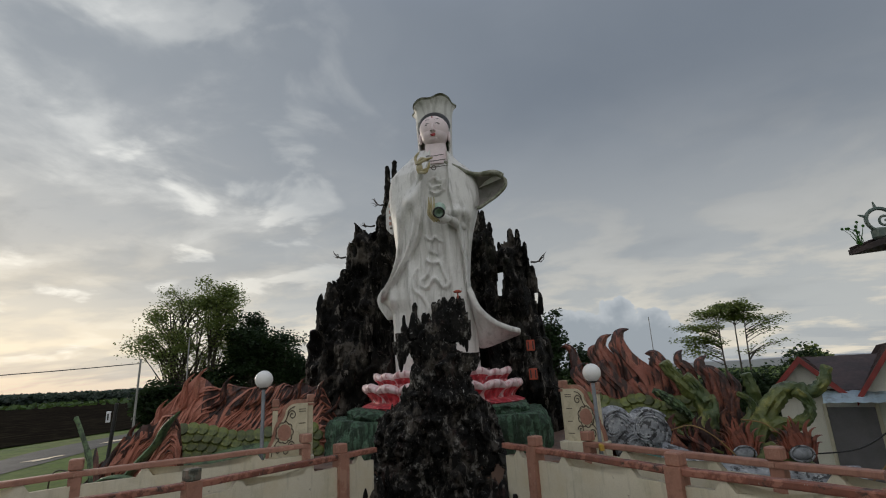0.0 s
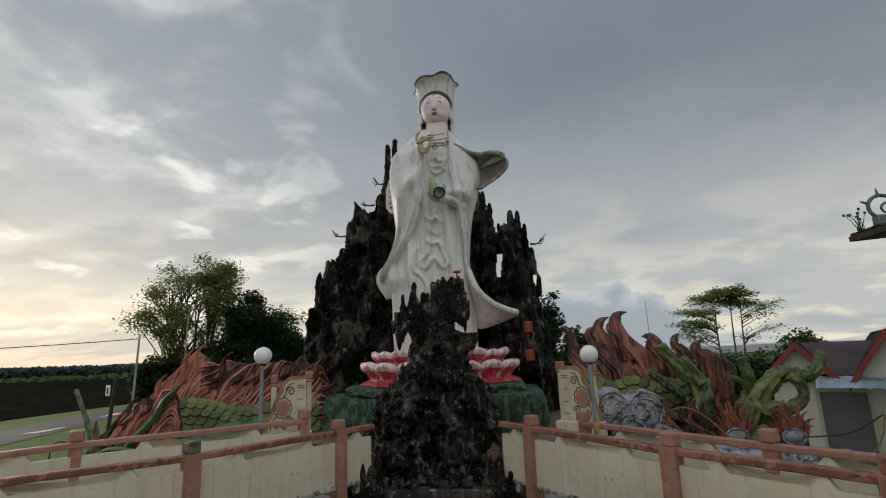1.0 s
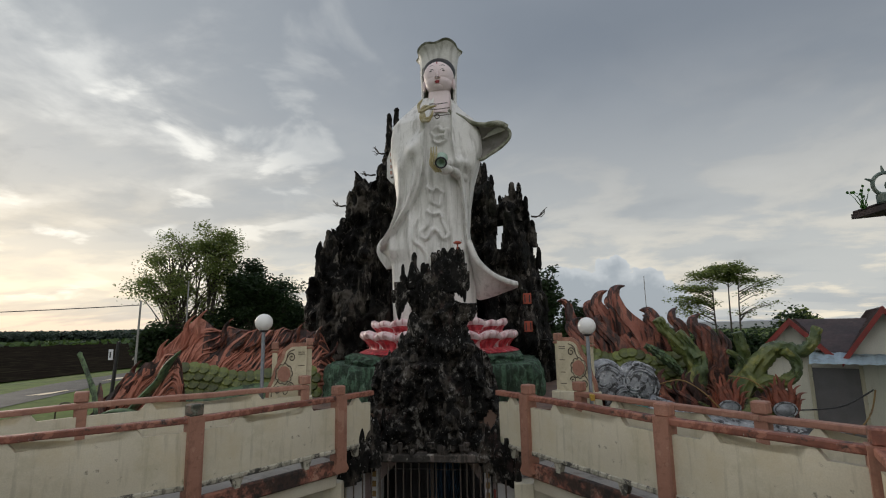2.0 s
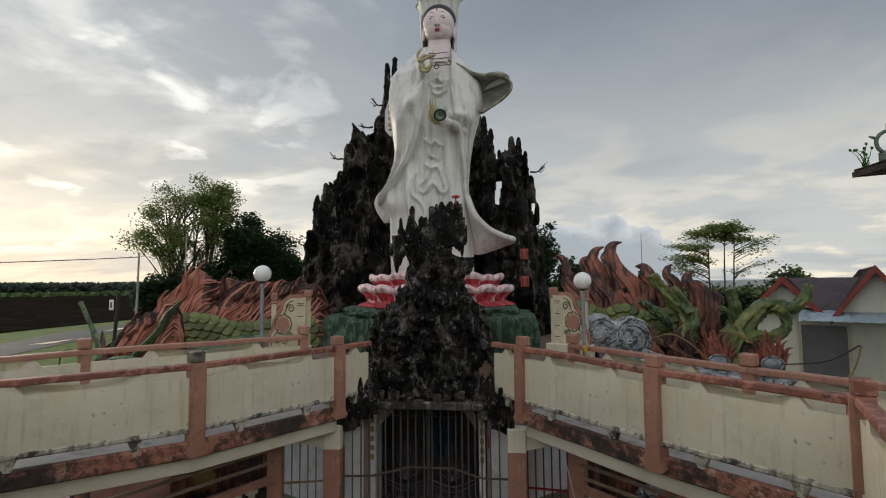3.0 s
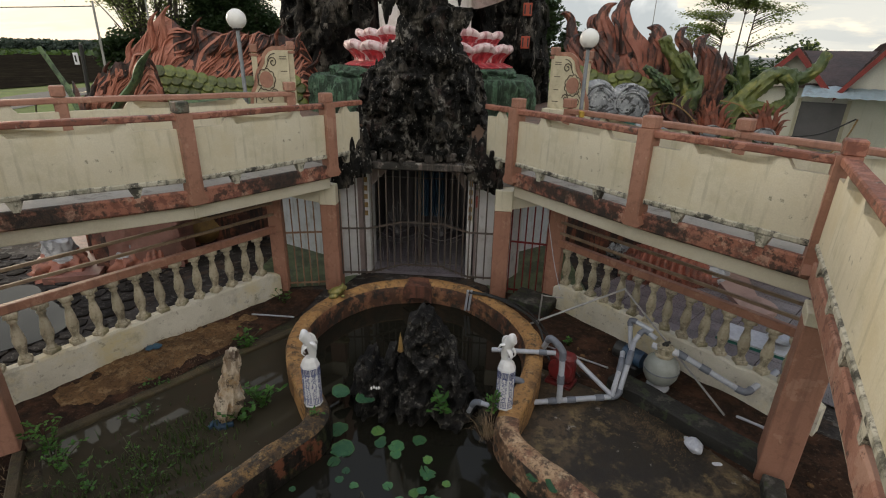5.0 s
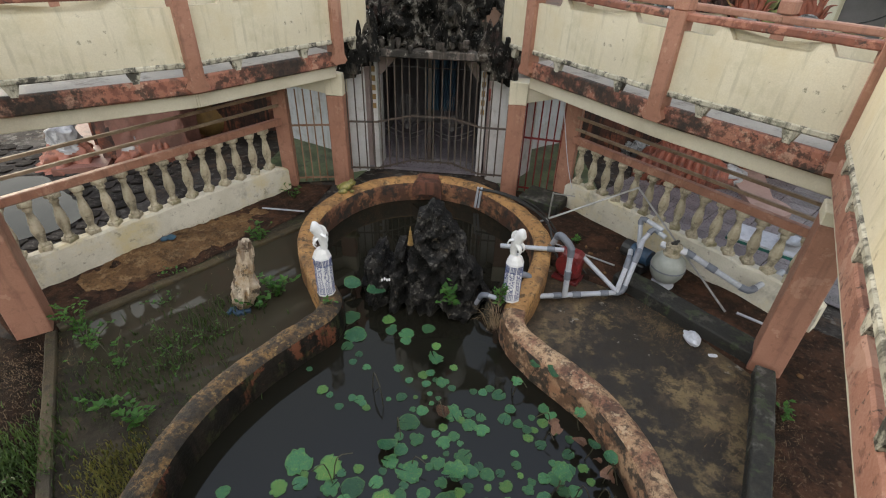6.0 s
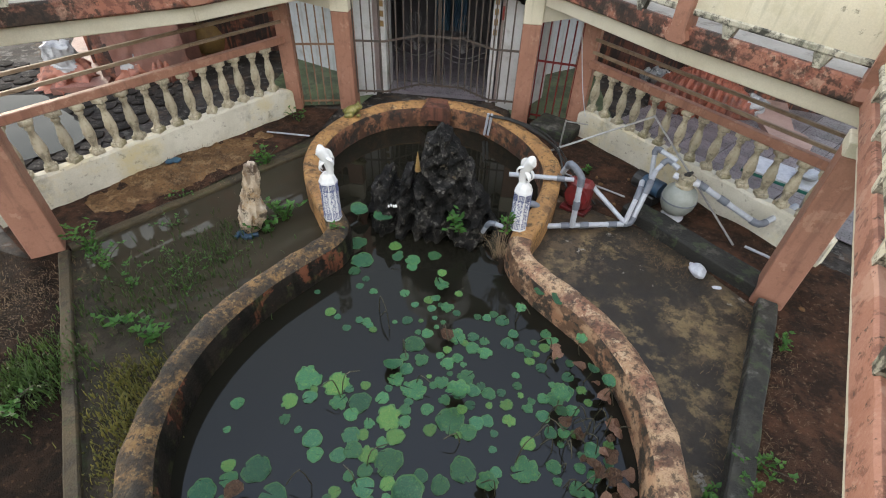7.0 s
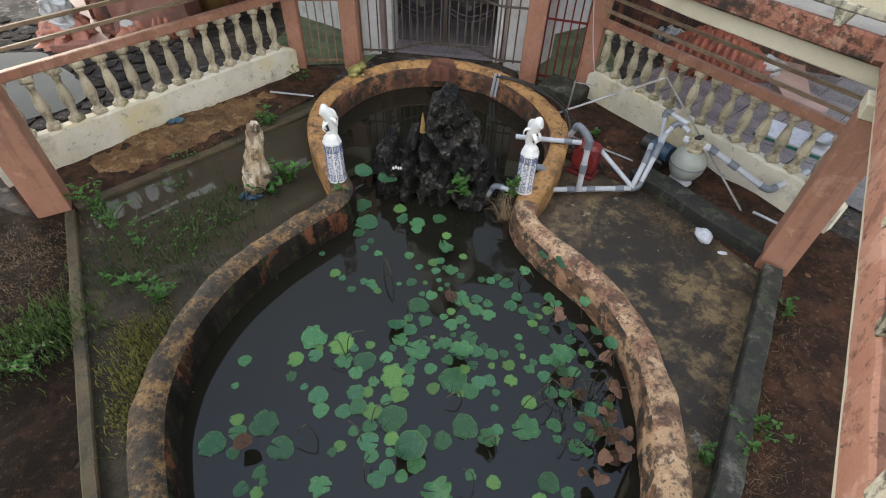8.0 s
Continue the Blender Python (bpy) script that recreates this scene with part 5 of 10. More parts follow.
def build_entrance():
    # cream lintel over the opening
    ob = thing("grotto_entrance", "grotto doorway with pale walls behind an iron gate", "doorway", kind="structure")
    bm = bm_new()
    add_box(bm, (-0.22, 9.25, 2.38), (2.0, 0.9, 0.14), 0, 0.02)
    part("lintel", bm, "lintel_grime", ob, "grimy concrete lintel streaked with black")
    bm = bm_new()
    rng = random.Random(41)
    for k in range(24):
        x, z = rng.uniform(-1.25, 0.82), rng.uniform(2.50, 2.64)
        add_spire(bm, x, 8.86 + rng.uniform(-0.04, 0.08), z, z - rng.uniform(0.06, 0.20), rng.uniform(0.04, 0.08), rng.uniform(0, 99), seg=7, taper=0.7, ridge=0.7)
    part("lintel_drips", bm, "lintel_grime", ob, "hanging drips of grey-brown render", True)
    for s in (-1, 1):
        bm = bm_new()
        add_box(bm, (-0.20 + s * 1.62, 9.40, 1.2), (0.5, 0.9, 2.4), s * -0.55, 0.0)
        part("side_wall", bm, "inner_wall", ob, "white painted wall")
        bm = bm_new()
        add_box(bm, (-0.20 + s * 1.24, 9.55, 1.2), (0.25, 0.5, 2.4), 0, 0.01)
        part("pier", bm, "pink_wall", ob, "greyish pink pier")
        bm = bm_new()
        add_box(bm, (-0.20 + s * 1.03, 9.50, 1.2), (0.12, 0.5, 2.4), 0, 0.006)
        part("jamb", bm, "inner_wall", ob, "pale strip beside the door")
        for k in range(5):
            bm = bm_new()
            add_box(bm, (-0.20 + s * 1.03, 9.246, 2.0 - 0.17 * k), (0.065, 0.012, 0.10), 0, 0.0)
            part("sign_bar", bm, "ochre", ob, "faded gold bar of writing")
    # chamfered opening
    bm = bm_new()
    add_plate(bm, [(-1.20, 1.78), (-1.20, 2.35), (0.72, 2.35), (0.72, 1.78), (0.42, 2.2), (-0.80, 2.2)], 9.50, 9.62)
    bmesh.ops.triangulate(bm, faces=[f for f in bm.faces if len(f.verts) > 4])
    part("arch", bm, "pink_wall", ob, "chamfered door head")
    # walls and ceiling of the room, its dimness put into their colour
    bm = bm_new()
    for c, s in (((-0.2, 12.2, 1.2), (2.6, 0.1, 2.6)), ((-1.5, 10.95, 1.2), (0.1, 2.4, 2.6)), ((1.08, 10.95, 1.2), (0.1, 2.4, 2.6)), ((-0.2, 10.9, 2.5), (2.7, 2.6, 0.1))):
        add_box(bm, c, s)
    part("inner_room", bm, "dark_inside", ob, "room walls in a dark colour that holds the shade inside")
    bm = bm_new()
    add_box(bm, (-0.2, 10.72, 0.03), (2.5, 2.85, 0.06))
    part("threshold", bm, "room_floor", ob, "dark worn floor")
    bm = bm_new()
    add_box(bm, (1.03, 9.285, 1.64), (0.20, 0.04, 0.22))
    part("plaque", bm, "trim_red", ob, "small dark red plaque")
    for x in (-0.42, -0.04):
        bm = bm_new()
        n = 14
        rows = [[bm.verts.new((x + 0.30 * (k / n - 0.5), 11.6 + 0.03 * math.sin(2.1 * k) + d, z)) for k in range(n + 1)] for d, z in ((0, 0.55), (0, 2.3), (0.03, 2.3), (0.03, 0.55))]
        for a, b in zip(rows, rows[1:] + rows[:1]):
            for k in range(n):
                bm.faces.new((a[k], a[k + 1], b[k + 1], b[k]))
        part("curtain", bm, "blue_cloth", ob, "hanging blue cloth inside the room", True)
    # ornamental inner leaf doors
    for s in (-1, 1):
        part("door", bm_new_frame(s), "gate_pale", ob, "iron door leaf with a fan of scrollwork")
    bm = bm_new()
    add_box(bm, (-0.24, 9.78, 1.1), (0.07, 0.05, 2.2))
    part("door_post", bm, "gate_metal", ob, "rusty middle post")


def bm_new_frame(s):
    """One leaf of the inner door: thin bars, and curls that fan out over a swag."""
    bm = bm_new()
    x0, x1 = -0.24, -0.24 + s * 0.92
    for z in (0.08, 1.95):
        add_tube(bm, [(x0, 9.75, z), (x1, 9.75, z)], 0.012, 5)
    for k in range(1, 7):
        x = x0 + (x1 - x0) * k / 7
        add_tube(bm, [(x, 9.75, 0.08), (x, 9.75, 0.42 + 0.10 * math.sin(math.pi * k / 7))], 0.007, 5)
    c = (x0 + x1) / 2
    add_tube(bm, spline([(x0, 9.75, 0.78), (c, 9.75, 0.62), (x1, 9.75, 0.78)], 6), 0.009, 5)
    add_tube(bm, spline([(x0, 9.75, 0.70), (c, 9.75, 0.52), (x1, 9.75, 0.70)], 6), 0.007, 5)
    for k in range(-4, 5):
        a = math.pi / 2 + k * 0.32
        L = 0.62 - 0.05 * abs(k)
        tip = (c + L * 0.62 * math.cos(a), 0.75 + L * math.sin(a))
        curl = [(tip[0] + 0.06 * (1 - j / 12) * math.cos(a + 1.57 * (1 if k >= 0 else -1) + 0.55 * j) - 0.06 * math.cos(a + 1.57 * (1 if k >= 0 else -1)), 9.75, tip[1] + 0.06 * (1 - j / 12) * math.sin(a + 0.55 * j)) for j in range(10)]
        add_tube(bm, [(c, 9.75, 0.72), (c + 0.5 * (tip[0] - c), 9.75, 0.72 + 0.55 * (tip[1] - 0.72)), (tip[0], 9.75, tip[1])] + curl, 0.007, 5)
    return bm


build_back_rock()
build_front_rock()
build_entrance()


def bar_gate(line, n, z0, z1, material, rails, label, name="iron_gate", spike=0.0):
    """Upright bars along a plan line, with flat rails."""
    ob = thing(name, label, "gate", at=(line[0][0], line[0][1], 0))
    o = Vector((line[0][0], line[0][1], 0))
    P = [Vector((*p, 0)) for p in line]
    lens = [(b - a).length for a, b in zip(P, P[1:])]
    total = sum(lens)
    bm = bm_new()
    add_tube(bm, [(0, 0, z0), (0, 0, z1)], 0.013, 6)
    me = finish("bar", bm, material)
    for k in range(n):
        s = total * k / (n - 1)
        i = 0
        while i < len(lens) - 1 and s > lens[i]:
            s -= lens[i]
            i += 1
        q = P[i] + (P[i + 1] - P[i]) * (s / lens[i]) - o
        b = new("bar", me)
        b.parent, b.location = ob, q
    for z in rails:
        bm = bm_new()
        for a, b in zip(P, P[1:]):
            add_box(bm, tuple((a + b) / 2 - o + Vector((0, 0, z))), ((b - a).length + 0.02, 0.014, 0.035), turn_of(a, b))
        part("rail", bm, material, ob)
    return ob


bar_gate([(-1.56, 8.55), (-1.05, 8.62), (-0.50, 9.08), (0.30, 9.08), (0.85, 8.66), (1.30, 8.66)], 22, 0.28, 2.28, "gate_metal", (0.32, 1.22), "dark iron bar gate closing the grotto door")
bar_gate([(-2.56, 8.34), (-1.90, 8.50)], 6, 0.05, 1.80, "gate_rust", (0.12, 1.15), "rusty iron bar side gate")
bar_gate([(1.62, 8.66), (2.28, 8.56)], 6, 0.05, 1.80, "gate_red", (0.12, 1.10), "red painted iron bar side gate")
# cream lintels over the side gates, deeper towards the grotto
for p, q in (((-2.60, 8.30), (-1.86, 8.50)), ((2.32, 8.53), (1.58, 8.64))):
    bm = bm_new()
    L_ = math.dist(p, q)
    add_plate(bm, [(0, 1.93), (L_, 1.74), (L_, 2.10), (0, 2.10)], -0.11, 0.11)
    o_ = solid("lintel", bm, "beam_cream", "cream painted lintel over the side gate", "lintel", kind="structure", at=(*p, 0))
    o_.rotation_euler.z = turn_of(p, q)
# mossy ground behind the side gates
for pts in ([(-3.5, 8.45), (-2.7, 8.30), (-1.55, 8.66), (-1.30, 9.55), (-1.8, 9.62), (-2.5, 10.2), (-3.6, 10.7)], [(1.0, 9.75), (1.30, 8.72), (2.45, 8.60), (3.2, 8.7), (3.0, 11.5), (2.4, 11.5), (1.85, 10.9)]):
    strip_sheet("mossy_floor", pts, 0.022, "green_floor", "mossy green concrete behind the side gate", "floor", 0.01)

# ---- upper terrace, statue and lotus ----
def build_terrace():
    bm = bm_new()
    add_prism(bm, [(-3.6, 9.75), (-1.3, 9.45), (1.2, 9.45), (2.9, 9.75), (3.4, 13.0), (3.0, 17.5), (-5.2, 17.5), (-4.6, 13.0)], 2.46, 3.08)
    terrace = thing("terrace", "raised tiled terrace around the statue", "terrace", kind="structure")
    part("deck", bm, "floor_tile", terrace)
    bm = bm_new()
    add_prism(bm, [(-3.9, 12.304), (2.75, 12.304), (2.9, 17.2), (-5.0, 17.2)], 0.0, 2.46)
    part("base", bm, "cream_paint", terrace, "cream base wall")
    for outline in ([(-3.7, 8.95), (-2.45, 9.0), (-1.45, 8.72), (-1.30, 9.44), (-3.6, 9.74)], [(1.32, 8.80), (2.35, 9.05), (3.3, 9.0), (2.9, 9.74), (1.20, 9.44)]):
        bm = bm_new()
        add_prism(bm, outline, 2.33, 2.452)
        part("landing", bm, "deck_pale", terrace, "concrete landing between the walkway and the terrace")
    for outline in ([(-3.7, 10.65), (-2.47, 10.07), (-1.75, 9.52), (-1.55, 9.52), (-1.55, 12.3), (-4.1, 12.3)], [(1.14, 9.66), (1.25, 9.66), (1.89, 10.81), (2.62, 11.40), (2.75, 12.3), (1.14, 12.3)]):
        bm = bm_new()
        add_prism(bm, outline, 0.0, 2.456)
        part("side_base", bm, "pale_wall", terrace, "pale bluish painted base wall")


def build_statue():
    bm = bm_new()
    # the outline of the robe, and the two front edges of the open cloak, by height
    side_l = [(4.2, -1.60), (4.75, -1.61), (5.3, -1.64), (5.9, -1.64), (6.25, -1.66), (6.36, -1.72), (6.58, -1.94), (6.80, -1.94), (7.14, -1.71), (7.4, -1.61), (7.7, -1.53), (8.0, -1.50), (8.6, -1.58), (9.15, -1.66), (9.66, -1.66), (10.0, -1.60), (10.2, -1.44), (10.47, -1.14), (10.8, -0.78)]
    side_r = [(4.2, 0.57), (5.2, 0.55), (5.9, 0.55), (6.4, 0.50), (6.7, 0.46), (7.07, 0.44), (7.69, 0.49), (8.31, 0.59), (8.78, 0.73), (9.26, 0.83), (9.6, 0.82), (9.9, 0.76), (10.1, 0.66), (10.36, 0.38), (10.8, 0.0)]
    edge_l = [(4.2, -2.3), (6.45, -2.1), (6.68, -1.73), (7.13, -1.39), (7.62, -1.01), (8.21, -0.73), (8.81, -0.60), (9.44, -0.61), (10.23, -0.44), (10.8, -0.36)]
    edge_r = [(4.2, 1.2), (5.9, 0.75), (6.36, 0.46), (6.94, 0.35), (7.52, 0.33), (8.13, 0.25), (8.75, 0.14), (9.38, 0.05), (10.27, 0.05), (10.8, 0.0)]
    depth = [(4.2, 0.80), (6.6, 0.80), (7.6, 0.72), (9.3, 0.66), (10.0, 0.52), (10.3, 0.36), (10.8, 0.10)]
    cy = 12.75
    # raised work: arms under the sleeves, knotted ribbons down the front, an overfold on the skirt
    arms = [(((-1.25, 8.75), (-0.95, 9.1)), 0.26, 0.12), (((-0.95, 9.1), (-0.66, 9.5)), 0.16, 0.12), (((0.62, 9.0), (0.42, 8.7)), 0.25, 0.12), (((0.42, 8.7), (0.08, 8.72)), 0.15, 0.14)]
    bands = [[(-0.42, 9.70), (-0.30, 9.80), (-0.20, 9.68), (-0.06, 9.72), (-0.10, 9.54)], [(-0.46, 9.62), (-0.36, 9.48), (-0.22, 9.55), (-0.08, 9.42)], [(-0.40, 9.40), (-0.28, 9.30), (-0.16, 9.36)],
             [(-0.58, 8.14), (-0.46, 8.02), (-0.34, 8.12), (-0.20, 8.00)], [(-0.50, 8.02), (-0.48, 7.76), (-0.40, 7.70)], [(-0.24, 7.98), (-0.26, 7.72), (-0.30, 7.66)],
             [(-0.58, 7.50), (-0.44, 7.40), (-0.30, 7.46), (-0.22, 7.36)], [(-0.52, 7.42), (-0.56, 7.15), (-0.74, 7.02), (-0.74, 6.86), (-0.60, 6.80), (-0.50, 6.92), (-0.40, 7.04), (-0.28, 6.92), (-0.18, 6.80), (-0.08, 6.92), (-0.14, 7.10), (-0.22, 7.30)],
             [(-0.86, 7.30), (-0.94, 7.00), (-0.90, 6.74), (-0.72, 6.58), (-0.60, 6.30), (-0.66, 6.1)]]
    bands = [[(p.x, p.y) for p in spline(b, 3)] for b in bands]

    def off_line(x, z, pts):
        best = 9.0
        for (x0, z0), (x1, z1) in zip(pts, pts[1:]):
            dx, dz = x1 - x0, z1 - z0
            t = max(0.0, min(1.0, ((x - x0) * dx + (z - z0) * dz) / (dx * dx + dz * dz)))
            best = min(best, (x - x0 - t * dx) ** 2 + (z - z0 - t * dz) ** 2)
        return best

    def step(v):
        v = max(0.0, min(1.0, v))
        return v * v * (3 - 2 * v)

    def relief(x, z):
        """How far the robe stands out at x, z from the plain oval body."""
        el, er, l, r = interp(z, edge_l), interp(z, edge_r), interp(z, side_l), interp(z, side_r)
        d = max(el - x, x - er)
        cloak = step((d + 0.03) / 0.07)
        out = 0.15 * cloak + 0.075 * math.exp(-((d - 0.05) / 0.06) ** 2)
        low = step((9.35 - z) / 1.2)
        if x < el:
            f = (el - x) / max(0.2, el - l)
            out += low * (0.085 * math.sin(11.5 * f - 1.5 + 0.9 * math.sin(z * 0.8)) + 0.035 * math.sin(25 * f + z))
        elif x > er:
            f = (x - er) / max(0.2, r - er)
            out += low * (0.080 * math.sin(9.5 * f - 1.2 + 0.8 * math.sin(z * 0.9 + 1)) + 0.035 * math.sin(21 * f + z))
        else:
            out += (1 - cloak) * step((9.0 - z) / 0.6) * (0.055 * math.sin(10.5 * x + 1.5 * math.sin(z * 0.9)) + 0.026 * math.sin(23 * x + z))
        for pts, w, h in arms:
            out += h * math.exp(-off_line(x, z, pts) / (w * w))
        if -1.1 < x < 0.1 and 6.0 < z < 10:
            for b in bands:
                out += 0.10 * step(1.45 - math.sqrt(off_line(x, z, b)) / 0.045)
        return out

    def front(x, z, lift=0.0):
        l, r = interp(z, side_l), interp(z, side_r)
        u = max(-1.0, min(1.0, (x - (l + r) / 2) / ((r - l) / 2)))
        k = math.sqrt(1 - u * u)
        return Vector((x, cy - interp(z, depth) * k - relief(x, z) * min(1.0, 3 * k) - lift, z))

    nz, nf, nb = 190, 104, 20
    rings = []
    for i in range(nz + 1):
        z = 4.2 + 6.6 * i / nz
        l, r = interp(z, side_l), interp(z, side_r)
        c, h = (l + r) / 2, (r - l) / 2
        ring = [bm.verts.new(front(c - h * math.cos(math.pi * k / nf), z)) for k in range(nf + 1)]
        ring += [bm.verts.new((c + h * math.cos(math.pi * k / nb), cy + interp(z, depth) * math.sin(math.pi * k / nb) * (1 + 0.04 * math.sin(9 * k)), z)) for k in range(1, nb)]
        rings.append(ring)
    seg = nf + nb
    for a, b in zip(rings, rings[1:]):
        for k in range(seg):
            bm.faces.new((a[k], a[(k + 1) % seg], b[(k + 1) % seg], b[k]))
    bm.faces.new(rings[-1]), bm.faces.new(rings[0][::-1])
    # hanging end of the sleeve, a flat strip beside the arm
    strip = [(-1.62, 9.45), (-1.50, 9.45), (-1.49, 8.95), (-1.52, 8.52), (-1.58, 8.44), (-1.66, 8.50), (-1.74, 8.60), (-1.74, 9.1)]
    for y0, y1, flip in ((12.50, 12.62, False),):
        fr, bk = [bm.verts.new((x, y0, z)) for x, z in strip], [bm.verts.new((x, y1, z)) for x, z in strip]
        bm.faces.new(fr), bm.faces.new(bk[::-1])
        for k in range(len(strip)):
            bm.faces.new((fr[k], bk[k], bk[(k + 1) % len(strip)], fr[(k + 1) % len(strip)]))
    # necklaces
    hx_ = -0.29
    for z, w in ((10.42, 0.24), (10.26, 0.30), (10.06, 0.36)):
        line = spline([(hx_ + w * u, 12.60 - 0.40 * math.sqrt(1 - 0.8 * u * u) - 0.20 * max(0.0, 10.5 - z) - 0.06, z + 0.12 * u * u) for u in (-1, -0.6, -0.2, 0.2, 0.6, 1)], 4)
        add_tube(bm, line, 0.012, 5, 6)
    add_tube(bm, [(hx_ + 0.06 * math.cos(a), 12.02, 10.03 + 0.06 * math.sin(a)) for a in [0.5 * k for k in range(14)]], 0.013, 5, 6)
    # mantle blown out at the shoulder: a hollow rolled sleeve with a stained lip
    mouth = spline([(0.62, 9.86), (0.95, 9.80), (1.30, 9.82), (1.55, 9.70), (1.56, 9.50), (1.36, 9.26), (1.05, 9.04), (0.76, 8.90), (0.62, 9.30)], 5, True)
    m = len(mouth)
    rows = []
    for f, dy in ((1.0, 0.0), (0.94, 0.10), (0.80, 0.30), (0.45, 0.48)):
        rows.append([bm.verts.new((0.55 + (p.x - 0.55) * f, 12.42 - 0.10 * math.sin(2.2 * p.x) + dy, 9.45 + (p.y - 9.45) * f)) for p in mouth])
    for a, b in zip(rows, rows[1:]):
        for k in range(m):
            bm.faces.new((a[k], a[(k + 1) % m], b[(k + 1) % m], b[k])).material_index = 9
    bm.faces.new(rows[-1]).material_index = 9
    lip = [(p.x, 12.42 - 0.10 * math.sin(2.2 * p.x), p.y) for p in mouth]
    add_tube(bm, lip[3:36], 0.045, 7, 5)
    add_tube(bm, spline([(-0.02, 12.35, 10.30), (0.30, 12.30, 10.10), (0.62, 12.30, 9.90), (0.95, 12.28, 9.83), (1.30, 12.3, 9.85), (1.52, 12.35, 9.74)], 5), [0.06] * 16 + [0.075] * 9 + [0.05], 8, 5)
    outer = [bm.verts.new((p.x, 12.40 - 0.10 * math.sin(2.2 * p.x), p.y + 0.03)) for p in mouth[:16]]
    inner = [bm.verts.new((0.25 + 0.3 * k / 15, 12.95, 9.95 - 0.35 * k / 15)) for k in range(16)]
    for k in range(15):
        bm.faces.new((outer[k], outer[k + 1], inner[k + 1], inner[k]))
    shoulder = spline([(-0.05, 10.32), (0.30, 10.12), (0.62, 9.90), (0.66, 9.3), (0.50, 8.9), (0.2, 9.4)], 4, True)
    bm.faces.new([bm.verts.new((p.x, 12.30 + 0.12 * (p.x > 0.45), p.y)) for p in shoulder])
    # robe's trailing tail
    edge = spline([(0.42, 6.75), (0.62, 6.25), (0.95, 5.90), (1.30, 5.72), (1.62, 5.62)], 6)
    root = spline([(0.30, 6.2), (0.42, 5.7), (0.52, 5.35), (0.78, 5.30), (1.62, 5.58)], 6)
    va = [bm.verts.new((p.x, 12.35 - 0.12 * math.sin(p.x * 2.4), p.y)) for p in edge]
    vb = [bm.verts.new((p.x, 12.85, p.y)) for p in root]
    for k in range(len(va) - 1):
        bm.faces.new((va[k], va[k + 1], vb[k + 1], vb[k]))
    add_tube(bm, [(p.x, 12.35 - 0.12 * math.sin(p.x * 2.4), p.y) for p in edge], [0.08, *([0.075] * (len(edge) - 2)), 0.02], 7)
    edge2 = spline([(-1.40, 7.15), (-1.66, 6.92), (-1.84, 6.72), (-1.80, 6.52), (-1.58, 6.2)], 5)
    add_tube(bm, [(p.x, 12.6, p.y) for p in edge2], [0.05, *([0.10] * (len(edge2) - 2)), 0.05], 7, 0, 2.0)
    # neck, face, hair
    hx, hy = -0.29, 12.60
    add_lathe(bm, [(0.37, 10.3), (0.335, 10.55), (0.32, 10.7), (0.30, 11.0)], 22, (hx, hy + 0.05, 0), 1, 0.9)
    add_ball(bm, (hx, hy - 0.05, 11.40), (0.415, 0.40, 0.45), 1, 28, 20)
    add_ball(bm, (hx, hy - 0.055, 11.20), (0.375, 0.37, 0.32), 1, 24, 16)
    add_ball(bm, (hx, hy - 0.16, 11.03), (0.20, 0.22, 0.12), 1, 18, 10)
    add_ball(bm, (hx, hy + 0.06, 11.56), (0.455, 0.44, 0.40), 2, 28, 18)
    add_ball(bm, (hx, hy - 0.45, 11.27), (0.040, 0.06, 0.13), 1, 10, 8)
    for s in (-1, 1):
        add_ball(bm, (hx + s * 0.045, hy - 0.445, 11.205), (0.038, 0.045, 0.03), 1, 10, 6)
        add_ball(bm, (hx + s * 0.035, hy - 0.482, 11.188), (0.016, 0.012, 0.010), 2, 8, 5)
    for dx, dz, w in ((0, 0.018, 0.075), (0, -0.016, 0.058)):
        add_ball(bm, (hx + dx, hy - 0.425, 11.075 + dz), (w, 0.035, 0.020), 3, 12, 6)
    add_ball(bm, (hx, hy - 0.425, 11.62), (0.018, 0.012, 0.03), 3, 8, 6)
    for s in (-1, 1):
        add_tube(bm, spline([(hx + s * x, hy - 0.436 + d, z) for x, d, z in ((0.08, 0.0, 11.405), (0.16, 0.022, 11.44), (0.26, 0.10, 11.41))], 4), 0.009, 5, 2)
        add_ball(bm, (hx + s * 0.165, hy - 0.405, 11.395), (0.045, 0.025, 0.016), 6, 10, 6)
        add_tube(bm, spline([(hx + s * x, hy - 0.425 + d, z) for x, d, z in ((0.07, 0.005, 11.53), (0.17, 0.04, 11.565), (0.28, 0.125, 11.51))], 4), 0.007, 5, 2)
        add_ball(bm, (hx + s * 0.405, hy - 0.02, 11.17), (0.055, 0.08, 0.17), 1, 10, 8)
    # veil that falls behind the head, and the tall crown that flares to a wavy rim
    hood = [(10.30, 0.66, 0.46, 1.15), (10.7, 0.49, 0.44, 1.2), (11.1, 0.49, 0.44, 1.2), (11.5, 0.51, 0.45, 1.15), (11.72, 0.52, 0.43, 1.0)]
    crown = [(11.70, 0.515, 0.42, 0.0), (11.88, 0.52, 0.43, 0.0), (12.02, 0.53, 0.45, 0.0), (12.12, 0.55, 0.49, 0.0), (12.19, 0.60, 0.57, 0.0), (12.23, 0.63, 0.62, 0.0)]
    steps = 48
    w = steps + 1
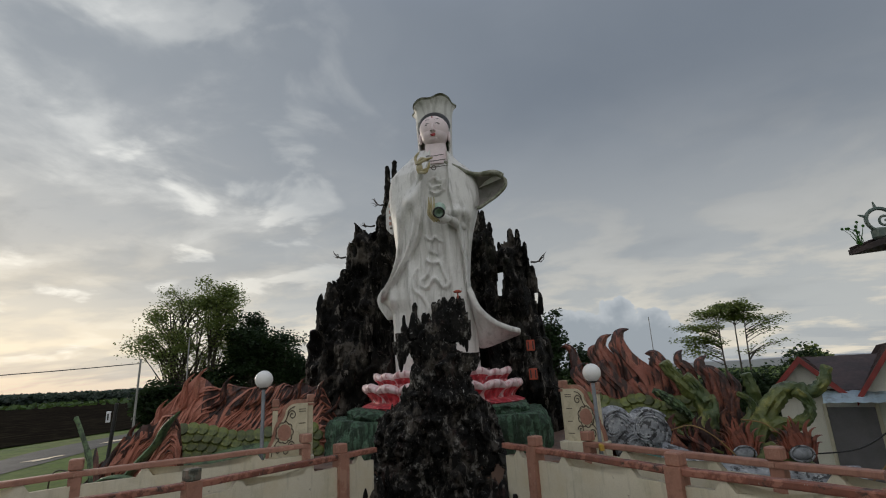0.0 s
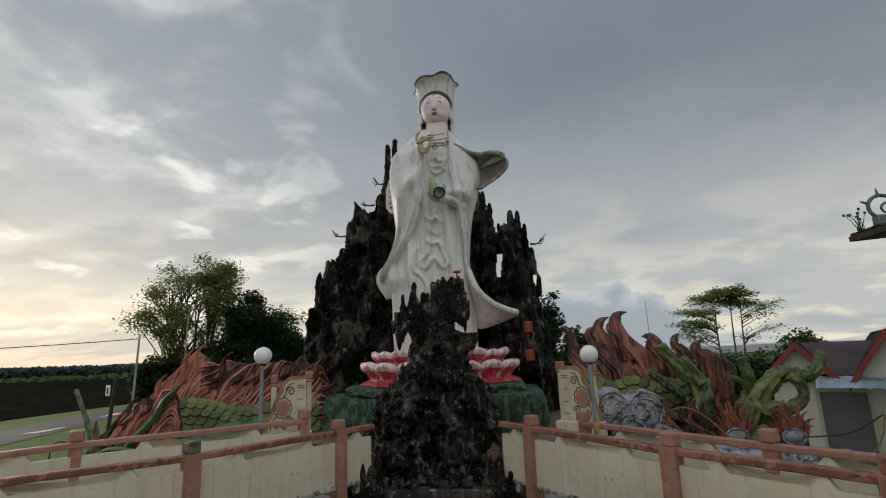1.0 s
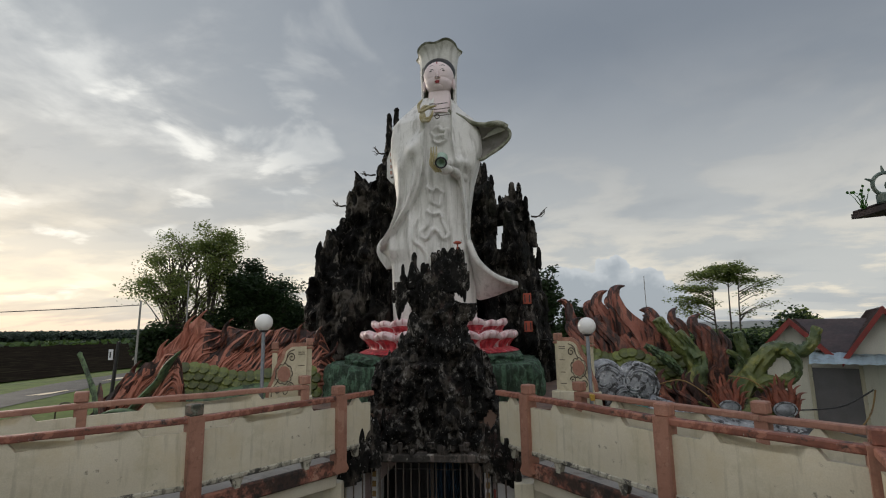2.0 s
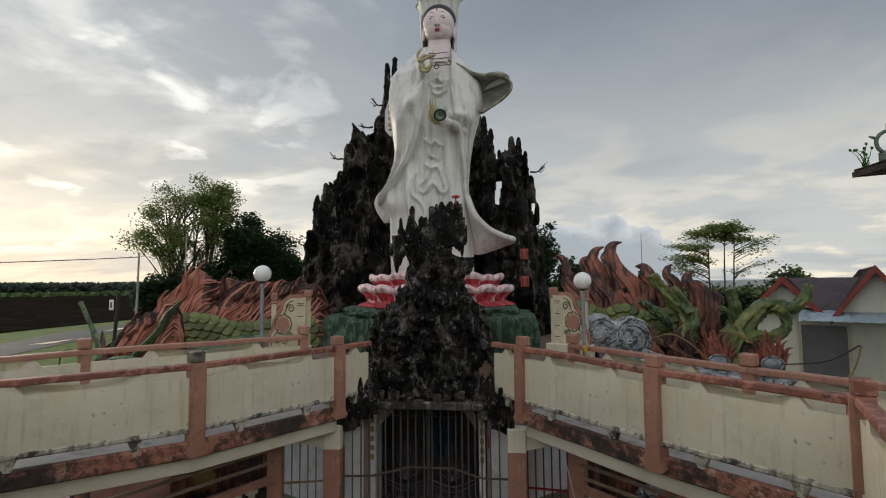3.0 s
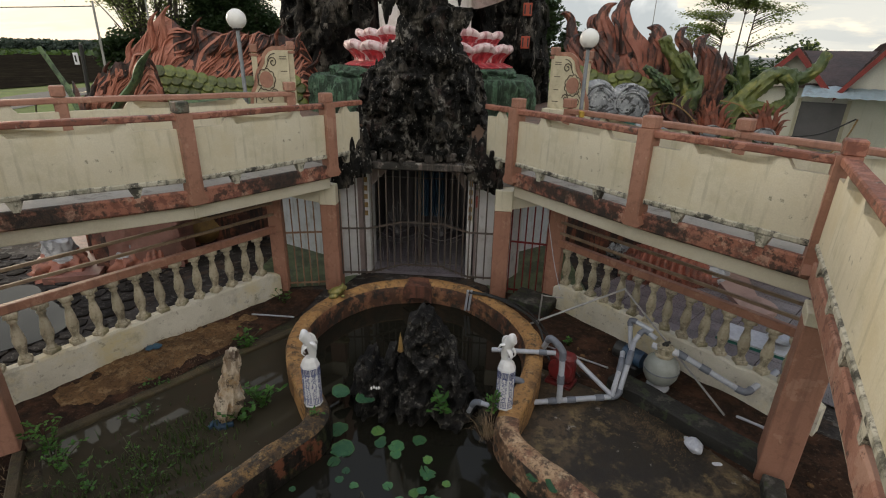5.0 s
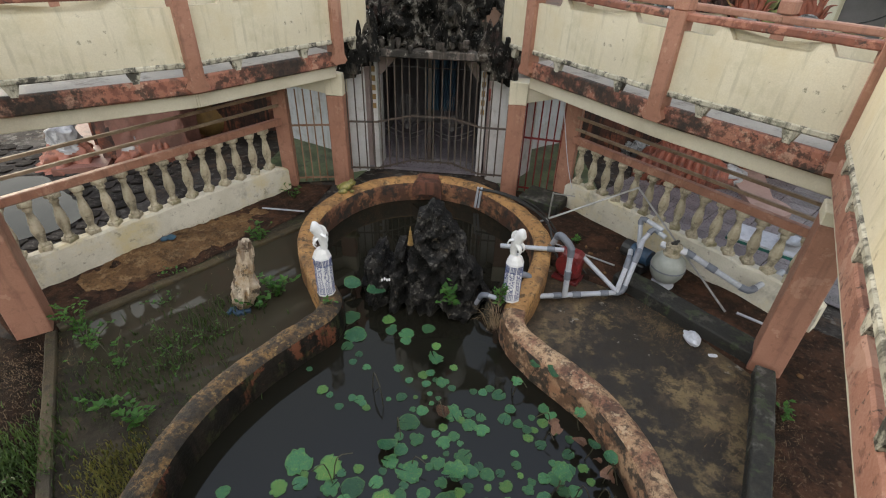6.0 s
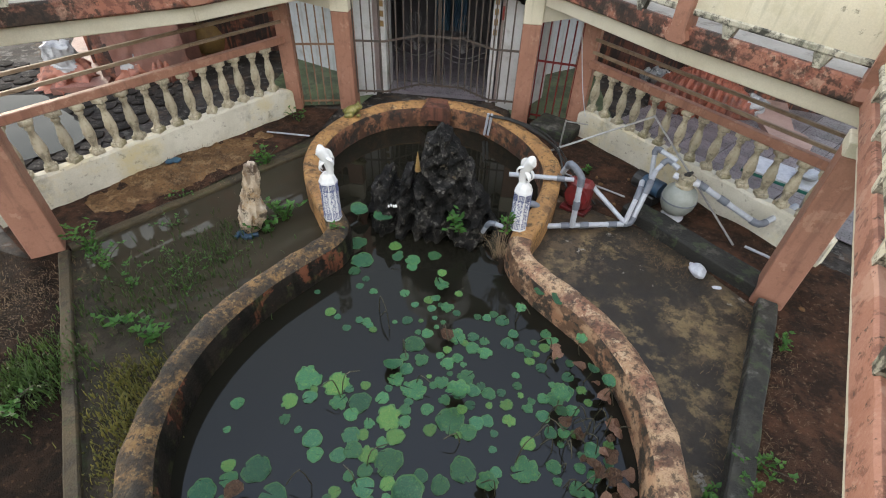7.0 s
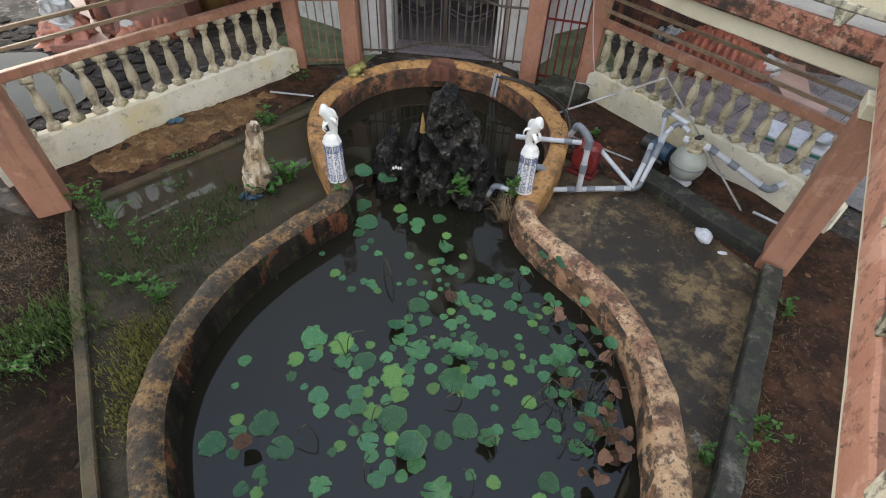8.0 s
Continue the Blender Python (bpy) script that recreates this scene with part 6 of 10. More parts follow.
    for table in (hood, crown):
        shell = []
        for z, rx, ry, gap in table:
            row = []
            for th in (0.0, 0.05):
                for k in range(steps + 1):
                    a = -math.pi / 2 + gap + (2 * math.pi - 2 * gap) * k / steps
                    rise = max(0.0, (z - 11.78) / 0.45)
                    lob = 1 + 0.07 * rise * math.sin(5 * a + 0.4) + 0.03 * rise * math.sin(9 * a)
                    zz = z + rise * (0.12 * math.cos(a + 0.85) + 0.025 * math.sin(5 * a))
                    row.append(bm.verts.new((hx - 0.03 + (rx - th) * lob * math.cos(a), hy + 0.22 + (ry - th) * lob * math.sin(a), zz)))
            shell.append(row)
        for q, (a, b) in enumerate(zip(shell, shell[1:])):
            for base in (0, w):
                for k in range(steps):
                    f = (a[base + k], a[base + k + 1], b[base + k + 1], b[base + k])
                    # underside of the flare and inside painted dark, as shade
                    bm.faces.new(f if base == 0 else f[::-1]).material_index = 5 if table is crown and (q >= 4 or base) else 0
            bm.faces.new((a[0], b[0], b[w], a[w]))
            bm.faces.new((a[w - 1], a[2 * w - 1], b[2 * w - 1], b[w - 1]))
        top = shell[-1]
        for k in range(steps):
            bm.faces.new((top[k], top[k + 1], top[w + k + 1], top[w + k])).material_index = 5
    bm.faces.new([bm.verts.new((hx - 0.02 + 0.5 * math.cos(0.3 * k), hy + 0.22 + 0.42 * math.sin(0.3 * k), 12.0)) for k in range(21)])
    # raised hand beside the neck on a slim forearm
    add_tube(bm, spline([(-0.78, 12.35, 8.95), (-0.74, 12.15, 9.30), (-0.68, 11.98, 9.62), (-0.64, 11.86, 9.84)], 5), [0.13] * 6 + [0.10] * 5 + [0.075] * 5, 10)
    add_ball(bm, (-0.64, 11.80, 9.95), (0.09, 0.06, 0.16), 4, 10, 8)
    for pts in (((-0.66, 10.05), (-0.50, 10.14), (-0.26, 10.20)), ((-0.68, 10.06), (-0.58, 10.20), (-0.42, 10.17)), ((-0.70, 10.05), (-0.73, 10.24), (-0.62, 10.40)), ((-0.58, 9.86), (-0.42, 9.90), (-0.36, 10.08)), ((-0.62, 9.82), (-0.48, 9.80), (-0.40, 9.92))):
        add_tube(bm, spline([(x, 11.74, z) for x, z in pts], 4), [0.040] * 6 + [0.032, 0.024, 0.012], 7, 4)
    # lower hand with a small tilted vase
    add_tube(bm, spline([(0.34, 12.40, 8.40), (0.22, 12.05, 8.44), (0.06, 11.74, 8.50)], 5), [0.16] * 4 + [0.12] * 4 + [0.09] * 3, 10)
    add_ball(bm, (-0.08, 11.68, 8.47), (0.20, 0.12, 0.13), 0, 12, 8)
    for dx in (-0.40, -0.34, -0.27):
        add_tube(bm, spline([(dx + 0.12, 11.62, 8.40), (dx - 0.02, 11.54, 8.58), (dx, 11.52, 8.78), (dx + 0.01, 11.50, 9.02)], 4), [0.032] * 9 + [0.026, 0.022, 0.018, 0.010], 7, 4)
    vase = bm_new()
    add_lathe(vase, [(0.06, 0.36), (0.14, 0.30), (0.185, 0.18), (0.15, 0.03), (0.10, -0.08), (0.135, -0.18), (0.165, -0.21), (0.10, -0.20), (0.07, -0.10)], 18)
    m = Matrix.Translation((-0.14, 11.52, 8.66)) @ Euler((radians(-52), 0, radians(4))).to_matrix().to_4x4() @ Matrix.Scale(0.85, 4)
    for v in vase.verts:
        v.co = m @ v.co
    tmp = bpy.data.meshes.new("tmp")
    vase.to_mesh(tmp)
    vase.free()
    k0 = len(bm.faces)
    bm.from_mesh(tmp)
    bpy.data.meshes.remove(tmp)
    bm.faces.ensure_lookup_table()
    for f in bm.faces[k0:]:
        f.material_index = 7
    add_tube(bm, [(-0.14 + 0.132 * math.cos(a), 11.375 + 0.081 * math.sin(a), 8.55 - 0.104 * math.sin(a)) for a in [math.pi * k / 10 for k in range(21)]], 0.022, 6, 2)
    # band of writing on the sleeve, as plain bars
    for k in range(4):
        add_box(bm, (-1.62, 12.492, 9.24 - 0.17 * k), (0.06, 0.012, 0.09), 0, 0, None, 8)
    add_box(bm, (-1.60, 12.492, 8.60), (0.07, 0.012, 0.05), 0, 0, None, 6)
    ob = solid("statue", bm, ["statue_white", "statue_face", "statue_hair", "statue_lips", "statue_gold", "rim_stain_shade", "gate_metal", "celadon", "text_faded", "sleeve_inner"],
               "towering white robed statue holding a green vase", "statue", smooth=True)


def petal_mesh(name, h, w, lean):
    """A thick shell-shaped petal: a flared pale foot, a hollow red waist with ribs, and a puffed pale rim that rolls outwards."""
    bm = bm_new()
    nu = 12
    # out from the pedestal, height, width, fullness of the arch, colour
    prof = [(0.05, 0.0, 0.66, 0, 1), (0.09, 0.02, 0.70, 0, 1), (0.06, 0.07, 0.68, 0, 1), (-0.01, 0.14, 0.66, 0, 0), (-0.02, 0.26, 0.72, 0.1, 0), (0.02, 0.40, 0.84, 0.3, 0), (0.10, 0.54, 0.95, 0.55, 0), (0.20, 0.64, 1.02, 0.75, 1),
            (0.27, 0.74, 1.05, 0.9, 1), (0.30, 0.86, 1.04, 1.0, 1), (0.26, 0.96, 1.0, 1.0, 1), (0.16, 1.0, 0.94, 1.0, 1), (0.06, 0.95, 0.86, 1.0, 1), (-0.10, 0.75, 0.8, 0.8, 0), (-0.16, 0.0, 0.66, 0, 0)]
    rows = []
    for out, z, wid, arch, _ in prof:
        row = []
        for i in range(nu + 1):
            u = -1 + 2 * i / nu
            drop = 1 - arch * (1 - math.sqrt(max(0.0, 1 - 0.86 * u * u))) * 0.42
            rib = 0.025 * math.cos(u * 9.4) * (0.3 < z < 0.8)
            curl = 0.13 * u * u * (0.3 + z)
            row.append(bm.verts.new((w * wid * u, -out * lean - rib + curl * w * 2.2, h * z * drop)))
        rows.append(row)
    for j in range(len(rows) - 1):
        for i in range(nu):
            bm.faces.new((rows[j][i], rows[j][i + 1], rows[j + 1][i + 1], rows[j + 1][i])).material_index = prof[j][4] if i not in (0, nu - 1) else 1
    for i in (0, nu):
        bm.faces.new([r[i] for r in (rows if i else rows[::-1])]).material_index = 1
    return finish(name, bm, ["lotus_pink", "lotus_tip"], True)


def build_lotus():
    ob = thing("lotus_pedestal", "pink and red lotus petal pedestal under the statue", "pedestal", at=(-0.43, 12.75, 4.02))
    bm = bm_new()
    add_lathe(bm, [(1.95, -0.06), (2.03, 0.0), (1.92, 0.05), (1.7, 0.12), (1.62, 0.5), (1.4, 0.55)], 32)
    part("core", bm, "lotus_pink", ob)
    outer, inner = petal_mesh("petal", 0.54, 0.36, 0.72), petal_mesh("petal", 0.44, 0.34, 0.5)
    for me, n, r, ph, z in ((outer, 18, 1.80, 0.1, -0.02), (inner, 18, 1.60, 0.275, 0.33)):
        for k in range(n):
            a = 2 * math.pi * k / n + ph
            p = new("petal", me)
            p.parent, p.location = ob, (r * math.sin(a), -r * math.cos(a), z)
            p.rotation_euler = (0, 0, a)
            s = RNG.uniform(0.94, 1.08)
            p.scale = (s, s, s)
    # green rock-like base below
    base = thing("rockwork_plinth", "green painted rockwork base under the lotus", "base", at=(-0.48, 12.75, 3.08))
    for zs, hw, hd, z0, z1, name in ((0, 2.45, 2.3, 0.0, 0.74, "lower_tier"), (1, 2.02, 2.02, 0.74, 0.92, "upper_tier")):
        bm = bm_new()
        seg, rows = 220, 12
        rings = []
        for j in range(rows + 1):
            t = j / rows
            ring = []
            for k in range(seg):
                a = 2 * math.pi * k / seg
                c, s = math.cos(a), math.sin(a)
                sq = (abs(c) ** 5 + abs(s) ** 5) ** -0.2
                d = 1 - 0.05 * t ** 4 + 0.030 * abs(math.sin(46 * a + 5 * fbm(a * 5, 0, t * 0.6))) + 0.05 * fbm(c * 7, s * 7, t * 1.2) + 0.03 * fbm(c * 20, s * 20, t * 2)
                ring.append(bm.verts.new((hw * sq * c * d, hd * sq * s * d, z0 + (z1 - z0) * t + (0.05 * fbm(c * 5, s * 5, 1) if j else 0))))
            rings.append(ring)
        for a, b in zip(rings, rings[1:]):
            for k in range(seg):
                bm.faces.new((a[k], a[(k + 1) % seg], b[(k + 1) % seg], b[k]))
        bm.faces.new(rings[-1])
        part(name, bm, "green_paint", base, "", True)


build_terrace()
build_statue()
build_lotus()

# ---- painted concrete sculptures beyond the railing ----
def add_flame(bm, base, h, w, lean, hook, seed, mi=0, seg=12, depth=0.55):
    """A tongue of fire: broad at its root, swaying in an S, grooved along its length, hooked over at its tip."""
    n = 20
    pts, rad = [], []
    ang = math.pi / 2 - math.atan(lean)
    p = Vector(base)
    sway = -1 if hook > 0 else 1
    for i in range(n + 1):
        t = i / n
        pts.append(tuple(p))
        rad.append(w * (1.0 - 0.50 * min(1, t / 0.62) + 0.10 * math.sin(math.pi * min(1, t / 0.8))) * (1 - max(0, t - 0.62) / 0.38) ** 0.7 + 0.008)
        a = ang - 0.55 * sway * math.sin(math.pi * min(1, t / 0.7)) - hook * 9.5 * max(0, t - 0.60) ** 1.1
        p = p + Vector((math.cos(a), 0.05 * math.sin(3 * t + seed), math.sin(a))) * h * 1.10 / n
    rings = add_tube(bm, pts, rad, seg, mi, depth)
    for i, r in enumerate(rings):
        for k, v in enumerate(r):
            if (k + int(seed * 3) + (i > 9)) % 3 == 0:
                v.co += (Vector(pts[i]) - v.co) * 0.38


def add_scale(bm, c, r, nrm, mi=0):
    """A rounded, bulging scale that overlaps the one below."""
    n = Vector(nrm).normalized()
    side = n.cross(Vector((0, 0, 1))).normalized()
    up = side.cross(n)
    c = Vector(c)
    top = bm.verts.new(c + n * r * 0.36 - up * 0.35 * r)
    seg = 10
    mid = [bm.verts.new(c + n * r * (0.26 - 0.16 * math.sin(2 * math.pi * k / seg)) + r * 0.80 * (math.cos(2 * math.pi * k / seg) * side + math.sin(2 * math.pi * k / seg) * up)) for k in range(seg)]
    rim = [bm.verts.new(c + r * (math.cos(2 * math.pi * k / seg) * side + math.sin(2 * math.pi * k / seg) * up) + n * r * (-0.05 - 0.2 * math.sin(2 * math.pi * k / seg))) for k in range(seg)]
    for k in range(seg):
        j = (k + 1) % seg
        bm.faces.new((top, mid[k], mid[j])).material_index = mi
        bm.faces.new((mid[k], rim[k], rim[j], mid[j])).material_index = mi


def scale_piece(parent, me, at, s):
    o = new("scale", me)
    o.parent, o.location, o.scale = parent, at, (s, s, s)


class Bank:
    """A bank of fire along the line a-b: its skin is combed into locks that sweep up along the line."""

    def __init__(self, a, b, tops, thick, slant, seed, amp=0.15, warp=0.35):
        self.warp = warp
        self.a, self.b, self.tops, self.thick, self.slant, self.seed, self.amp = Vector(a), Vector(b), tops, thick, slant, seed, amp
        self.d = self.b - self.a
        self.nrm = Vector((self.d.y, -self.d.x)).normalized()

    def comb(self, u, z):
        s = u * self.d.length
        f = s - self.slant * z + self.warp * fbm(s * 0.9, z * 0.9, self.seed)
        return noise.ridged_multi_fractal(Vector((f * 1.25, z * 0.22, self.seed)), 1.0, 2.1, 3, 1.0, 2.0)

    def point(self, u, t, side=1, lift=0.0):
        z = interp(u, self.tops) * t
        r = self.comb(u, z)
        out = self.thick * (1 - t ** 2.6) + 0.05 + self.amp * (r - 0.9) * (0.35 + 0.65 * t) + lift
        q = self.a + self.d * (u + 0.03 * t * t) + self.nrm * side * out
        return Vector((q.x, q.y, z))

    def skin(self, bm, dark, nx=200, nz=40, sides=(1, -1)):
        for side in sides:
            g = [[bm.verts.new(self.point(i / nx, j / nz, side)) for i in range(nx + 1)] for j in range(nz + 1)]
            for j in range(nz):
                for i in range(nx):
                    u, t = i / nx, j / nz
                    bm.faces.new((g[j][i], g[j][i + 1], g[j + 1][i + 1], g[j + 1][i])).material_index = dark(u, t)

    def lock(self, bm, u, t0, length, r, mi, k):
        L = self.d.length
        line = []
        for i in range(13):
            q = i / 12
            t = min(0.995, t0 + length * q)
            du = self.slant * (interp(u, self.tops) * length * q) / L * 0.9
            line.append(self.point(min(1, u + du + 0.010 * math.sin(5 * q + k)), t, 1, 0.005 + 0.02 * math.sin(math.pi * q)))
        rr = [r * (0.2 + math.sin(math.pi * min(1, 0.18 + 0.82 * i / 12))) for i in range(13)]
        add_tube(bm, line, rr, 7, mi, 0.6)


def build_left_sculpture():
    rng = random.Random(8)
    ob = thing("fire_sculpture", "painted concrete sculpture of red flames over a green scaled body", "sculpture", at=(0, 0, 0))
    tops = [(0.0, 2.9), (0.05, 3.25), (0.09, 3.3), (0.15, 3.75), (0.18, 3.8), (0.24, 4.25), (0.28, 4.45), (0.33, 4.75), (0.37, 4.98), (0.41, 4.85), (0.44, 4.70), (0.47, 4.62), (0.50, 4.75), (0.55, 4.66), (0.60, 4.62), (0.645, 4.72), (0.70, 4.60),
            (0.74, 4.70), (0.78, 4.6), (0.82, 4.7), (0.87, 4.55), (0.91, 4.6), (0.95, 4.2), (1.0, 3.6)]
    bank = Bank((-7.9, 10.1), (-3.3, 12.7), tops, 1.0, 0.85, 3.0, 0.12)

    # low face darkened for the dim background; deep grooves darkened as shade
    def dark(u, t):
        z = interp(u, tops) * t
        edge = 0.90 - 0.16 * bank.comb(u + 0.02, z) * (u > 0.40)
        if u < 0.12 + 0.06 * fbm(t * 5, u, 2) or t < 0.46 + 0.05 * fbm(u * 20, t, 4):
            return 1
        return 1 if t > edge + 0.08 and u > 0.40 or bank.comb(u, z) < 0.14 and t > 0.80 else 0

    bm = bm_new()
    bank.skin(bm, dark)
    part("fire", bm, ["flame_red", "flame_dark"], ob, "salmon red combed flames with dark streaks, low face and grooves darkened as shade", True)
    for k in range(130):
        u, t0 = rng.uniform(0.02, 0.94), rng.uniform(0.60, 0.88)
        bm = bm_new()
        bank.lock(bm, u, t0, rng.uniform(0.10, 0.26), rng.uniform(0.016, 0.042), 0, k)
        scorched = rng.random() < (0.5 if t0 > 0.82 and u > 0.42 else 0.5 if u < 0.16 else 0.06)
        part("flame_lock", bm, "flame_dark" if scorched else "flame_red", ob, "", True)
    for u, h in ((0.02, 0.5), (0.06, 0.6), (0.11, 0.6), (0.15, 0.7), (0.20, 0.6), (0.25, 0.65), (0.30, 0.6), (0.345, 0.7), (0.39, 0.75), (0.45, 0.55), (0.50, 0.7), (0.545, 0.5), (0.60, 0.55), (0.645, 0.6), (0.69, 0.5), (0.73, 0.6), (0.77, 0.5), (0.82, 0.65), (0.86, 0.55), (0.91, 0.65), (0.94, 0.6)):
        bm = bm_new()
        p = bank.point(u, 0.90)
        add_flame(bm, tuple(p - Vector((0.12, 0, 0.10))), h * 1.1, 0.12, 0.55, 0.18 if h > 0.6 else -0.1, 9 * u)
        part("flame_tip", bm, "flame_dark" if u > 0.42 or u < 0.2 else "flame_red", ob, "dark scorched flame tip" if u > 0.42 or u < 0.2 else "", True)
    front = Bank((-6.85, 9.0), (-5.25, 9.45), [(0, 3.0), (0.14, 3.4), (0.24, 3.5), (0.38, 3.85), (0.46, 3.82), (0.58, 4.05), (0.68, 4.0), (0.80, 4.2), (0.90, 4.2), (0.96, 4.0), (1.0, 3.6)], 0.40, 0.9, 6.0, 0.12, 0.5)
    bm = bm_new()
    front.skin(bm, lambda u, t: 1 if u < 0.16 + 0.08 * fbm(t * 6, u, 1) or t > 0.94 + 0.05 * fbm(u * 24, t, 3) else 2 if t < 0.62 else 0, 110, 36)
    part("front_fire", bm, ["flame_red", "flame_dark", "pink_paving"], ob, "combed red flames with scorched crest", True)
    for k in range(46):
        u, t0 = rng.uniform(0.02, 0.86), rng.uniform(0.72, 0.90)
        bm = bm_new()
        front.lock(bm, u, t0, rng.uniform(0.10, 0.20), rng.uniform(0.018, 0.040), 0, k)
        part("flame_lock", bm, "flame_dark" if k % 3 == 0 or u < 0.2 else "flame_red", ob, "", True)
    for k in range(13):
        u = 0.04 + 0.07 * k
        bm = bm_new()
        add_flame(bm, tuple(front.point(u, 0.93) - Vector((0.06, 0, 0.06))), rng.uniform(0.22, 0.38), 0.06, 0.8, rng.uniform(-0.1, 0.15), k)
        part("flame_tip", bm, "flame_dark", ob, "dark scorched flame tip", True)
    a, d, nrm = bank.a, bank.d, bank.nrm
    bm = bm_new()
    add_scale(bm, (0, 0, 0), 0.142, (0.45, -0.85, 0.35))
    me = finish("scale", bm, "scale_green", True)
    for r in range(8):
        for k in range(17):
            u = 0.30 + 0.036 * k + 0.018 * (r % 2)
            p = a + d * u + nrm * (1.14 + 0.05 * r)
            scale_piece(ob, me, (p.x, p.y, 3.80 - 0.16 * r + 0.09 * math.sin(k * 0.55) - 0.012 * k), RNG.uniform(0.92, 1.08))
    bm = bm_new()
    add_tube(bm, spline([(-6.6, 9.6, 2.6), (-4.9, 10.5, 2.9), (-3.4, 11.4, 3.0)], 8), 0.52, 14)
    part("body", bm, "fin_green", ob, "dark green body", True)
    for pts, rad, m_ in (([(-6.0, 8.75, 2.95), (-5.55, 8.78, 3.42), (-5.25, 8.8, 3.75), (-5.10, 8.8, 4.02), (-4.85, 8.8, 4.28)], [0.07, 0.10, 0.12, 0.13, 0.14, 0.15, 0.15, 0.14, 0.13, 0.12, 0.12, 0.12, 0.13, 0.13, 0.12, 0.11, 0.10, 0.08, 0.06, 0.04, 0.015], "fin_green"),
                         ([(-6.2, 8.5, 2.9), (-6.35, 8.55, 3.5), (-6.66, 8.6, 4.05), (-6.79, 8.6, 4.28)], [0.07, 0.055] * 4 + [0.05] * 6 + [0.06, 0.02], "fin_green"),
                         ([(-6.1, 8.5, 2.95), (-6.22, 8.55, 3.4), (-6.3, 8.6, 3.72)], [0.06] * 8 + [0.04, 0.03, 0.01], "flame_dark"),
                         ([(-6.4, 8.4, 2.95), (-6.0, 8.45, 3.2), (-5.6, 8.5, 3.22), (-5.2, 8.6, 3.05)], [0.09] * 8 + [0.10] * 6 + [0.06, 0.03], "fin_green")):
        bm = bm_new()
        rr = add_tube(bm, spline(pts, 5), rad, 10, 0, 0.4)
        for ring in rr:
            for k in (2, 7):
                ring[k].co = ring[k].co.lerp((ring[0].co + ring[5].co) / 2, 0.5)
        part("fin", bm, m_, ob, "pointed dark green fin" if m_ == "fin_green" else "", True)
    bm = bm_new()
    add_ball(bm, (-5.0, 9.7, 2.9), (0.7, 0.3, 0.30), 0, 16, 8)
    add_ball(bm, (-4.2, 10.2, 2.95), (0.5, 0.3, 0.28), 0, 16, 8)
    part("belly", bm, "teal_paint", ob, "teal painted belly", True)
    for pts in ([(-6.95, 8.4, 2.6), (-6.9, 8.35, 3.3), (-6.6, 8.4, 3.35), (-6.25, 8.5, 2.95)], [(-6.4, 9.0, 3.1), (-5.9, 9.1, 3.35), (-5.3, 9.6, 3.0)]):
        bm = bm_new()
        add_tube(bm, spline(pts, 6), 0.013, 6)
        part("whisker", bm, "stem_dark", ob, "long thin bent wire whisker")


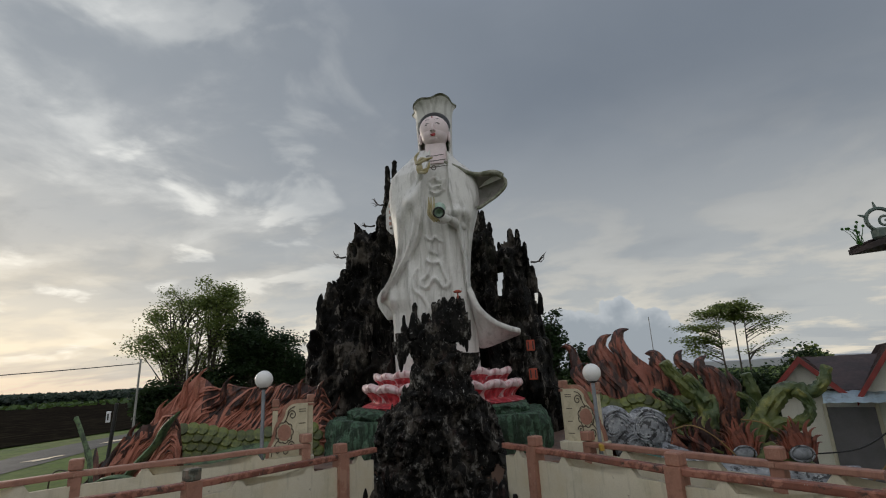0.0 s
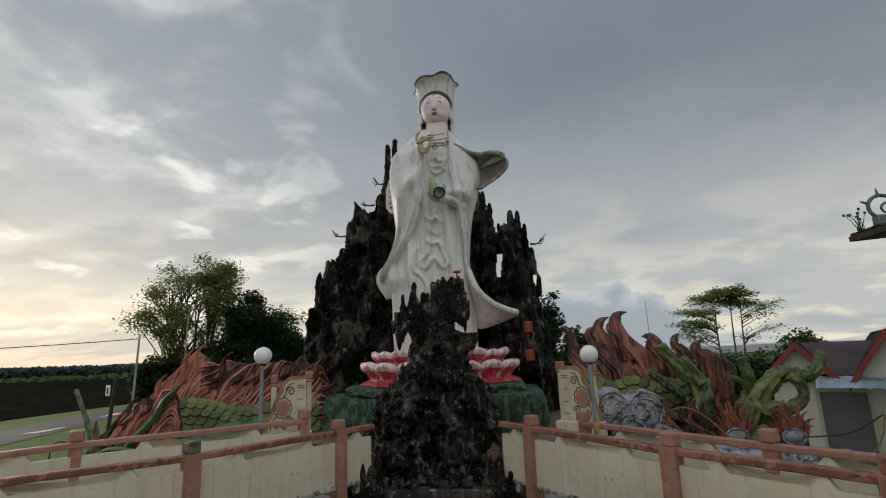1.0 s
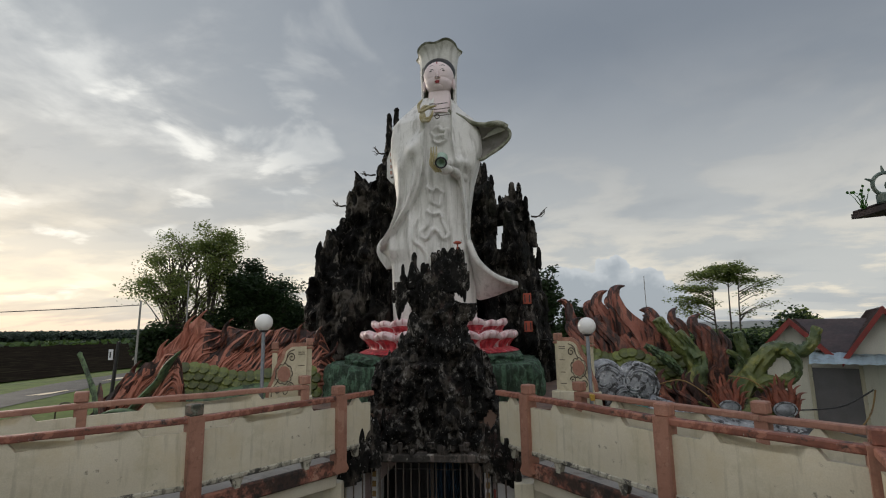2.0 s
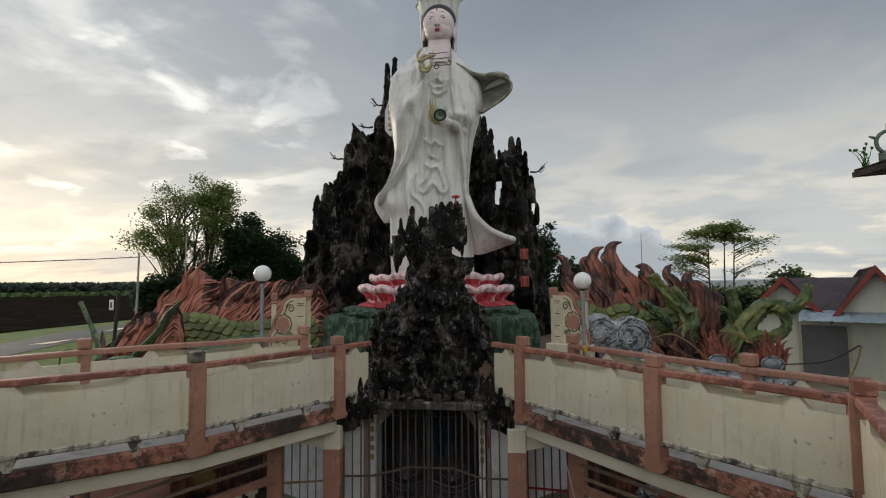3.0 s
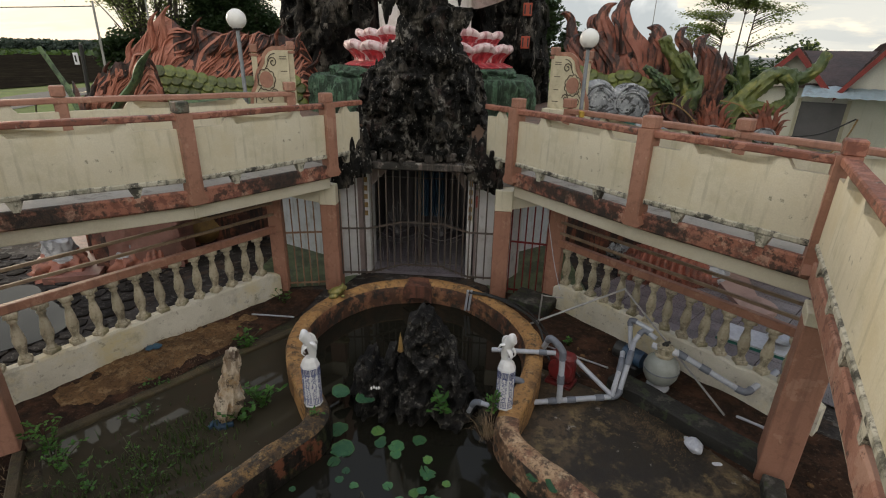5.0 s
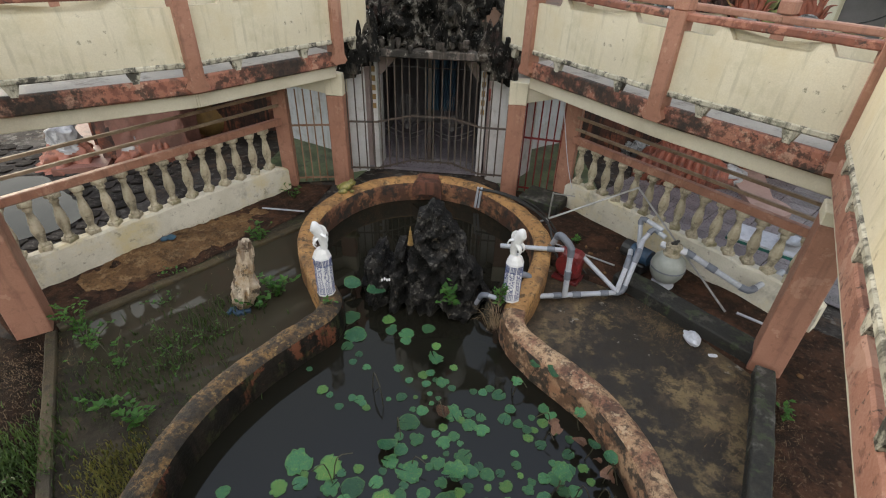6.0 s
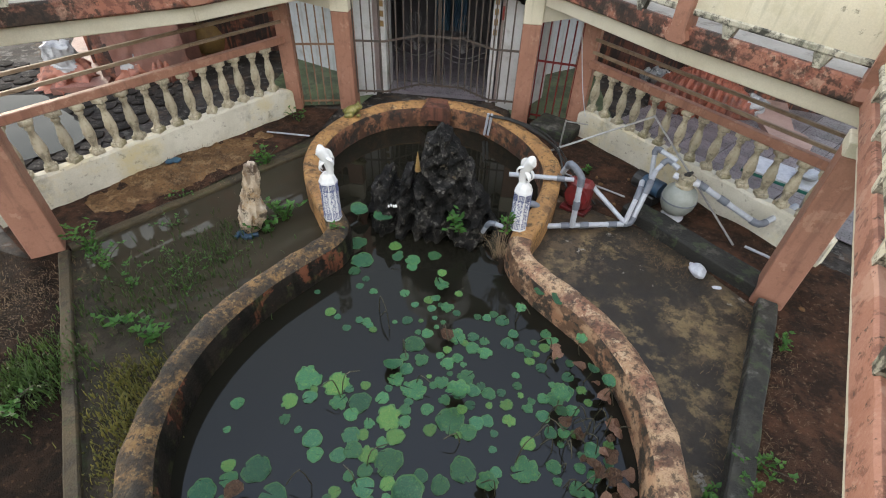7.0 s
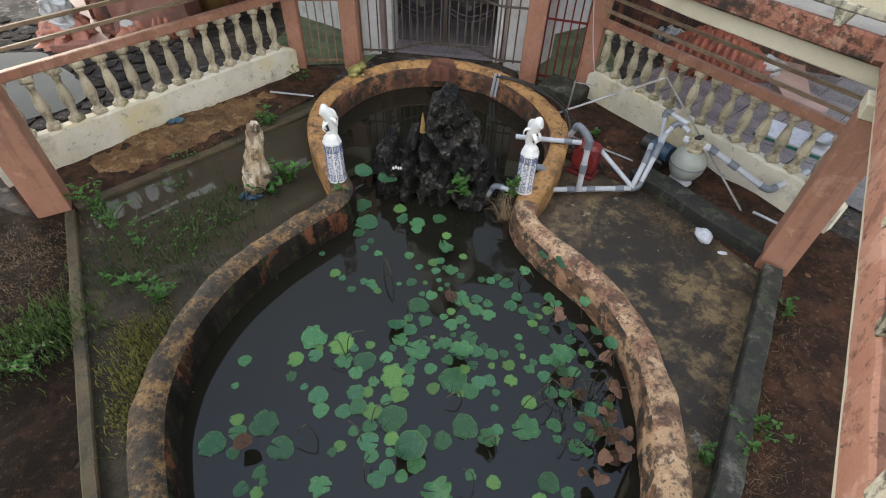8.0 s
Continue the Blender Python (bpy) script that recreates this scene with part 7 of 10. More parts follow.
def build_right_sculpture():
    rng = random.Random(12)
    ob = thing("dragon_sculpture", "painted concrete dragon sculpture with dark red flames and green coils", "sculpture", at=(0, 0, 0))
    a, b = (3.0, 13.4), (7.4, 12.0)
    tops = [(0.0, 4.45), (0.10, 4.6), (0.20, 4.80), (0.28, 4.85), (0.34, 4.55), (0.38, 4.40), (0.46, 4.05), (0.55, 3.8), (0.75, 3.5), (1.0, 3.0)]
    bank = Bank(a, b, tops, 0.62, -0.45, 8.0, 0.20, 0.6)
    bm = bm_new()
    # recessed grooves take the darker red, shade put into the colour
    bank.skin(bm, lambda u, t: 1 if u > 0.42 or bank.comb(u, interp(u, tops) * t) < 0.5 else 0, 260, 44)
    part("fire", bm, ["flame_warm", "flame_dark"], ob, "dark red combed flames, shade painted in their grooves", True)

    def tongue(pts, y, w, material, words="hooked dark red flame"):
        """A leaf of fire with deep lengthwise grooves and a curled point."""
        line = spline([(x, y + 0.05 * k, z) for k, (x, z) in enumerate(pts)], 7)
        m = len(line) - 1
        bm = bm_new()
        rr = add_tube(bm, line, [w * (1.25 - 1.0 * (i / m) ** 0.75) * max(0.0, 1 - max(0, i / m - 0.75) / 0.25) ** 0.8 + 0.006 for i in range(m + 1)], 22, 0, 0.8)
        for i, ring in enumerate(rr):
            for k, v in enumerate(ring):
                g = math.sin(k * 2 * math.pi / 22 * 5 + 3.2 * i / m + 7 * w + y) + 0.5 * math.sin(k * 2 * math.pi / 22 * 9 - 2.0 * i / m + 3 * y)
                v.co += (v.co - line[i]) * (0.30 * g + 0.15 * fbm(v.co.x * 3, v.co.y * 3, v.co.z * 1.5)) * (1 - 0.7 * i / m)
        at_ring = {v: i for i, ring in enumerate(rr) for v in ring}
        for f in bm.faces:
            if min(at_ring.get(v, m) for v in f.verts) > m * (0.62 + 0.12 * math.sin(f.calc_center_median().x * 31)):
                f.material_index = 1
        part("flame_tip", bm, [material, "flame_dark"], ob, words, True)

    tongue([(3.36, 3.85), (3.09, 4.4), (2.93, 4.84), (2.90, 5.08), (2.76, 5.22), (2.62, 5.20)], 12.9, 0.20, "flame_mid")
    tongue([(3.56, 3.85), (3.5, 4.47), (3.44, 4.76), (3.33, 4.99), (3.38, 5.14), (3.50, 5.22)], 12.7, 0.17, "flame_mid")
    tongue([(3.88, 3.85), (3.81, 4.54), (3.64, 4.89), (3.55, 5.16), (3.66, 5.36), (3.86, 5.44)], 12.6, 0.20, "flame_warm", "hooked red flame with dark grooves")
    tongue([(4.03, 4.35), (3.93, 4.89), (3.78, 5.12), (3.84, 5.26), (3.97, 5.32)], 12.5, 0.09, "flame_mid")
    tongue([(4.62, 3.80), (4.42, 4.36), (4.10, 4.78), (3.98, 5.10), (3.96, 5.34), (4.08, 5.50), (4.28, 5.54)], 12.45, 0.23, "flame_warm", "tall hooked red flame with dark grooves")
    tongue([(4.15, 3.80), (4.09, 4.4), (3.94, 4.74), (3.85, 4.98)], 12.62, 0.26, "flame_warm", "hooked red flame with dark grooves")
    tongue([(3.75, 3.75), (3.60, 4.2), (3.42, 4.5), (3.38, 4.72)], 12.7, 0.24, "flame_warm", "hooked red flame with dark grooves")
    tongue([(3.35, 3.75), (3.18, 4.1), (3.00, 4.35), (2.92, 4.6)], 12.8, 0.22, "flame_warm", "hooked red flame with dark grooves")
    tongue([(4.84, 3.80), (4.82, 4.39), (4.78, 4.72), (4.66, 4.90), (4.50, 4.92)], 12.3, 0.21, "flame_mid")
    tongue([(4.67, 3.80), (4.53, 4.32), (4.33, 4.67), (4.20, 4.92)], 12.45, 0.20, "flame_warm", "hooked red flame with dark grooves")
    tongue([(5.35, 3.90), (5.34, 4.46), (5.18, 4.68), (5.22, 4.86), (5.34, 4.96)], 12.2, 0.14, "flame_dark")
    tongue([(5.75, 3.2), (5.75, 3.93), (5.69, 4.33), (5.54, 4.54), (5.60, 4.70), (5.76, 4.80)], 11.9, 0.20, "flame_mid")
    tongue([(5.94, 3.2), (5.91, 3.94), (5.89, 4.29), (5.74, 4.49), (5.57, 4.58)], 11.85, 0.16, "flame_dark")
    tongue([(6.1, 3.1), (6.00, 3.68), (6.18, 4.07), (6.10, 4.29), (6.08, 4.46)], 11.8, 0.13, "flame_dark")
    tongue([(5.50, 3.0), (5.58, 3.5), (5.50, 3.9), (5.56, 4.2)], 11.9, 0.17, "flame_dark")
    for k in range(18):
        u = k / 17
        x0, z0 = 3.25 + 1.9 * u + rng.uniform(-0.1, 0.1), 3.50 + rng.uniform(0, 0.5)
        h, s = rng.uniform(0.6, 1.0), rng.choice((-1, 1, 1))
        tongue([(x0, z0), (x0 - 0.06, z0 + 0.30 * h), (x0 - 0.30 * h, z0 + 0.58 * h), (x0 - 0.46 * h, z0 + 0.78 * h), (x0 - 0.42 * h + 0.05 * s, z0 + 0.94 * h), (x0 - 0.36 * h + 0.16 * s, z0 + h)], 12.62 - 0.45 * u + rng.uniform(-0.08, 0.08), rng.uniform(0.09, 0.15),
               rng.choice(("flame_warm", "flame_warm", "flame_mid")), "hooked red flame with dark grooves")
    bm = bm_new()
    add_scale(bm, (0, 0, 0), 0.145, (-0.2, -0.9, 0.4))
    me = finish("scale", bm, "scale_green", True)
    for r in range(5):
        for k in range(15):
            u = 0.04 + 0.035 * k + 0.017 * (r % 2)
            scale_piece(ob, me, (a[0] + (b[0] - a[0]) * u - 0.25, 12.42 - 0.9 * u - 0.05 * r, 3.95 - 0.16 * r - 0.30 * u + 0.08 * math.sin(k)), RNG.uniform(0.92, 1.1))
    # rolled clouds, as spirals on discs
    for cx, cy, cz, r in ((3.35, 11.35, 3.42, 0.44), (3.98, 11.25, 3.36, 0.45), (3.68, 11.25, 3.0, 0.38), (4.3, 11.35, 3.02, 0.32)):
        bm = bm_new()
        add_ball(bm, (cx, cy, cz), (r, 0.2, r), 0, 18, 12)
        for q, turns in ((0.0, 9.5), (1.4, 8.0), (2.9, 7.0)):
            pts = [(cx + r * (1 - t) * math.cos(turns * t + cx + q) * (1 + 0.08 * math.sin(9 * t + q)), cy - 0.15 - 0.09 * t, cz + r * (1 - t) * math.sin(turns * t + cx + q)) for t in [k / 40 for k in range(36)]]
            add_tube(bm, pts, [0.036 * (1 - 0.6 * k / 35) for k in range(36)], 6, 0, 0.9)
        part("cloud", bm, "cloud_grey", ob, "grey and white rolled cloud", True)

    def limb(pts, r0, r1, name="limb", knob=0.0):
        line = spline(pts, 9)
        m = len(line) - 1
        bm = bm_new()
        rr = add_tube(bm, line, [0.84 * (r0 + (r1 - r0) * i / m) + 0.5 * knob * abs(math.sin(i * 0.9)) for i in range(m + 1)], 20, 0, 0.85)
        for i, ring in enumerate(rr):
            for k, v in enumerate(ring):
                off = v.co - line[i]
                groove = noise.ridged_multi_fractal(Vector((math.cos(k * 0.314) * 1.6, math.sin(k * 0.314) * 1.6, i * 0.10 + r0 * 9)), 1.0, 2.0, 3, 1.0, 2.0)
                v.co += off * (0.50 * (groove - 1.0) + 0.07 * fbm(v.co.x * 4, v.co.y * 4, v.co.z * 4) + 0.02 * math.sin(i * 2.1))
        part(name, bm, "dragon_green", ob, "muscular yellow-green " + name, True)

    limb([(4.63, 11.6, 4.70), (4.76, 11.6, 4.48), (4.98, 11.55, 4.14), (5.21, 11.5, 3.90), (5.32, 11.5, 3.4)], 0.13, 0.19, "limb", 0.035)
    limb([(5.00, 11.5, 4.40), (5.18, 11.45, 4.15), (5.31, 11.4, 3.85)], 0.13, 0.18)
    limb([(5.44, 11.4, 3.98), (5.41, 11.35, 3.72), (5.28, 11.3, 3.48), (5.13, 11.3, 3.2)], 0.06, 0.27)
    limb([(6.20, 11.4, 4.38), (6.28, 11.4, 4.03), (6.30, 11.4, 3.78), (6.14, 11.35, 3.51), (5.93, 11.3, 3.2)], 0.11, 0.16, "limb", 0.02)
    limb([(5.92, 11.3, 3.99), (6.13, 11.3, 3.84), (6.19, 11.3, 3.55), (6.06, 11.3, 3.2)], 0.06, 0.12)
    limb([(5.90, 11.1, 2.9), (6.16, 11.05, 3.38), (6.33, 11.0, 3.69), (6.60, 11.0, 3.96), (6.88, 11.0, 4.04), (7.15, 10.95, 3.99), (7.38, 10.9, 4.16), (7.52, 10.9, 4.46)], 0.27, 0.11, "tail", 0.025)
    limb([(6.77, 10.8, 4.02), (6.98, 10.8, 3.80), (6.92, 10.8, 3.54), (6.69, 10.8, 3.40), (6.42, 10.8, 3.42), (6.2, 10.85, 3.3)], 0.11, 0.16, "coil", 0.02)
    # a leafy, veined frill beside the head
    bm = bm_new()
    line = spline([(4.32, 11.55, 4.12), (4.59, 11.5, 3.93), (4.86, 11.45, 3.68), (5.04, 11.4, 3.46)], 8)
    m = len(line) - 1
    rr = add_tube(bm, line, [0.20 * math.sin(math.pi * (0.14 + 0.78 * i / m)) + 0.02 + 0.035 * (i % 3 == 0) for i in range(m + 1)], 20, 0, 0.45)
    for i, ring in enumerate(rr):
        for k, v in enumerate(ring):
            v.co += (v.co - line[i]) * (0.16 * math.sin(k * 2.5 + i) + 0.25 * fbm(v.co.x * 6, v.co.y * 6, v.co.z * 6))
    part("frill", bm, "fin_green", ob, "veined dark green leafy frill", True)
    limb([(5.5, 11.0, 2.6), (6.0, 10.85, 2.9), (6.3, 10.75, 2.8), (6.9, 10.65, 2.4)], 0.2, 0.25, "neck", 0.04)
    limb([(4.5, 11.3, 3.35), (4.9, 11.1, 3.1), (5.3, 10.9, 2.9)], 0.07, 0.03, "horn")
    for cx, cy, cz in ((5.59, 10.72, 2.92), (6.48, 10.45, 2.93)):
        bm = bm_new()
        add_ball(bm, (cx, cy, cz), (0.19, 0.13, 0.125), 0, 18, 12)
        eye = part("eye", bm, "eye_grey", ob, "grey bulging eye with a pale rim", True)
        bm = bm_new()
        add_tube(bm, [(cx + 0.205 * math.cos(0.3 * k), cy - 0.05 + 0.01 * math.sin(0.6 * k), cz + 0.135 * math.sin(0.3 * k)) for k in range(22)], 0.018, 7)
        part("eyelid", bm, "cloud_grey", eye, "pale rim", True)
        for k in range(15):
            an = -0.35 + 3.8 * k / 14
            bm = bm_new()
            add_flame(bm, (cx + 0.24 * math.cos(an), cy + 0.03 - 0.03 * (k % 2), cz - 0.02 + 0.16 * math.sin(an)), 0.24 + 0.16 * math.sin(an) + 0.05 * (k % 3), 0.055, 0.9 * math.cos(an), 0.35 * math.cos(an), k, 0, 7)
            part("brow_flame", bm, "robe_orange", ob, "orange flame of the brow", True)
    for k in range(70):
        bm = bm_new()
        add_flame(bm, (rng.uniform(4.5, 6.3), rng.uniform(10.9, 11.3), rng.uniform(2.1, 3.1)), rng.uniform(0.4, 0.7), 0.10, rng.uniform(-0.9, 0.3), 0.3, k, 0, 7)
        part("mane_flame", bm, "flame_mid" if k % 3 else "flame_dark", ob, "small dark red flame of the mane", True)
    bm = bm_new()
    add_tube(bm, spline([(4.0, 10.9, 2.7), (5.2, 10.7, 2.3), (6.4, 10.7, 2.2), (7.4, 10.4, 2.2)], 6), 0.5, 12)
    part("muzzle", bm, "cloud_grey", ob, "", True)
    bm = bm_new()
    add_ball(bm, (4.0, 10.9, 2.85), (0.7, 0.3, 0.2), 0, 14, 8)
    part("belly", bm, "teal_paint", ob, "teal painted belly", True)
    base = Bank((3.2, 12.3), (7.6, 10.9), [(0, 2.4), (1, 2.2)], 0.9, 0.1, 5.0, 0.1)
    bm = bm_new()
    base.skin(bm, lambda u, t: 0, 40, 10)
    part("base", bm, "flame_dark", ob, "", True)
    for pts, m_ in (([(4.4, 11.0, 3.35), (4.75, 10.8, 3.45), (5.1, 10.7, 3.25), (5.4, 10.6, 2.9)], "ochre"), ([(5.6, 10.6, 3.55), (6.0, 10.5, 3.45), (6.4, 10.5, 3.05)], "ochre"),
                    ([(6.7, 10.5, 2.9), (7.4, 10.3, 3.0), (8.0, 10.3, 3.3)], "rubber"), ([(7.4, 10.4, 2.3), (7.85, 10.3, 2.8), (8.03, 10.3, 3.3)], "ochre")):
        bm = bm_new()
        add_tube(bm, spline(pts, 6), 0.014, 6)
        part("whisker", bm, m_, ob, "long thin bent wire whisker")


build_left_sculpture()
build_right_sculpture()

# ---- lamps and boards on the walkway ----
def globe_lamp(at, h, label):
    ob = thing("globe_lamp", label, "lamp", "globe lamps", at=at)
    bm = bm_new()
    add_tube(bm, [(0, 0, 0), (0, 0, h - 0.14)], [0.035, 0.032], 10)
    add_lathe(bm, [(0.07, 0.0), (0.07, 0.03), (0.04, 0.05)], 12)
    part("pole", bm, "lamp_pole", ob, "grey steel pole")
    bm = bm_new()
    add_lathe(bm, [(0.05, h - 0.17), (0.075, h - 0.15), (0.075, h - 0.13)], 12)
    part("collar", bm, "rubber", ob)
    bm = bm_new()
    add_ball(bm, (0, 0, h), 0.155, 0, 24, 16)
    part("globe", bm, "globe_white", ob, "unlit white glass globe", True)


globe_lamp((-3.06, 8.47, 2.46), 2.30, "white globe lamp on a grey pole beside the scroll board")
globe_lamp((2.66, 8.95, 2.46), 2.12, "white globe lamp on a grey pole beside the scroll board")


def scroll_board(at, turn, flip, label):
    """Cream board with an ornamental flower edge, between two posts."""
    ob = thing("scroll_board", label, "sign board", "scroll boards", at=at, turn=turn)
    ob.scale = (0.78, 1.0, 0.95)
    f = -1 if flip else 1
    out = spline([(-0.45, 0.0), (-0.43, 0.16), (-0.36, 0.28), (-0.29, 0.37), (-0.28, 0.52), (-0.20, 0.64), (-0.12, 0.74), (-0.09, 0.86), (0.0, 0.94), (0.10, 0.97)], 4)

    def inset(d):
        """The curved edge moved outwards by d."""
        q = []
        for i, v in enumerate(out):
            w = out[min(i + 1, len(out) - 1)] - out[max(i - 1, 0)]
            q.append((v.x - d * w.y / w.length, v.y + d * w.x / w.length))
        return q
    for d, y0, y1, m_, name, words in ((0.0, -0.05, 0.0, "panel_cream", "board", "cream painted board with a curved edge"), (0.075, 0.0, 0.05, "brown_paint", "edging", "thick red-brown border")):
        bm = bm_new()
        add_plate(bm, [(x * f, max(z, 0.0)) for x, z in inset(d)] + [(0.40 * f, 0.97 + d), (0.40 * f, 0.0)], y0, y1)
        bmesh.ops.triangulate(bm, faces=[q for q in bm.faces if len(q.verts) > 4])
        part(name, bm, m_, ob, words)
    bm = bm_new()
    c = (-0.12 * f, 0.45)
    add_tube(bm, [(c[0], -0.070, c[1]), (c[0], -0.04, c[1])], 0.150, 22)
    part("flower", bm, "brown_paint", ob, "round red-brown flower")
    bm = bm_new()
    for k in range(9):
        a = 2 * math.pi * k / 9
        add_tube(bm, [(c[0] + (0.165 + 0.035 * math.sin(b)) * math.cos(a + 0.32 * math.cos(b)), -0.056, c[1] + (0.165 + 0.035 * math.sin(b)) * math.sin(a + 0.32 * math.cos(b))) for b in [0.5 * j for j in range(7)]], 0.010, 5)
    edge = [(x * f, -0.056, z) for x, z in inset(-0.055)]
    add_tube(bm, edge[1:14], 0.010, 5)
    add_tube(bm, edge[-15:], 0.010, 5)
    for cx, cz, r, s in ((-0.25, 0.14, 0.085, 1), (-0.09, 0.11, 0.085, -1), (0.03, 0.21, 0.08, 1), (0.05, 0.76, 0.095, -1)):
        add_tube(bm, [(f * (cx + s * r * (1 - k / 22) * math.cos(0.5 * k)), -0.056, cz + r * (1 - k / 22) * math.sin(0.5 * k)) for k in range(18)], 0.011, 5)
    part("scroll", bm, "panel_line", ob, "dark painted scroll lines")
    for z, w in ((0.86, 0.16), (0.82, 0.16), (0.60, 0.15), (0.36, 0.12), (0.14, 0.15)):
        bm = bm_new()
        add_box(bm, (0.28 * f, -0.053, z), (w, 0.006, 0.014))
        part("text_bar", bm, "panel_line", ob, "line of writing too small to read")
    for x in (-0.34 * f, 0.47 * f):
        bm = bm_new()
        top = 0.98 if abs(x) > 0.4 else 0.92
        add_box(bm, (x, 0.12, top / 2), (0.12, 0.12, top), 0, 0.008)
        part("post", bm, "panel_cream", ob, "cream post")
        bm = bm_new()
        add_box(bm, (x, 0.12, top + 0.075), (0.17, 0.17, 0.15), 0, 0.015)
        add_box(bm, (x, 0.12, top - 0.04), (0.19, 0.15, 0.05), 0, 0.01)
        part("cap", bm, "brown_paint", ob, "red-brown square cap")


for px, tn, fl in (((-2.84, 9.10), 0.42, False), ((2.52, 9.72), -0.52, True)):
    bm = bm_new()
    add_box(bm, (0, 0, 0.46), (0.86, 0.30, 0.92), 0, 0.01)
    w_ = solid("board_plinth", bm, "cream_paint", "low cream wall that carries the scroll board", "plinth", "board plinths", at=(*px, 2.46))
    w_.rotation_euler.z = tn
    scroll_board((*px, 3.38), tn, fl, "cream scroll board with flower ornament between brown-capped posts")

# yellow clip and red tablets
bm = bm_new()
add_box(bm, (0, 0, 0), (0.07, 0.14, 0.10), 0, 0.01)
c_ = solid("rail_clip", bm, "leaf_yellow", "small yellow clip on the outer rail", "clip", at=(2.62, 8.62, 3.42))
for z in (5.30, 4.58):
    ob = thing("tablet", "small orange-red tablet fixed to the dark rock", "tablet", "tablets on the rock", at=(1.86, 13.1, z))
    bm = bm_new()
    add_box(bm, (0, 0, 0), (0.21, 0.06, 0.28), 0, 0.01)
    part("plate", bm, "sign_red", ob)
    for k in (-0.06, 0.06):
        bm = bm_new()
        add_box(bm, (k, -0.033, 0), (0.03, 0.006, 0.2))
        part("text_bar", bm, "rubber", ob, "dark bar of writing")
add_mark = bm_new()
add_lathe(add_mark, [(0.015, 0.0), (0.015, 0.10), (0.08, 0.12), (0.085, 0.145), (0.04, 0.165)], 12)
solid("incense_cup", add_mark, "sign_red", "small red cup standing on the crag", "cup", at=(0.36, 9.66, 6.14))


# ---- pond things ----
def crane_pillar(at, turn, label):
    """White bird figure on a blue and white porcelain pillar."""
    ob = thing("porcelain_pillar", label, "pillar", "porcelain pillars", at=at, turn=turn)
    ob.scale = (0.84, 0.84, 0.97)
    bm = bm_new()
    add_lathe(bm, [(0.132, 0.0), (0.134, 0.02), (0.127, 0.05), (0.122, 0.50), (0.130, 0.53), (0.128, 0.56), (0.115, 0.58), (0.10, 0.62), (0.06, 0.66)], 8)
    part("shaft", bm, "porcelain", ob, "octagonal white porcelain shaft")
    rng = random.Random(2)
    bm = bm_new()
    for k in range(8):
        a = 2 * math.pi * (k + 0.5) / 8
        n = Vector((math.cos(a), math.sin(a), 0))
        s = Vector((-n.y, n.x, 0))
        for j in range(15):
            z = 0.135 + 0.023 * j
            for u in (-0.022, 0.014):
                c = n * 0.1165 + s * (u + rng.uniform(-0.012, 0.012)) + Vector((0, 0, z))
                d = rng.uniform(0.005, 0.018)
                add_tube(bm, [c - s * d + Vector((0, 0, rng.uniform(-0.014, 0.014))), c + n * 0.002, c + s * d + Vector((0, 0, rng.uniform(-0.014, 0.014)))], 0.0062, 4)
        for z, h in ((0.075, 0.055), (0.49, 0.055)):
            for u in (-0.032, -0.011, 0.011, 0.032):
                add_box(bm, tuple(n * 0.1175 + s * u + Vector((0, 0, z))), (0.006, 0.010, h), a)
        for z in (0.035, 0.115, 0.45, 0.53):
            add_box(bm, tuple(n * (0.119 if 0.1 < z < 0.5 else 0.122) + Vector((0, 0, z))), (0.005, 0.085, 0.010), a)
    p = part("glaze_pattern", bm, "cobalt", ob, "cobalt blue painted pattern")
    bm = bm_new()
    # leaping fish on a narrow foot, blunt head leaning out, side fins spread
    body = spline([(0.03, 0.0, 0.60), (0.045, 0.0, 0.70), (0.03, 0.0, 0.80), (-0.01, 0.0, 0.89), (-0.06, 0.0, 0.965), (-0.09, 0.0, 0.985)], 4)
    n_ = len(body) - 1
    add_tube(bm, body, [0.040 + 0.034 * math.sin(math.pi * min(1, 1.05 * i / n_) * 0.62) - 0.030 * max(0, i / n_ - 0.82) / 0.18 for i in range(n_ + 1)], 14, 0, 0.9)
    for y in (-1, 1):
        add_tube(bm, spline([(0.03, 0.05 * y, 0.88), (0.075, 0.075 * y, 0.87), (0.11, 0.07 * y, 0.82), (0.105, 0.06 * y, 0.78)], 3), [0.018, 0.024, 0.028, 0.03, 0.03, 0.028, 0.024, 0.018, 0.012, 0.006], 8, 0, 0.4)
        add_tube(bm, spline([(0.0, 0.03 * y, 0.83), (-0.06, 0.05 * y, 0.80), (-0.085, 0.05 * y, 0.74), (-0.05, 0.03 * y, 0.69)], 3), [0.022, 0.028, 0.032, 0.034, 0.034, 0.03, 0.026, 0.02, 0.014, 0.008], 8, 0, 0.5)
    add_tube(bm, spline([(0.06, 0.0, 0.80), (0.085, 0.0, 0.88), (0.06, 0.0, 0.95), (0.0, 0.0, 0.985)], 3), [0.008, 0.014, 0.02, 0.024, 0.026, 0.026, 0.022, 0.018, 0.012, 0.006], 8, 0, 0.4)
    add_ball(bm, (0.03, 0.0, 0.635), (0.062, 0.062, 0.03), 0, 12, 7)
    part("figure", bm, "porcelain", ob, "glossy white ceramic leaping figure", True)


crane_pillar((-0.79, 4.65, 0.425), 0.3, "blue and white porcelain pillar with a white figure on the pond wall")
crane_pillar((1.47, 4.87, 0.425), 2.6, "blue and white porcelain pillar with a white figure on the pond wall")


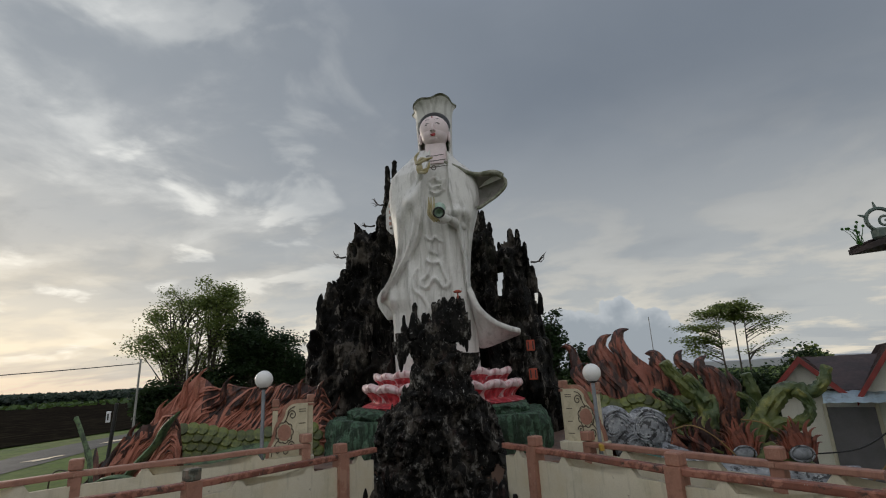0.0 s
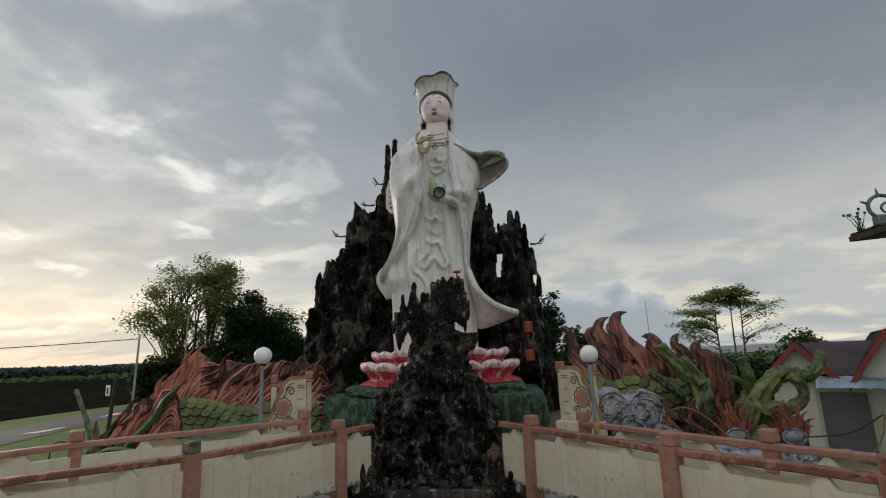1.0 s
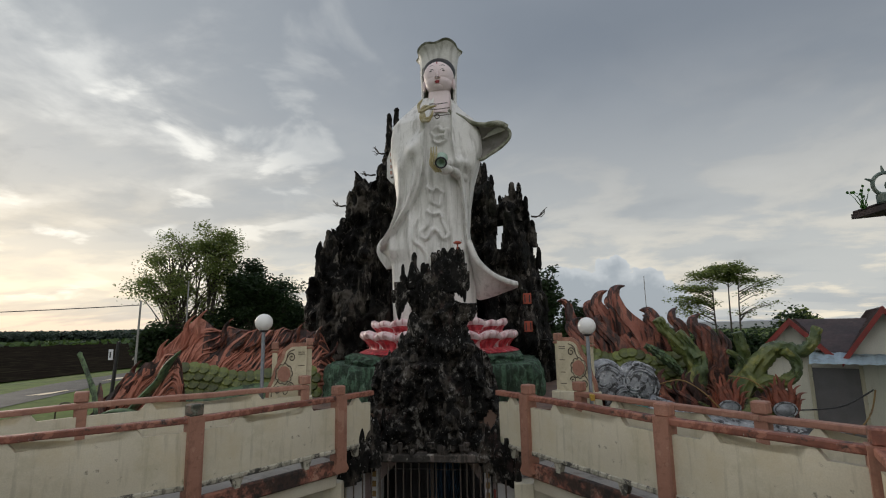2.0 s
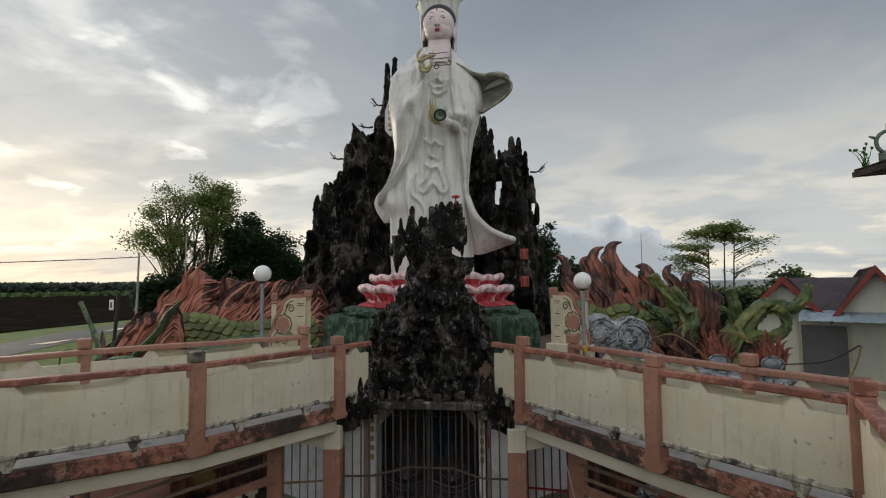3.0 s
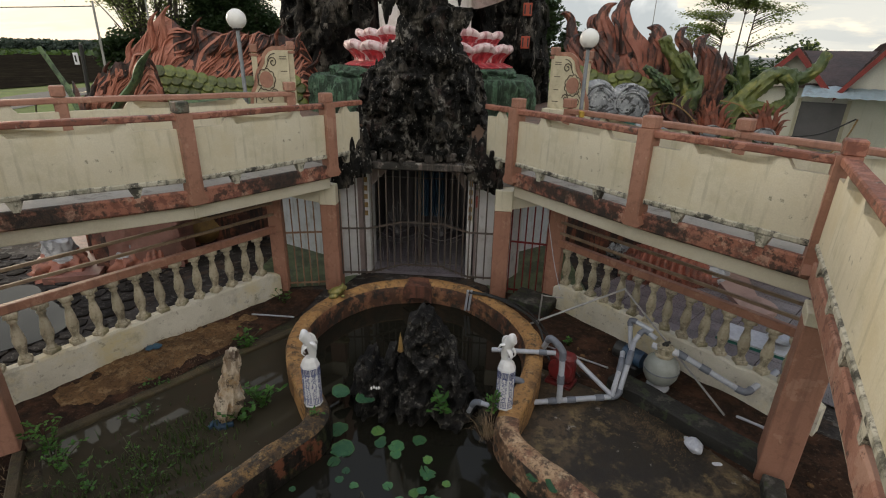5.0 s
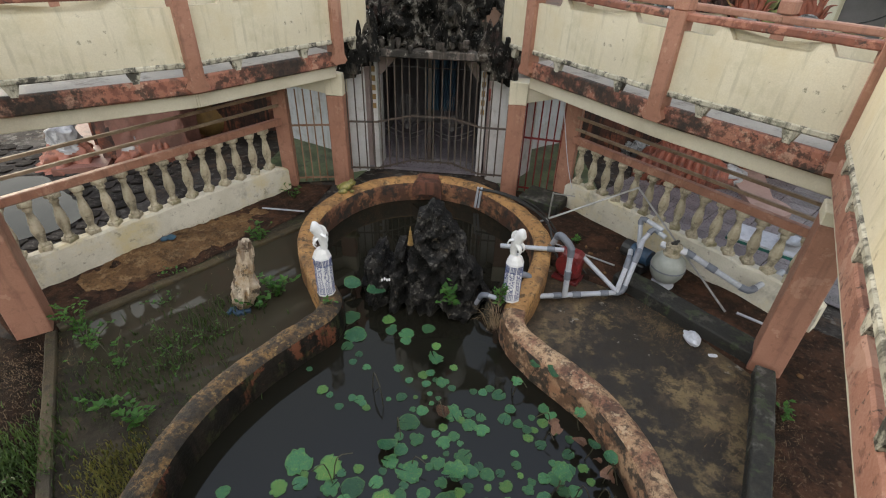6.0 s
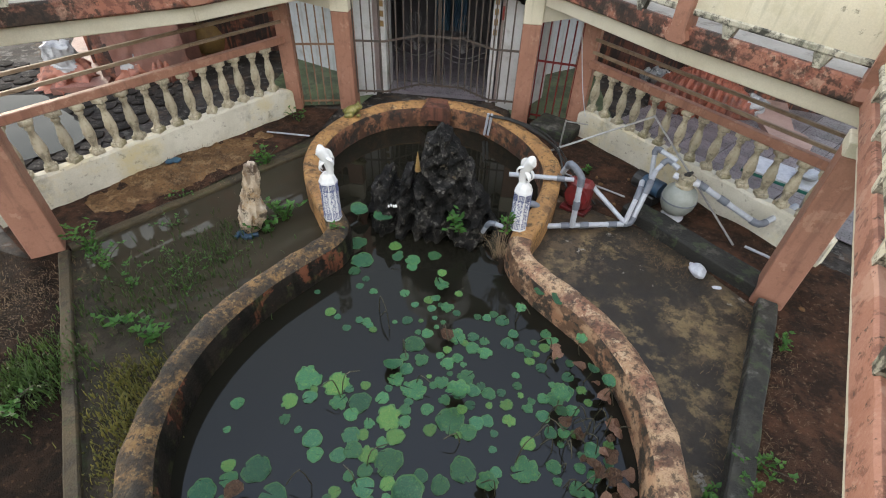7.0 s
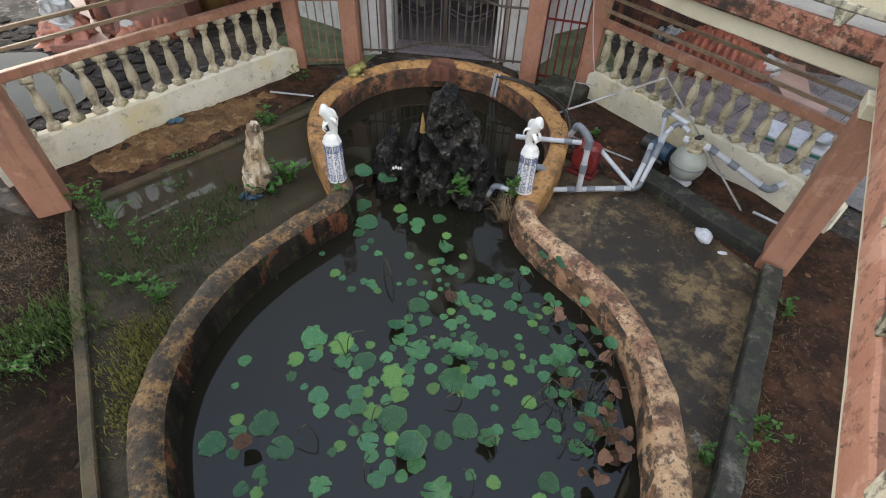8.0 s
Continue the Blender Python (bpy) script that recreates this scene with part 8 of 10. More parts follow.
def build_rockery():
    rng = random.Random(17)
    bm = bm_new()
    crest = [(-0.52, 0.12), (-0.44, 0.58), (-0.34, 0.64), (-0.28, 0.78), (-0.18, 0.80), (-0.12, 0.55), (-0.06, 0.58), (0.0, 0.84), (0.08, 0.86), (0.12, 0.60), (0.20, 0.98), (0.27, 1.28), (0.36, 1.36), (0.45, 1.44), (0.56, 1.38), (0.66, 1.20), (0.78, 1.02), (0.86, 0.84),
             (0.93, 0.66), (1.0, 0.58), (1.06, 0.44), (1.14, 0.30), (1.20, 0.08)]

    def inside(x, z):
        xx = x + 0.05 * noise.noise(Vector((x * 6, 1, z * 7)))
        return z < interp(xx, crest) + 0.05 * noise.noise(Vector((x * 14, 0, 2)))

    def front(x, z):
        top = interp(x, crest)
        bulge = 0.50 * math.sqrt(max(0.0, 1 - (max(0.0, z) / max(0.2, top + 0.1)) ** 1.4)) * min(1.0, (x + 0.6) * 3, (1.3 - x) * 3)
        lumps = noise.noise(Vector((x * 4.8, 2, z * 6.5))) + 0.9 * noise.noise(Vector((x * 9, 5, z * 12)))
        pits = ridged(x * 8, 3.0, z * 8, 4) - 1.0
        gully = min(1.0, abs(x - 0.12) / 0.07, abs(x + 0.10) / 0.06)
        return 5.36 - bulge * (0.62 + 0.38 * gully) - 0.16 * lumps - 0.07 * pits

    rock_shell(bm, [-0.55 + 1.8 * i / 120 for i in range(121)], [-0.05 + 1.55 * j / 104 for j in range(105)], inside, front, lambda x, z: 5.45)
    solid("rockery", bm, "rock_grey", "small craggy dark limestone rockery in the pond", "rockery", smooth=True)
    ob = thing("toy_pagoda", "tiny ochre clay pagoda on the rockery", "ornament", at=(0.20, 5.02, 0.98))
    ob.scale = (0.85, 0.85, 1.0)
    for k in range(6):
        bm = bm_new()
        add_lathe(bm, [(0.045 - 0.005 * k, 0.035 * k), (0.045 - 0.005 * k, 0.035 * k + 0.012), (0.028 - 0.003 * k, 0.035 * k + 0.014), (0.026 - 0.003 * k, 0.035 * k + 0.035)], 8)
        part("tier", bm, "ochre", ob)
    bm = bm_new()
    add_tube(bm, [(0, 0, 0.205), (0, 0, 0.26)], [0.01, 0.003], 6)
    part("spire", bm, "ochre", ob)
    bm = bm_new()
    for k in range(4):
        add_ball(bm, (0.03 * k, 0.01 * math.sin(k), 0.02 + 0.012 * (k % 2)), (0.014, 0.012, 0.022), 0, 8, 6)
    solid("toy_figures", bm, "porcelain", "tiny pale clay ornaments on the rockery", "ornament", at=(-0.12, 4.80, 0.55))
    leafy_sprig((0.80, 4.78, 0.30), 9, 0.11, 3, "small green sprig growing on the rockery")


def leaf_quads(bm, c, d, s, rng):
    """A folded pointed leaf from c towards d."""
    d = Vector(d).normalized()
    side = d.cross(Vector((0, 0, 1)))
    side = side.normalized() if side.length > 0.01 else Vector((1, 0, 0))
    c = Vector(c)
    a, t = bm.verts.new(c), bm.verts.new(c + d * s)
    m = bm.verts.new(c + d * s * 0.5 - Vector((0, 0, 0.08 * s)))
    for q in (-1, 1):
        w = bm.verts.new(c + d * s * 0.45 + side * q * s * 0.30 + Vector((0, 0, 0.05 * s)))
        bm.faces.new((a, w, m) if q < 0 else (a, m, w))
        bm.faces.new((w, t, m) if q < 0 else (m, t, w))


def leafy_sprig(at, n, size, seed, label, material="weed_green", h=0.25, spread=0.2, group="weeds", stems=5):
    rng = random.Random(seed)
    ob = thing("weed", label, "weed", group, at=at)
    for k in range(stems):
        top = Vector((rng.uniform(-spread, spread), rng.uniform(-spread, spread), h * rng.uniform(0.5, 1.1)))
        line = spline([(0.15 * top.x, 0.15 * top.y, -0.02), tuple(top * 0.5 + Vector((rng.uniform(-0.03, 0.03), 0, 0.03))), tuple(top)], 3)
        bm = bm_new()
        add_tube(bm, line, [0.005] * len(line), 4)
        stem = part("stem", bm, "stem_dark", ob)
        bm = bm_new()
        for j in range(n):
            p = line[rng.randrange(1, len(line))]
            a = rng.uniform(0, 6.3)
            leaf_quads(bm, p, (math.cos(a), math.sin(a), rng.uniform(-0.1, 0.7)), size * rng.uniform(0.6, 1.2), rng)
        tagged(part("leaves", bm, material, stem), kind="stuff")
    return ob


def grass_tuft(at, n, h, spread, seed, material, label, lean=0.5, thin=1.0):
    rng = random.Random(seed)
    verts, faces = [], []
    for k in range(n):
        x, y = rng.gauss(0, spread), rng.gauss(0, spread)
        a, l = rng.uniform(0, 6.3), h * rng.uniform(0.4, 1.2)
        dx, dy, w = math.cos(a), math.sin(a), rng.uniform(0.004, 0.009) * thin
        i = len(verts)
        b = lean * l * rng.uniform(0.3, 1.2)
        verts += [(x - dy * w, y + dx * w, -0.01), (x + dy * w, y - dx * w, -0.01), (x + dx * b * 0.4 + dy * w * 0.8, y + dy * b * 0.4 - dx * w * 0.8, l * 0.65),
                  (x + dx * b * 0.4 - dy * w * 0.8, y + dy * b * 0.4 + dx * w * 0.8, l * 0.65), (x + dx * b, y + dy * b, l * rng.uniform(0.7, 1.0))]
        faces += [(i, i + 1, i + 2, i + 3), (i + 3, i + 2, i + 4)]
    me = bpy.data.meshes.new("grass")
    me.from_pydata(verts, [], faces)
    me.materials.append(MATS[material])
    ob = tagged(new("grass", me), label, "grass", kind="stuff")
    ob.location = at
    return ob


build_rockery()


# ---- lotus leaves ----
def pad_mesh(kind, seed, material):
    """A floating round leaf with a notch, wavy rim and a dished middle; the standing kind is cupped on a stalk."""
    rng = random.Random(seed)
    bm = bm_new()
    seg = 22
    c = bm.verts.new((0, 0, 0.012 if kind == "flat" else -0.10))
    mid, rim, lip = [], [], []
    gap = rng.uniform(0.08, 0.16) if seed % 4 == 1 else rng.uniform(0.004, 0.03)
    for k in range(seg + 1):
        a = gap + (2 * math.pi - 2 * gap) * k / seg
        wob = 1 + 0.06 * math.sin(3 * a + seed) + 0.04 * math.sin(7 * a + 2 * seed) + (rng.uniform(-0.25, 0.0) if seed % 3 == 1 and rng.random() < 0.35 else 0)
        z1 = 0.012 if kind == "flat" else -0.04
        mid.append(bm.verts.new((0.6 * wob * math.cos(a), 0.6 * wob * math.sin(a), z1 + (0.006 if k % 2 else 0))))
        z2 = 0.014 + 0.018 * math.sin(4 * a + seed) if kind == "flat" else 0.06 + 0.16 * math.sin(2 * a + seed)
        rim.append(bm.verts.new((0.91 * wob * math.cos(a), 0.91 * wob * math.sin(a), z2 * 0.8)))
        curl = 0.03 + 0.05 * math.sin(5 * a + 2 * seed) if kind == "flat" else 0.05
        lip.append(bm.verts.new((wob * math.cos(a), wob * math.sin(a), z2 + curl)))
    for k in range(seg):
        bm.faces.new((c, mid[k], mid[k + 1]))
        bm.faces.new((mid[k], rim[k], rim[k + 1], mid[k + 1]))
        bm.faces.new((rim[k], lip[k], lip[k + 1], rim[k + 1])).material_index = 1
    return finish("leaf", bm, [material, "pad_rim_light"], True)


def inside_pond(x, y, margin):
    n, hit = len(POND), False
    for i in range(n):
        a, b = POND[i], POND[i - 1]
        if (a.y > y) != (b.y > y) and x < (b.x - a.x) * (y - a.y) / (b.y - a.y) + a.x:
            hit = not hit
    return hit and min((a.x - x) ** 2 + (a.y - y) ** 2 for a in POND) > margin * margin


def build_lilies():
    rng = random.Random(77)
    bed = thing("water_lilies", "green lotus leaves floating and standing on the dark pond", "water lilies", at=(0.6, 2.4, Z_WATER))
    flat = [pad_mesh("flat", k, m) for k, m in enumerate(("pad_green", "pad_green", "pad_lime", "pad_teal", "pad_green", "pad_teal", "pad_green", "pad_lime", "pad_teal", "pad_green"))]
    cup = [pad_mesh("cup", k, m) for k, m in enumerate(("pad_teal", "pad_green", "pad_teal"))]
    placed = []

    def put(x, y, r, me, z=0.0, tilt=0.0):
        o = new("leaf", me)
        o.parent = bed
        o.location = (x - 0.6, y - 2.4, z)
        o.rotation_euler = (rng.uniform(-tilt, tilt), rng.uniform(-tilt, tilt), rng.uniform(0, 6.3))
        o.scale = (r, r * rng.uniform(0.88, 1.0), r)
        placed.append((x, y, r))

    # the largest leaves, where they lie
    for x, y, r in ((-0.44, 2.62, 0.17), (-0.15, 2.60, 0.16), (0.13, 2.11, 0.10), (0.12, 2.44, 0.13), (0.59, 2.66, 0.15), (1.66, 2.04, 0.15), (-0.91, 1.46, 0.13), (-0.34, 1.52, 0.13), (-0.56, 1.70, 0.14),
                    (0.91, 3.36, 0.13), (0.49, 3.19, 0.13), (0.42, 2.33, 0.16), (0.98, 2.39, 0.16), (1.10, 3.24, 0.09), (-0.52, 4.65, 0.15), (-0.37, 4.35, 0.16), (0.24, 4.46, 0.11), (0.51, 1.93, 0.15), (1.14, 1.96, 0.14)):
        put(x, y, r * 0.86, rng.choice(flat))
    for x, y, r, n, sx, sy in ((0.80, 2.55, 0.066, 36, 0.45, 0.40), (0.1, 2.1, 0.068, 14, 0.5, 0.4), (1.80, 3.1, 0.055, 24, 0.25, 0.45), (0.75, 3.3, 0.052, 14, 0.3, 0.25), (2.1, 2.4, 0.06, 12, 0.15, 0.4),
                               (0.4, 1.5, 0.075, 12, 0.7, 0.3), (-0.7, 1.6, 0.06, 6, 0.3, 0.3), (0.1, 4.2, 0.065, 9, 0.35, 0.3), (0.7, 3.9, 0.06, 6, 0.3, 0.2), (1.4, 1.4, 0.07, 8, 0.5, 0.3), (-0.3, 3.4, 0.05, 5, 0.3, 0.4),
                               (0.6, 0.9, 0.08, 9, 0.8, 0.3)):
        for _ in range(int(n * 1.3)):
            for _try in range(12):
                a, b = rng.gauss(x, sx), rng.gauss(y, sy)
                q = r * rng.uniform(0.55, 1.35)
                if inside_pond(a, b, 0.20 + q) and all(math.hypot(a - u, b - v) > 0.70 * (q + w) for u, v, w in placed):
                    put(a, b, q, rng.choice(flat), rng.uniform(0, 0.004))
                    break
    def stalk(pts, r):
        bm = bm_new()
        add_tube(bm, spline(pts, 3), r, 5)
        part("stalk", bm, "stem_dark", bed)

    for x, y, r, z in ((0.72, 1.66, 0.17, 0.14), (1.0, 2.62, 0.16, 0.16), (-0.22, 4.88, 0.16, 0.30), (0.66, 3.99, 0.12, 0.12), (-0.62, 5.15, 0.15, 0.16), (1.0, 1.35, 0.16, 0.15), (1.95, 2.7, 0.13, 0.22), (1.75, 3.9, 0.09, 0.30),
                       (1.92, 3.75, 0.10, 0.36), (1.55, 3.65, 0.08, 0.26), (2.15, 3.3, 0.08, 0.3), (2.4, 2.92, 0.09, 0.2), (2.25, 3.0, 0.08, 0.25), (0.35, 2.85, 0.13, 0.1), (1.35, 1.85, 0.12, 0.1)):
        put(x, y, r * 0.78, rng.choice(cup), z, 0.35)
        stalk([(x + rng.uniform(-0.08, 0.08) - 0.6, y - 2.4 + rng.uniform(-0.08, 0.08), -0.05), (x - 0.6, y - 2.4, z * 0.6), (x - 0.6, y - 2.4, z - 0.02)], 0.006)
    # bent dry stalks and withered leaves by the wall
    for k in range(46):
        x, y = (rng.gauss(2.1, 0.18), rng.gauss(2.4, 0.5)) if k < 30 else (rng.uniform(-0.6, 1.8), rng.uniform(1.2, 4.3))
        if not inside_pond(x, y, 0.2):
            continue
        h = rng.uniform(0.08, 0.32)
        dx, dy = rng.uniform(-0.18, 0.18), rng.uniform(-0.18, 0.18)
        stalk([(x - 0.6, y - 2.4, -0.03), (x - 0.6 + dx * 0.3, y - 2.4 + dy * 0.3, h), (x - 0.6 + dx, y - 2.4 + dy, h * rng.uniform(0.3, 1.0))], 0.005)
    for k in range(20):
        if k in (3, 6, 9, 12, 15):
            continue
        x, y = rng.gauss(2.28, 0.14), rng.gauss(2.1, 0.40)
        if k > 17:
            x, y = rng.uniform(-0.9, 1.6), rng.uniform(1.2, 3.6)
        if not inside_pond(x, y, 0.16):
            continue
        bm = bm_new()
        n = 9
        c = bm.verts.new((0, 0, 0))
        ring = [bm.verts.new(((0.7 + 0.5 * rng.random()) * math.cos(2 * math.pi * j / n), (0.7 + 0.5 * rng.random()) * math.sin(2 * math.pi * j / n), rng.uniform(-0.2, 0.6))) for j in range(n)]
        for j in range(n):
            bm.faces.new((c, ring[j], ring[(j + 1) % n]))
        o = part("dead_leaf", bm, "leaf_dead" if k < 20 else "leaf_yellow", bed, "withered brown leaf" if k < 20 else "yellow fallen leaf", True)
        s = rng.uniform(0.035, 0.085) if k < 20 else rng.uniform(0.03, 0.05)
        o.location, o.scale = (x - 0.6, y - 2.4, 0.03 if k > 19 else rng.uniform(0.03, 0.22)), (s, s, s)
    # large curled leaves turned tan and pink, hanging along the wall
    for k in range(13):
        y = 1.45 + 0.16 * k + rng.uniform(-0.06, 0.06)
        x = interp(y, [(1.4, 2.42), (2.2, 2.50), (2.9, 2.38), (3.6, 2.02)]) - rng.uniform(0.0, 0.26)
        bm = bm_new()
        seg = 12
        c = bm.verts.new((0, 0, 0))
        mid, rim = [], []
        for j in range(seg):
            a = 2 * math.pi * j / seg
            f = 1 + 0.25 * math.sin(3 * a + k) + rng.uniform(-0.15, 0.15)
            mid.append(bm.verts.new((0.55 * f * math.cos(a), 0.55 * f * math.sin(a), 0.10 + 0.12 * math.sin(2 * a + k))))
            rim.append(bm.verts.new((f * math.cos(a), f * math.sin(a), 0.05 + 0.40 * math.sin(2 * a + k) + rng.uniform(-0.15, 0.15))))
        for j in range(seg):
            bm.faces.new((c, mid[j], mid[(j + 1) % seg]))
            bm.faces.new((mid[j], rim[j], rim[(j + 1) % seg], mid[(j + 1) % seg]))
        o = part("dead_leaf", bm, "leaf_tan", bed, "large curled leaf withered to tan", True)
        q = rng.uniform(0.042, 0.08)
        o.location, o.scale = (x - 0.6, y - 2.4, rng.uniform(0.05, 0.22)), (q, q, q)
        o.rotation_euler = (rng.uniform(-0.5, 0.5), rng.uniform(-0.7, 0.2), rng.uniform(0, 6.3))


build_lilies()

# fallen narrow leaf, and plants on the pond wall
leafy_sprig((1.33, 4.72, 0.40), 10, 0.07, 8, "fresh green weed growing on the pond wall", h=0.28, spread=0.12)
leafy_sprig((-0.72, 4.42, 0.42), 6, 0.05, 9, "low green weed growing on the pond wall", h=0.06, spread=0.14)
grass_tuft((1.28, 4.42, 0.34), 96, 0.280, 0.04, 5, "straw", "dry grass hanging from the pond wall", 1.2, 0.35)

# ---- left yard ----
bm = bm_new()
edge_ = spline([(-3.72, 4.12), (-2.95, 5.25), (-2.35, 6.15), (-1.90, 6.55), (-1.66, 6.2), (-1.40, 5.45), (-1.0, 4.85), (-0.88, 4.3), (-1.2, 3.7), (-1.6, 3.2), (-2.1, 3.25), (-2.6, 3.05), (-3.1, 3.3)], 10, True)
bm.faces.new([bm.verts.new((p.x + 0.05 * fbm(p.x * 3, p.y * 3, 1), p.y + 0.05 * fbm(p.x * 3, p.y * 3, 5), 0)) for p in edge_])
bmesh.ops.triangulate(bm, faces=bm.faces)
solid("standing_water", bm, "murky_water", "shallow murky rain water lying on the mud", "puddle", kind="stuff", at=(0, 0, 0.017))


def build_stump():
    """A weathered, hollowed root: fluted, waisted below a ragged broken head."""
    bm = bm_new()
    rad = [(0.0, 0.10), (0.10, 0.14), (0.28, 0.165), (0.42, 0.155), (0.55, 0.13), (0.68, 0.11), (0.80, 0.09), (0.90, 0.075), (1.0, 0.07)]
    rings, seg, n = [], 36, 44
    for i in range(n + 1):
        t = i / n
        ring = []
        for k in range(seg):
            a = 2 * math.pi * k / seg
            c, q = math.cos(a), math.sin(a)
            fl = ridged(c * 1.7 + 0.4 * t, q * 1.7, t * 1.1, 3) - 1.0
            r = interp(t, rad) * (1 + 0.38 * fl + 0.26 * fbm(c * 2.8, q * 2.8, t * 7))
            ring.append(bm.verts.new((0.20 * t + r * c, 0.05 * t + 0.8 * r * q, 1.0 * t - 0.02 + (0.11 * fbm(c * 3, q * 3, 2) if t > 0.85 else 0))))
        rings.append(ring)
    for a, b in zip(rings, rings[1:]):
        for k in range(seg):
            bm.faces.new((a[k], a[(k + 1) % seg], b[(k + 1) % seg], b[k]))
    bm.faces.new(rings[-1])
    solid("driftwood", bm, "bleached_wood", "upright bleached driftwood stump standing in the mud", "driftwood", smooth=True, at=(-1.97, 4.70, 0.0))
    bm = bm_new()
    for k in range(5):
        add_box(bm, (0.05 * k - 0.12, 0.03 * math.sin(k * 2), 0.03), (0.05, 0.12, 0.06), 0.5 * k, 0.01)
    solid("blue_tape", bm, "pump_blue", "scraps of blue plastic around the stump's foot", "plastic", at=(-1.95, 4.55, 0.0))


build_stump()
bm = bm_new()
add_tube(bm, [(-2.80, 7.20, 0.05), (-2.00, 7.08, 0.12)], 0.014, 8)
solid("plastic_pipe", bm, "pvc", "short grey plastic pipe lying on the soil", "pipe")
bm = bm_new()
for k in range(6):
    add_ball(bm, (0.05 * math.cos(k * 1.3), 0.05 * math.sin(k * 1.7), 0.02), (0.06, 0.05, 0.025), 0, 8, 6)
solid("blue_rag", bm, "blue_cloth", "crumpled bright blue rag on the soil", "rag", at=(-3.76, 5.96, 0.085), smooth=True)
for i, (x, y, n, s, h, sp, st) in enumerate(((-3.63, 3.92, 14, 0.07, 0.45, 0.20, 9), (-3.35, 3.70, 12, 0.06, 0.30, 0.25, 8), (-1.60, 4.95, 12, 0.09, 0.30, 0.20, 8), (-1.75, 4.70, 9, 0.08, 0.2, 0.2, 6), (-2.40, 6.20, 10, 0.09, 0.30, 0.18, 7),
                                             (-2.62, 2.99, 7, 0.09, 0.16, 0.22, 5), (-2.17, 2.83, 8, 0.09, 0.22, 0.18, 6), (-2.9, 3.5, 8, 0.06, 0.35, 0.3, 7), (-2.5, 3.85, 7, 0.04, 0.25, 0.3, 7), (-2.2, 3.6, 7, 0.04, 0.22, 0.3, 7),
                                             (-2.94, 1.83, 9, 0.07, 0.18, 0.25, 6), (-2.45, 7.75, 9, 0.06, 0.22, 0.2, 6), (-2.0, 4.1, 7, 0.04, 0.25, 0.3, 6), (-3.0, 4.6, 6, 0.05, 0.15, 0.25, 5), (-3.2, 5.2, 6, 0.05, 0.12, 0.2, 5))):
    leafy_sprig((x, y, 0.01), n, s, 100 + i, "fresh green leafy weed growing from the mud", h=h, spread=sp, stems=st)
grass_tuft((-3.0, 2.25, 0.0), 1100, 0.14, 0.22, 51, "grass_green", "thick tuft of fresh green grass")
grass_tuft((-3.2, 1.9, 0.0), 700, 0.12, 0.22, 52, "grass_green", "thick tuft of fresh green grass")
grass_tuft((-2.05, 2.35, 0.0), 700, 0.09, 0.17, 53, "grass_olive", "low olive yellow creeping weed")
grass_tuft((-1.85, 1.95, 0.0), 700, 0.09, 0.16, 54, "grass_olive", "low olive yellow creeping weed")
grass_tuft((-1.68, 1.6, 0.0), 500, 0.08, 0.14, 55, "grass_olive", "low olive yellow creeping weed")
grass_tuft((-2.30, 3.65, 0.0), 620, 0.13, 0.40, 56, "grass_green", "thin green sedge in the wet mud")
grass_tuft((-2.2, 4.4, 0.0), 240, 0.14, 0.28, 71, "grass_green", "thin green sedge in the wet mud")
grass_tuft((-2.9, 3.2, 0.0), 260, 0.10, 0.26, 72, "grass_green", "thin green sedge in the wet mud")
grass_tuft((-3.9, 3.15, 0.02), 800, 0.040, 0.28, 57, "straw", "scattered dry straw on the soil", 2.0, 0.35)
grass_tuft((-3.7, 2.7, 0.02), 400, 0.040, 0.25, 58, "straw", "scattered dry straw on the soil", 2.0, 0.35)
grass_tuft((-3.45, 5.95, 0.085), 900, 0.035, 0.34, 59, "straw", "scattered dry straw on the soil", 2.0, 0.35)

# ---- frog on the wall ----
bm = bm_new()
add_ball(bm, (0, 0, 0.08), (0.13, 0.10, 0.08), 0, 14, 10, (0, -0.3, 0))
add_ball(bm, (0.11, 0, 0.14), (0.075, 0.07, 0.05), 0, 12, 8)
for s_ in (-1, 1):
    add_ball(bm, (0.12, 0.045 * s_, 0.185), (0.02, 0.02, 0.022), 0, 8, 6)
    add_ball(bm, (-0.06, 0.10 * s_, 0.04), (0.085, 0.035, 0.045), 0, 10, 6)
    add_ball(bm, (0.10, 0.09 * s_, 0.025), (0.04, 0.03, 0.028), 0, 8, 6)
f_ = solid("frog_ornament", bm, "frog_glaze", "small green ceramic ornament sitting on the pond wall", "ornament", smooth=True, at=(-1.33, 7.36, 0.425))
f_.rotation_euler.z = 0.4


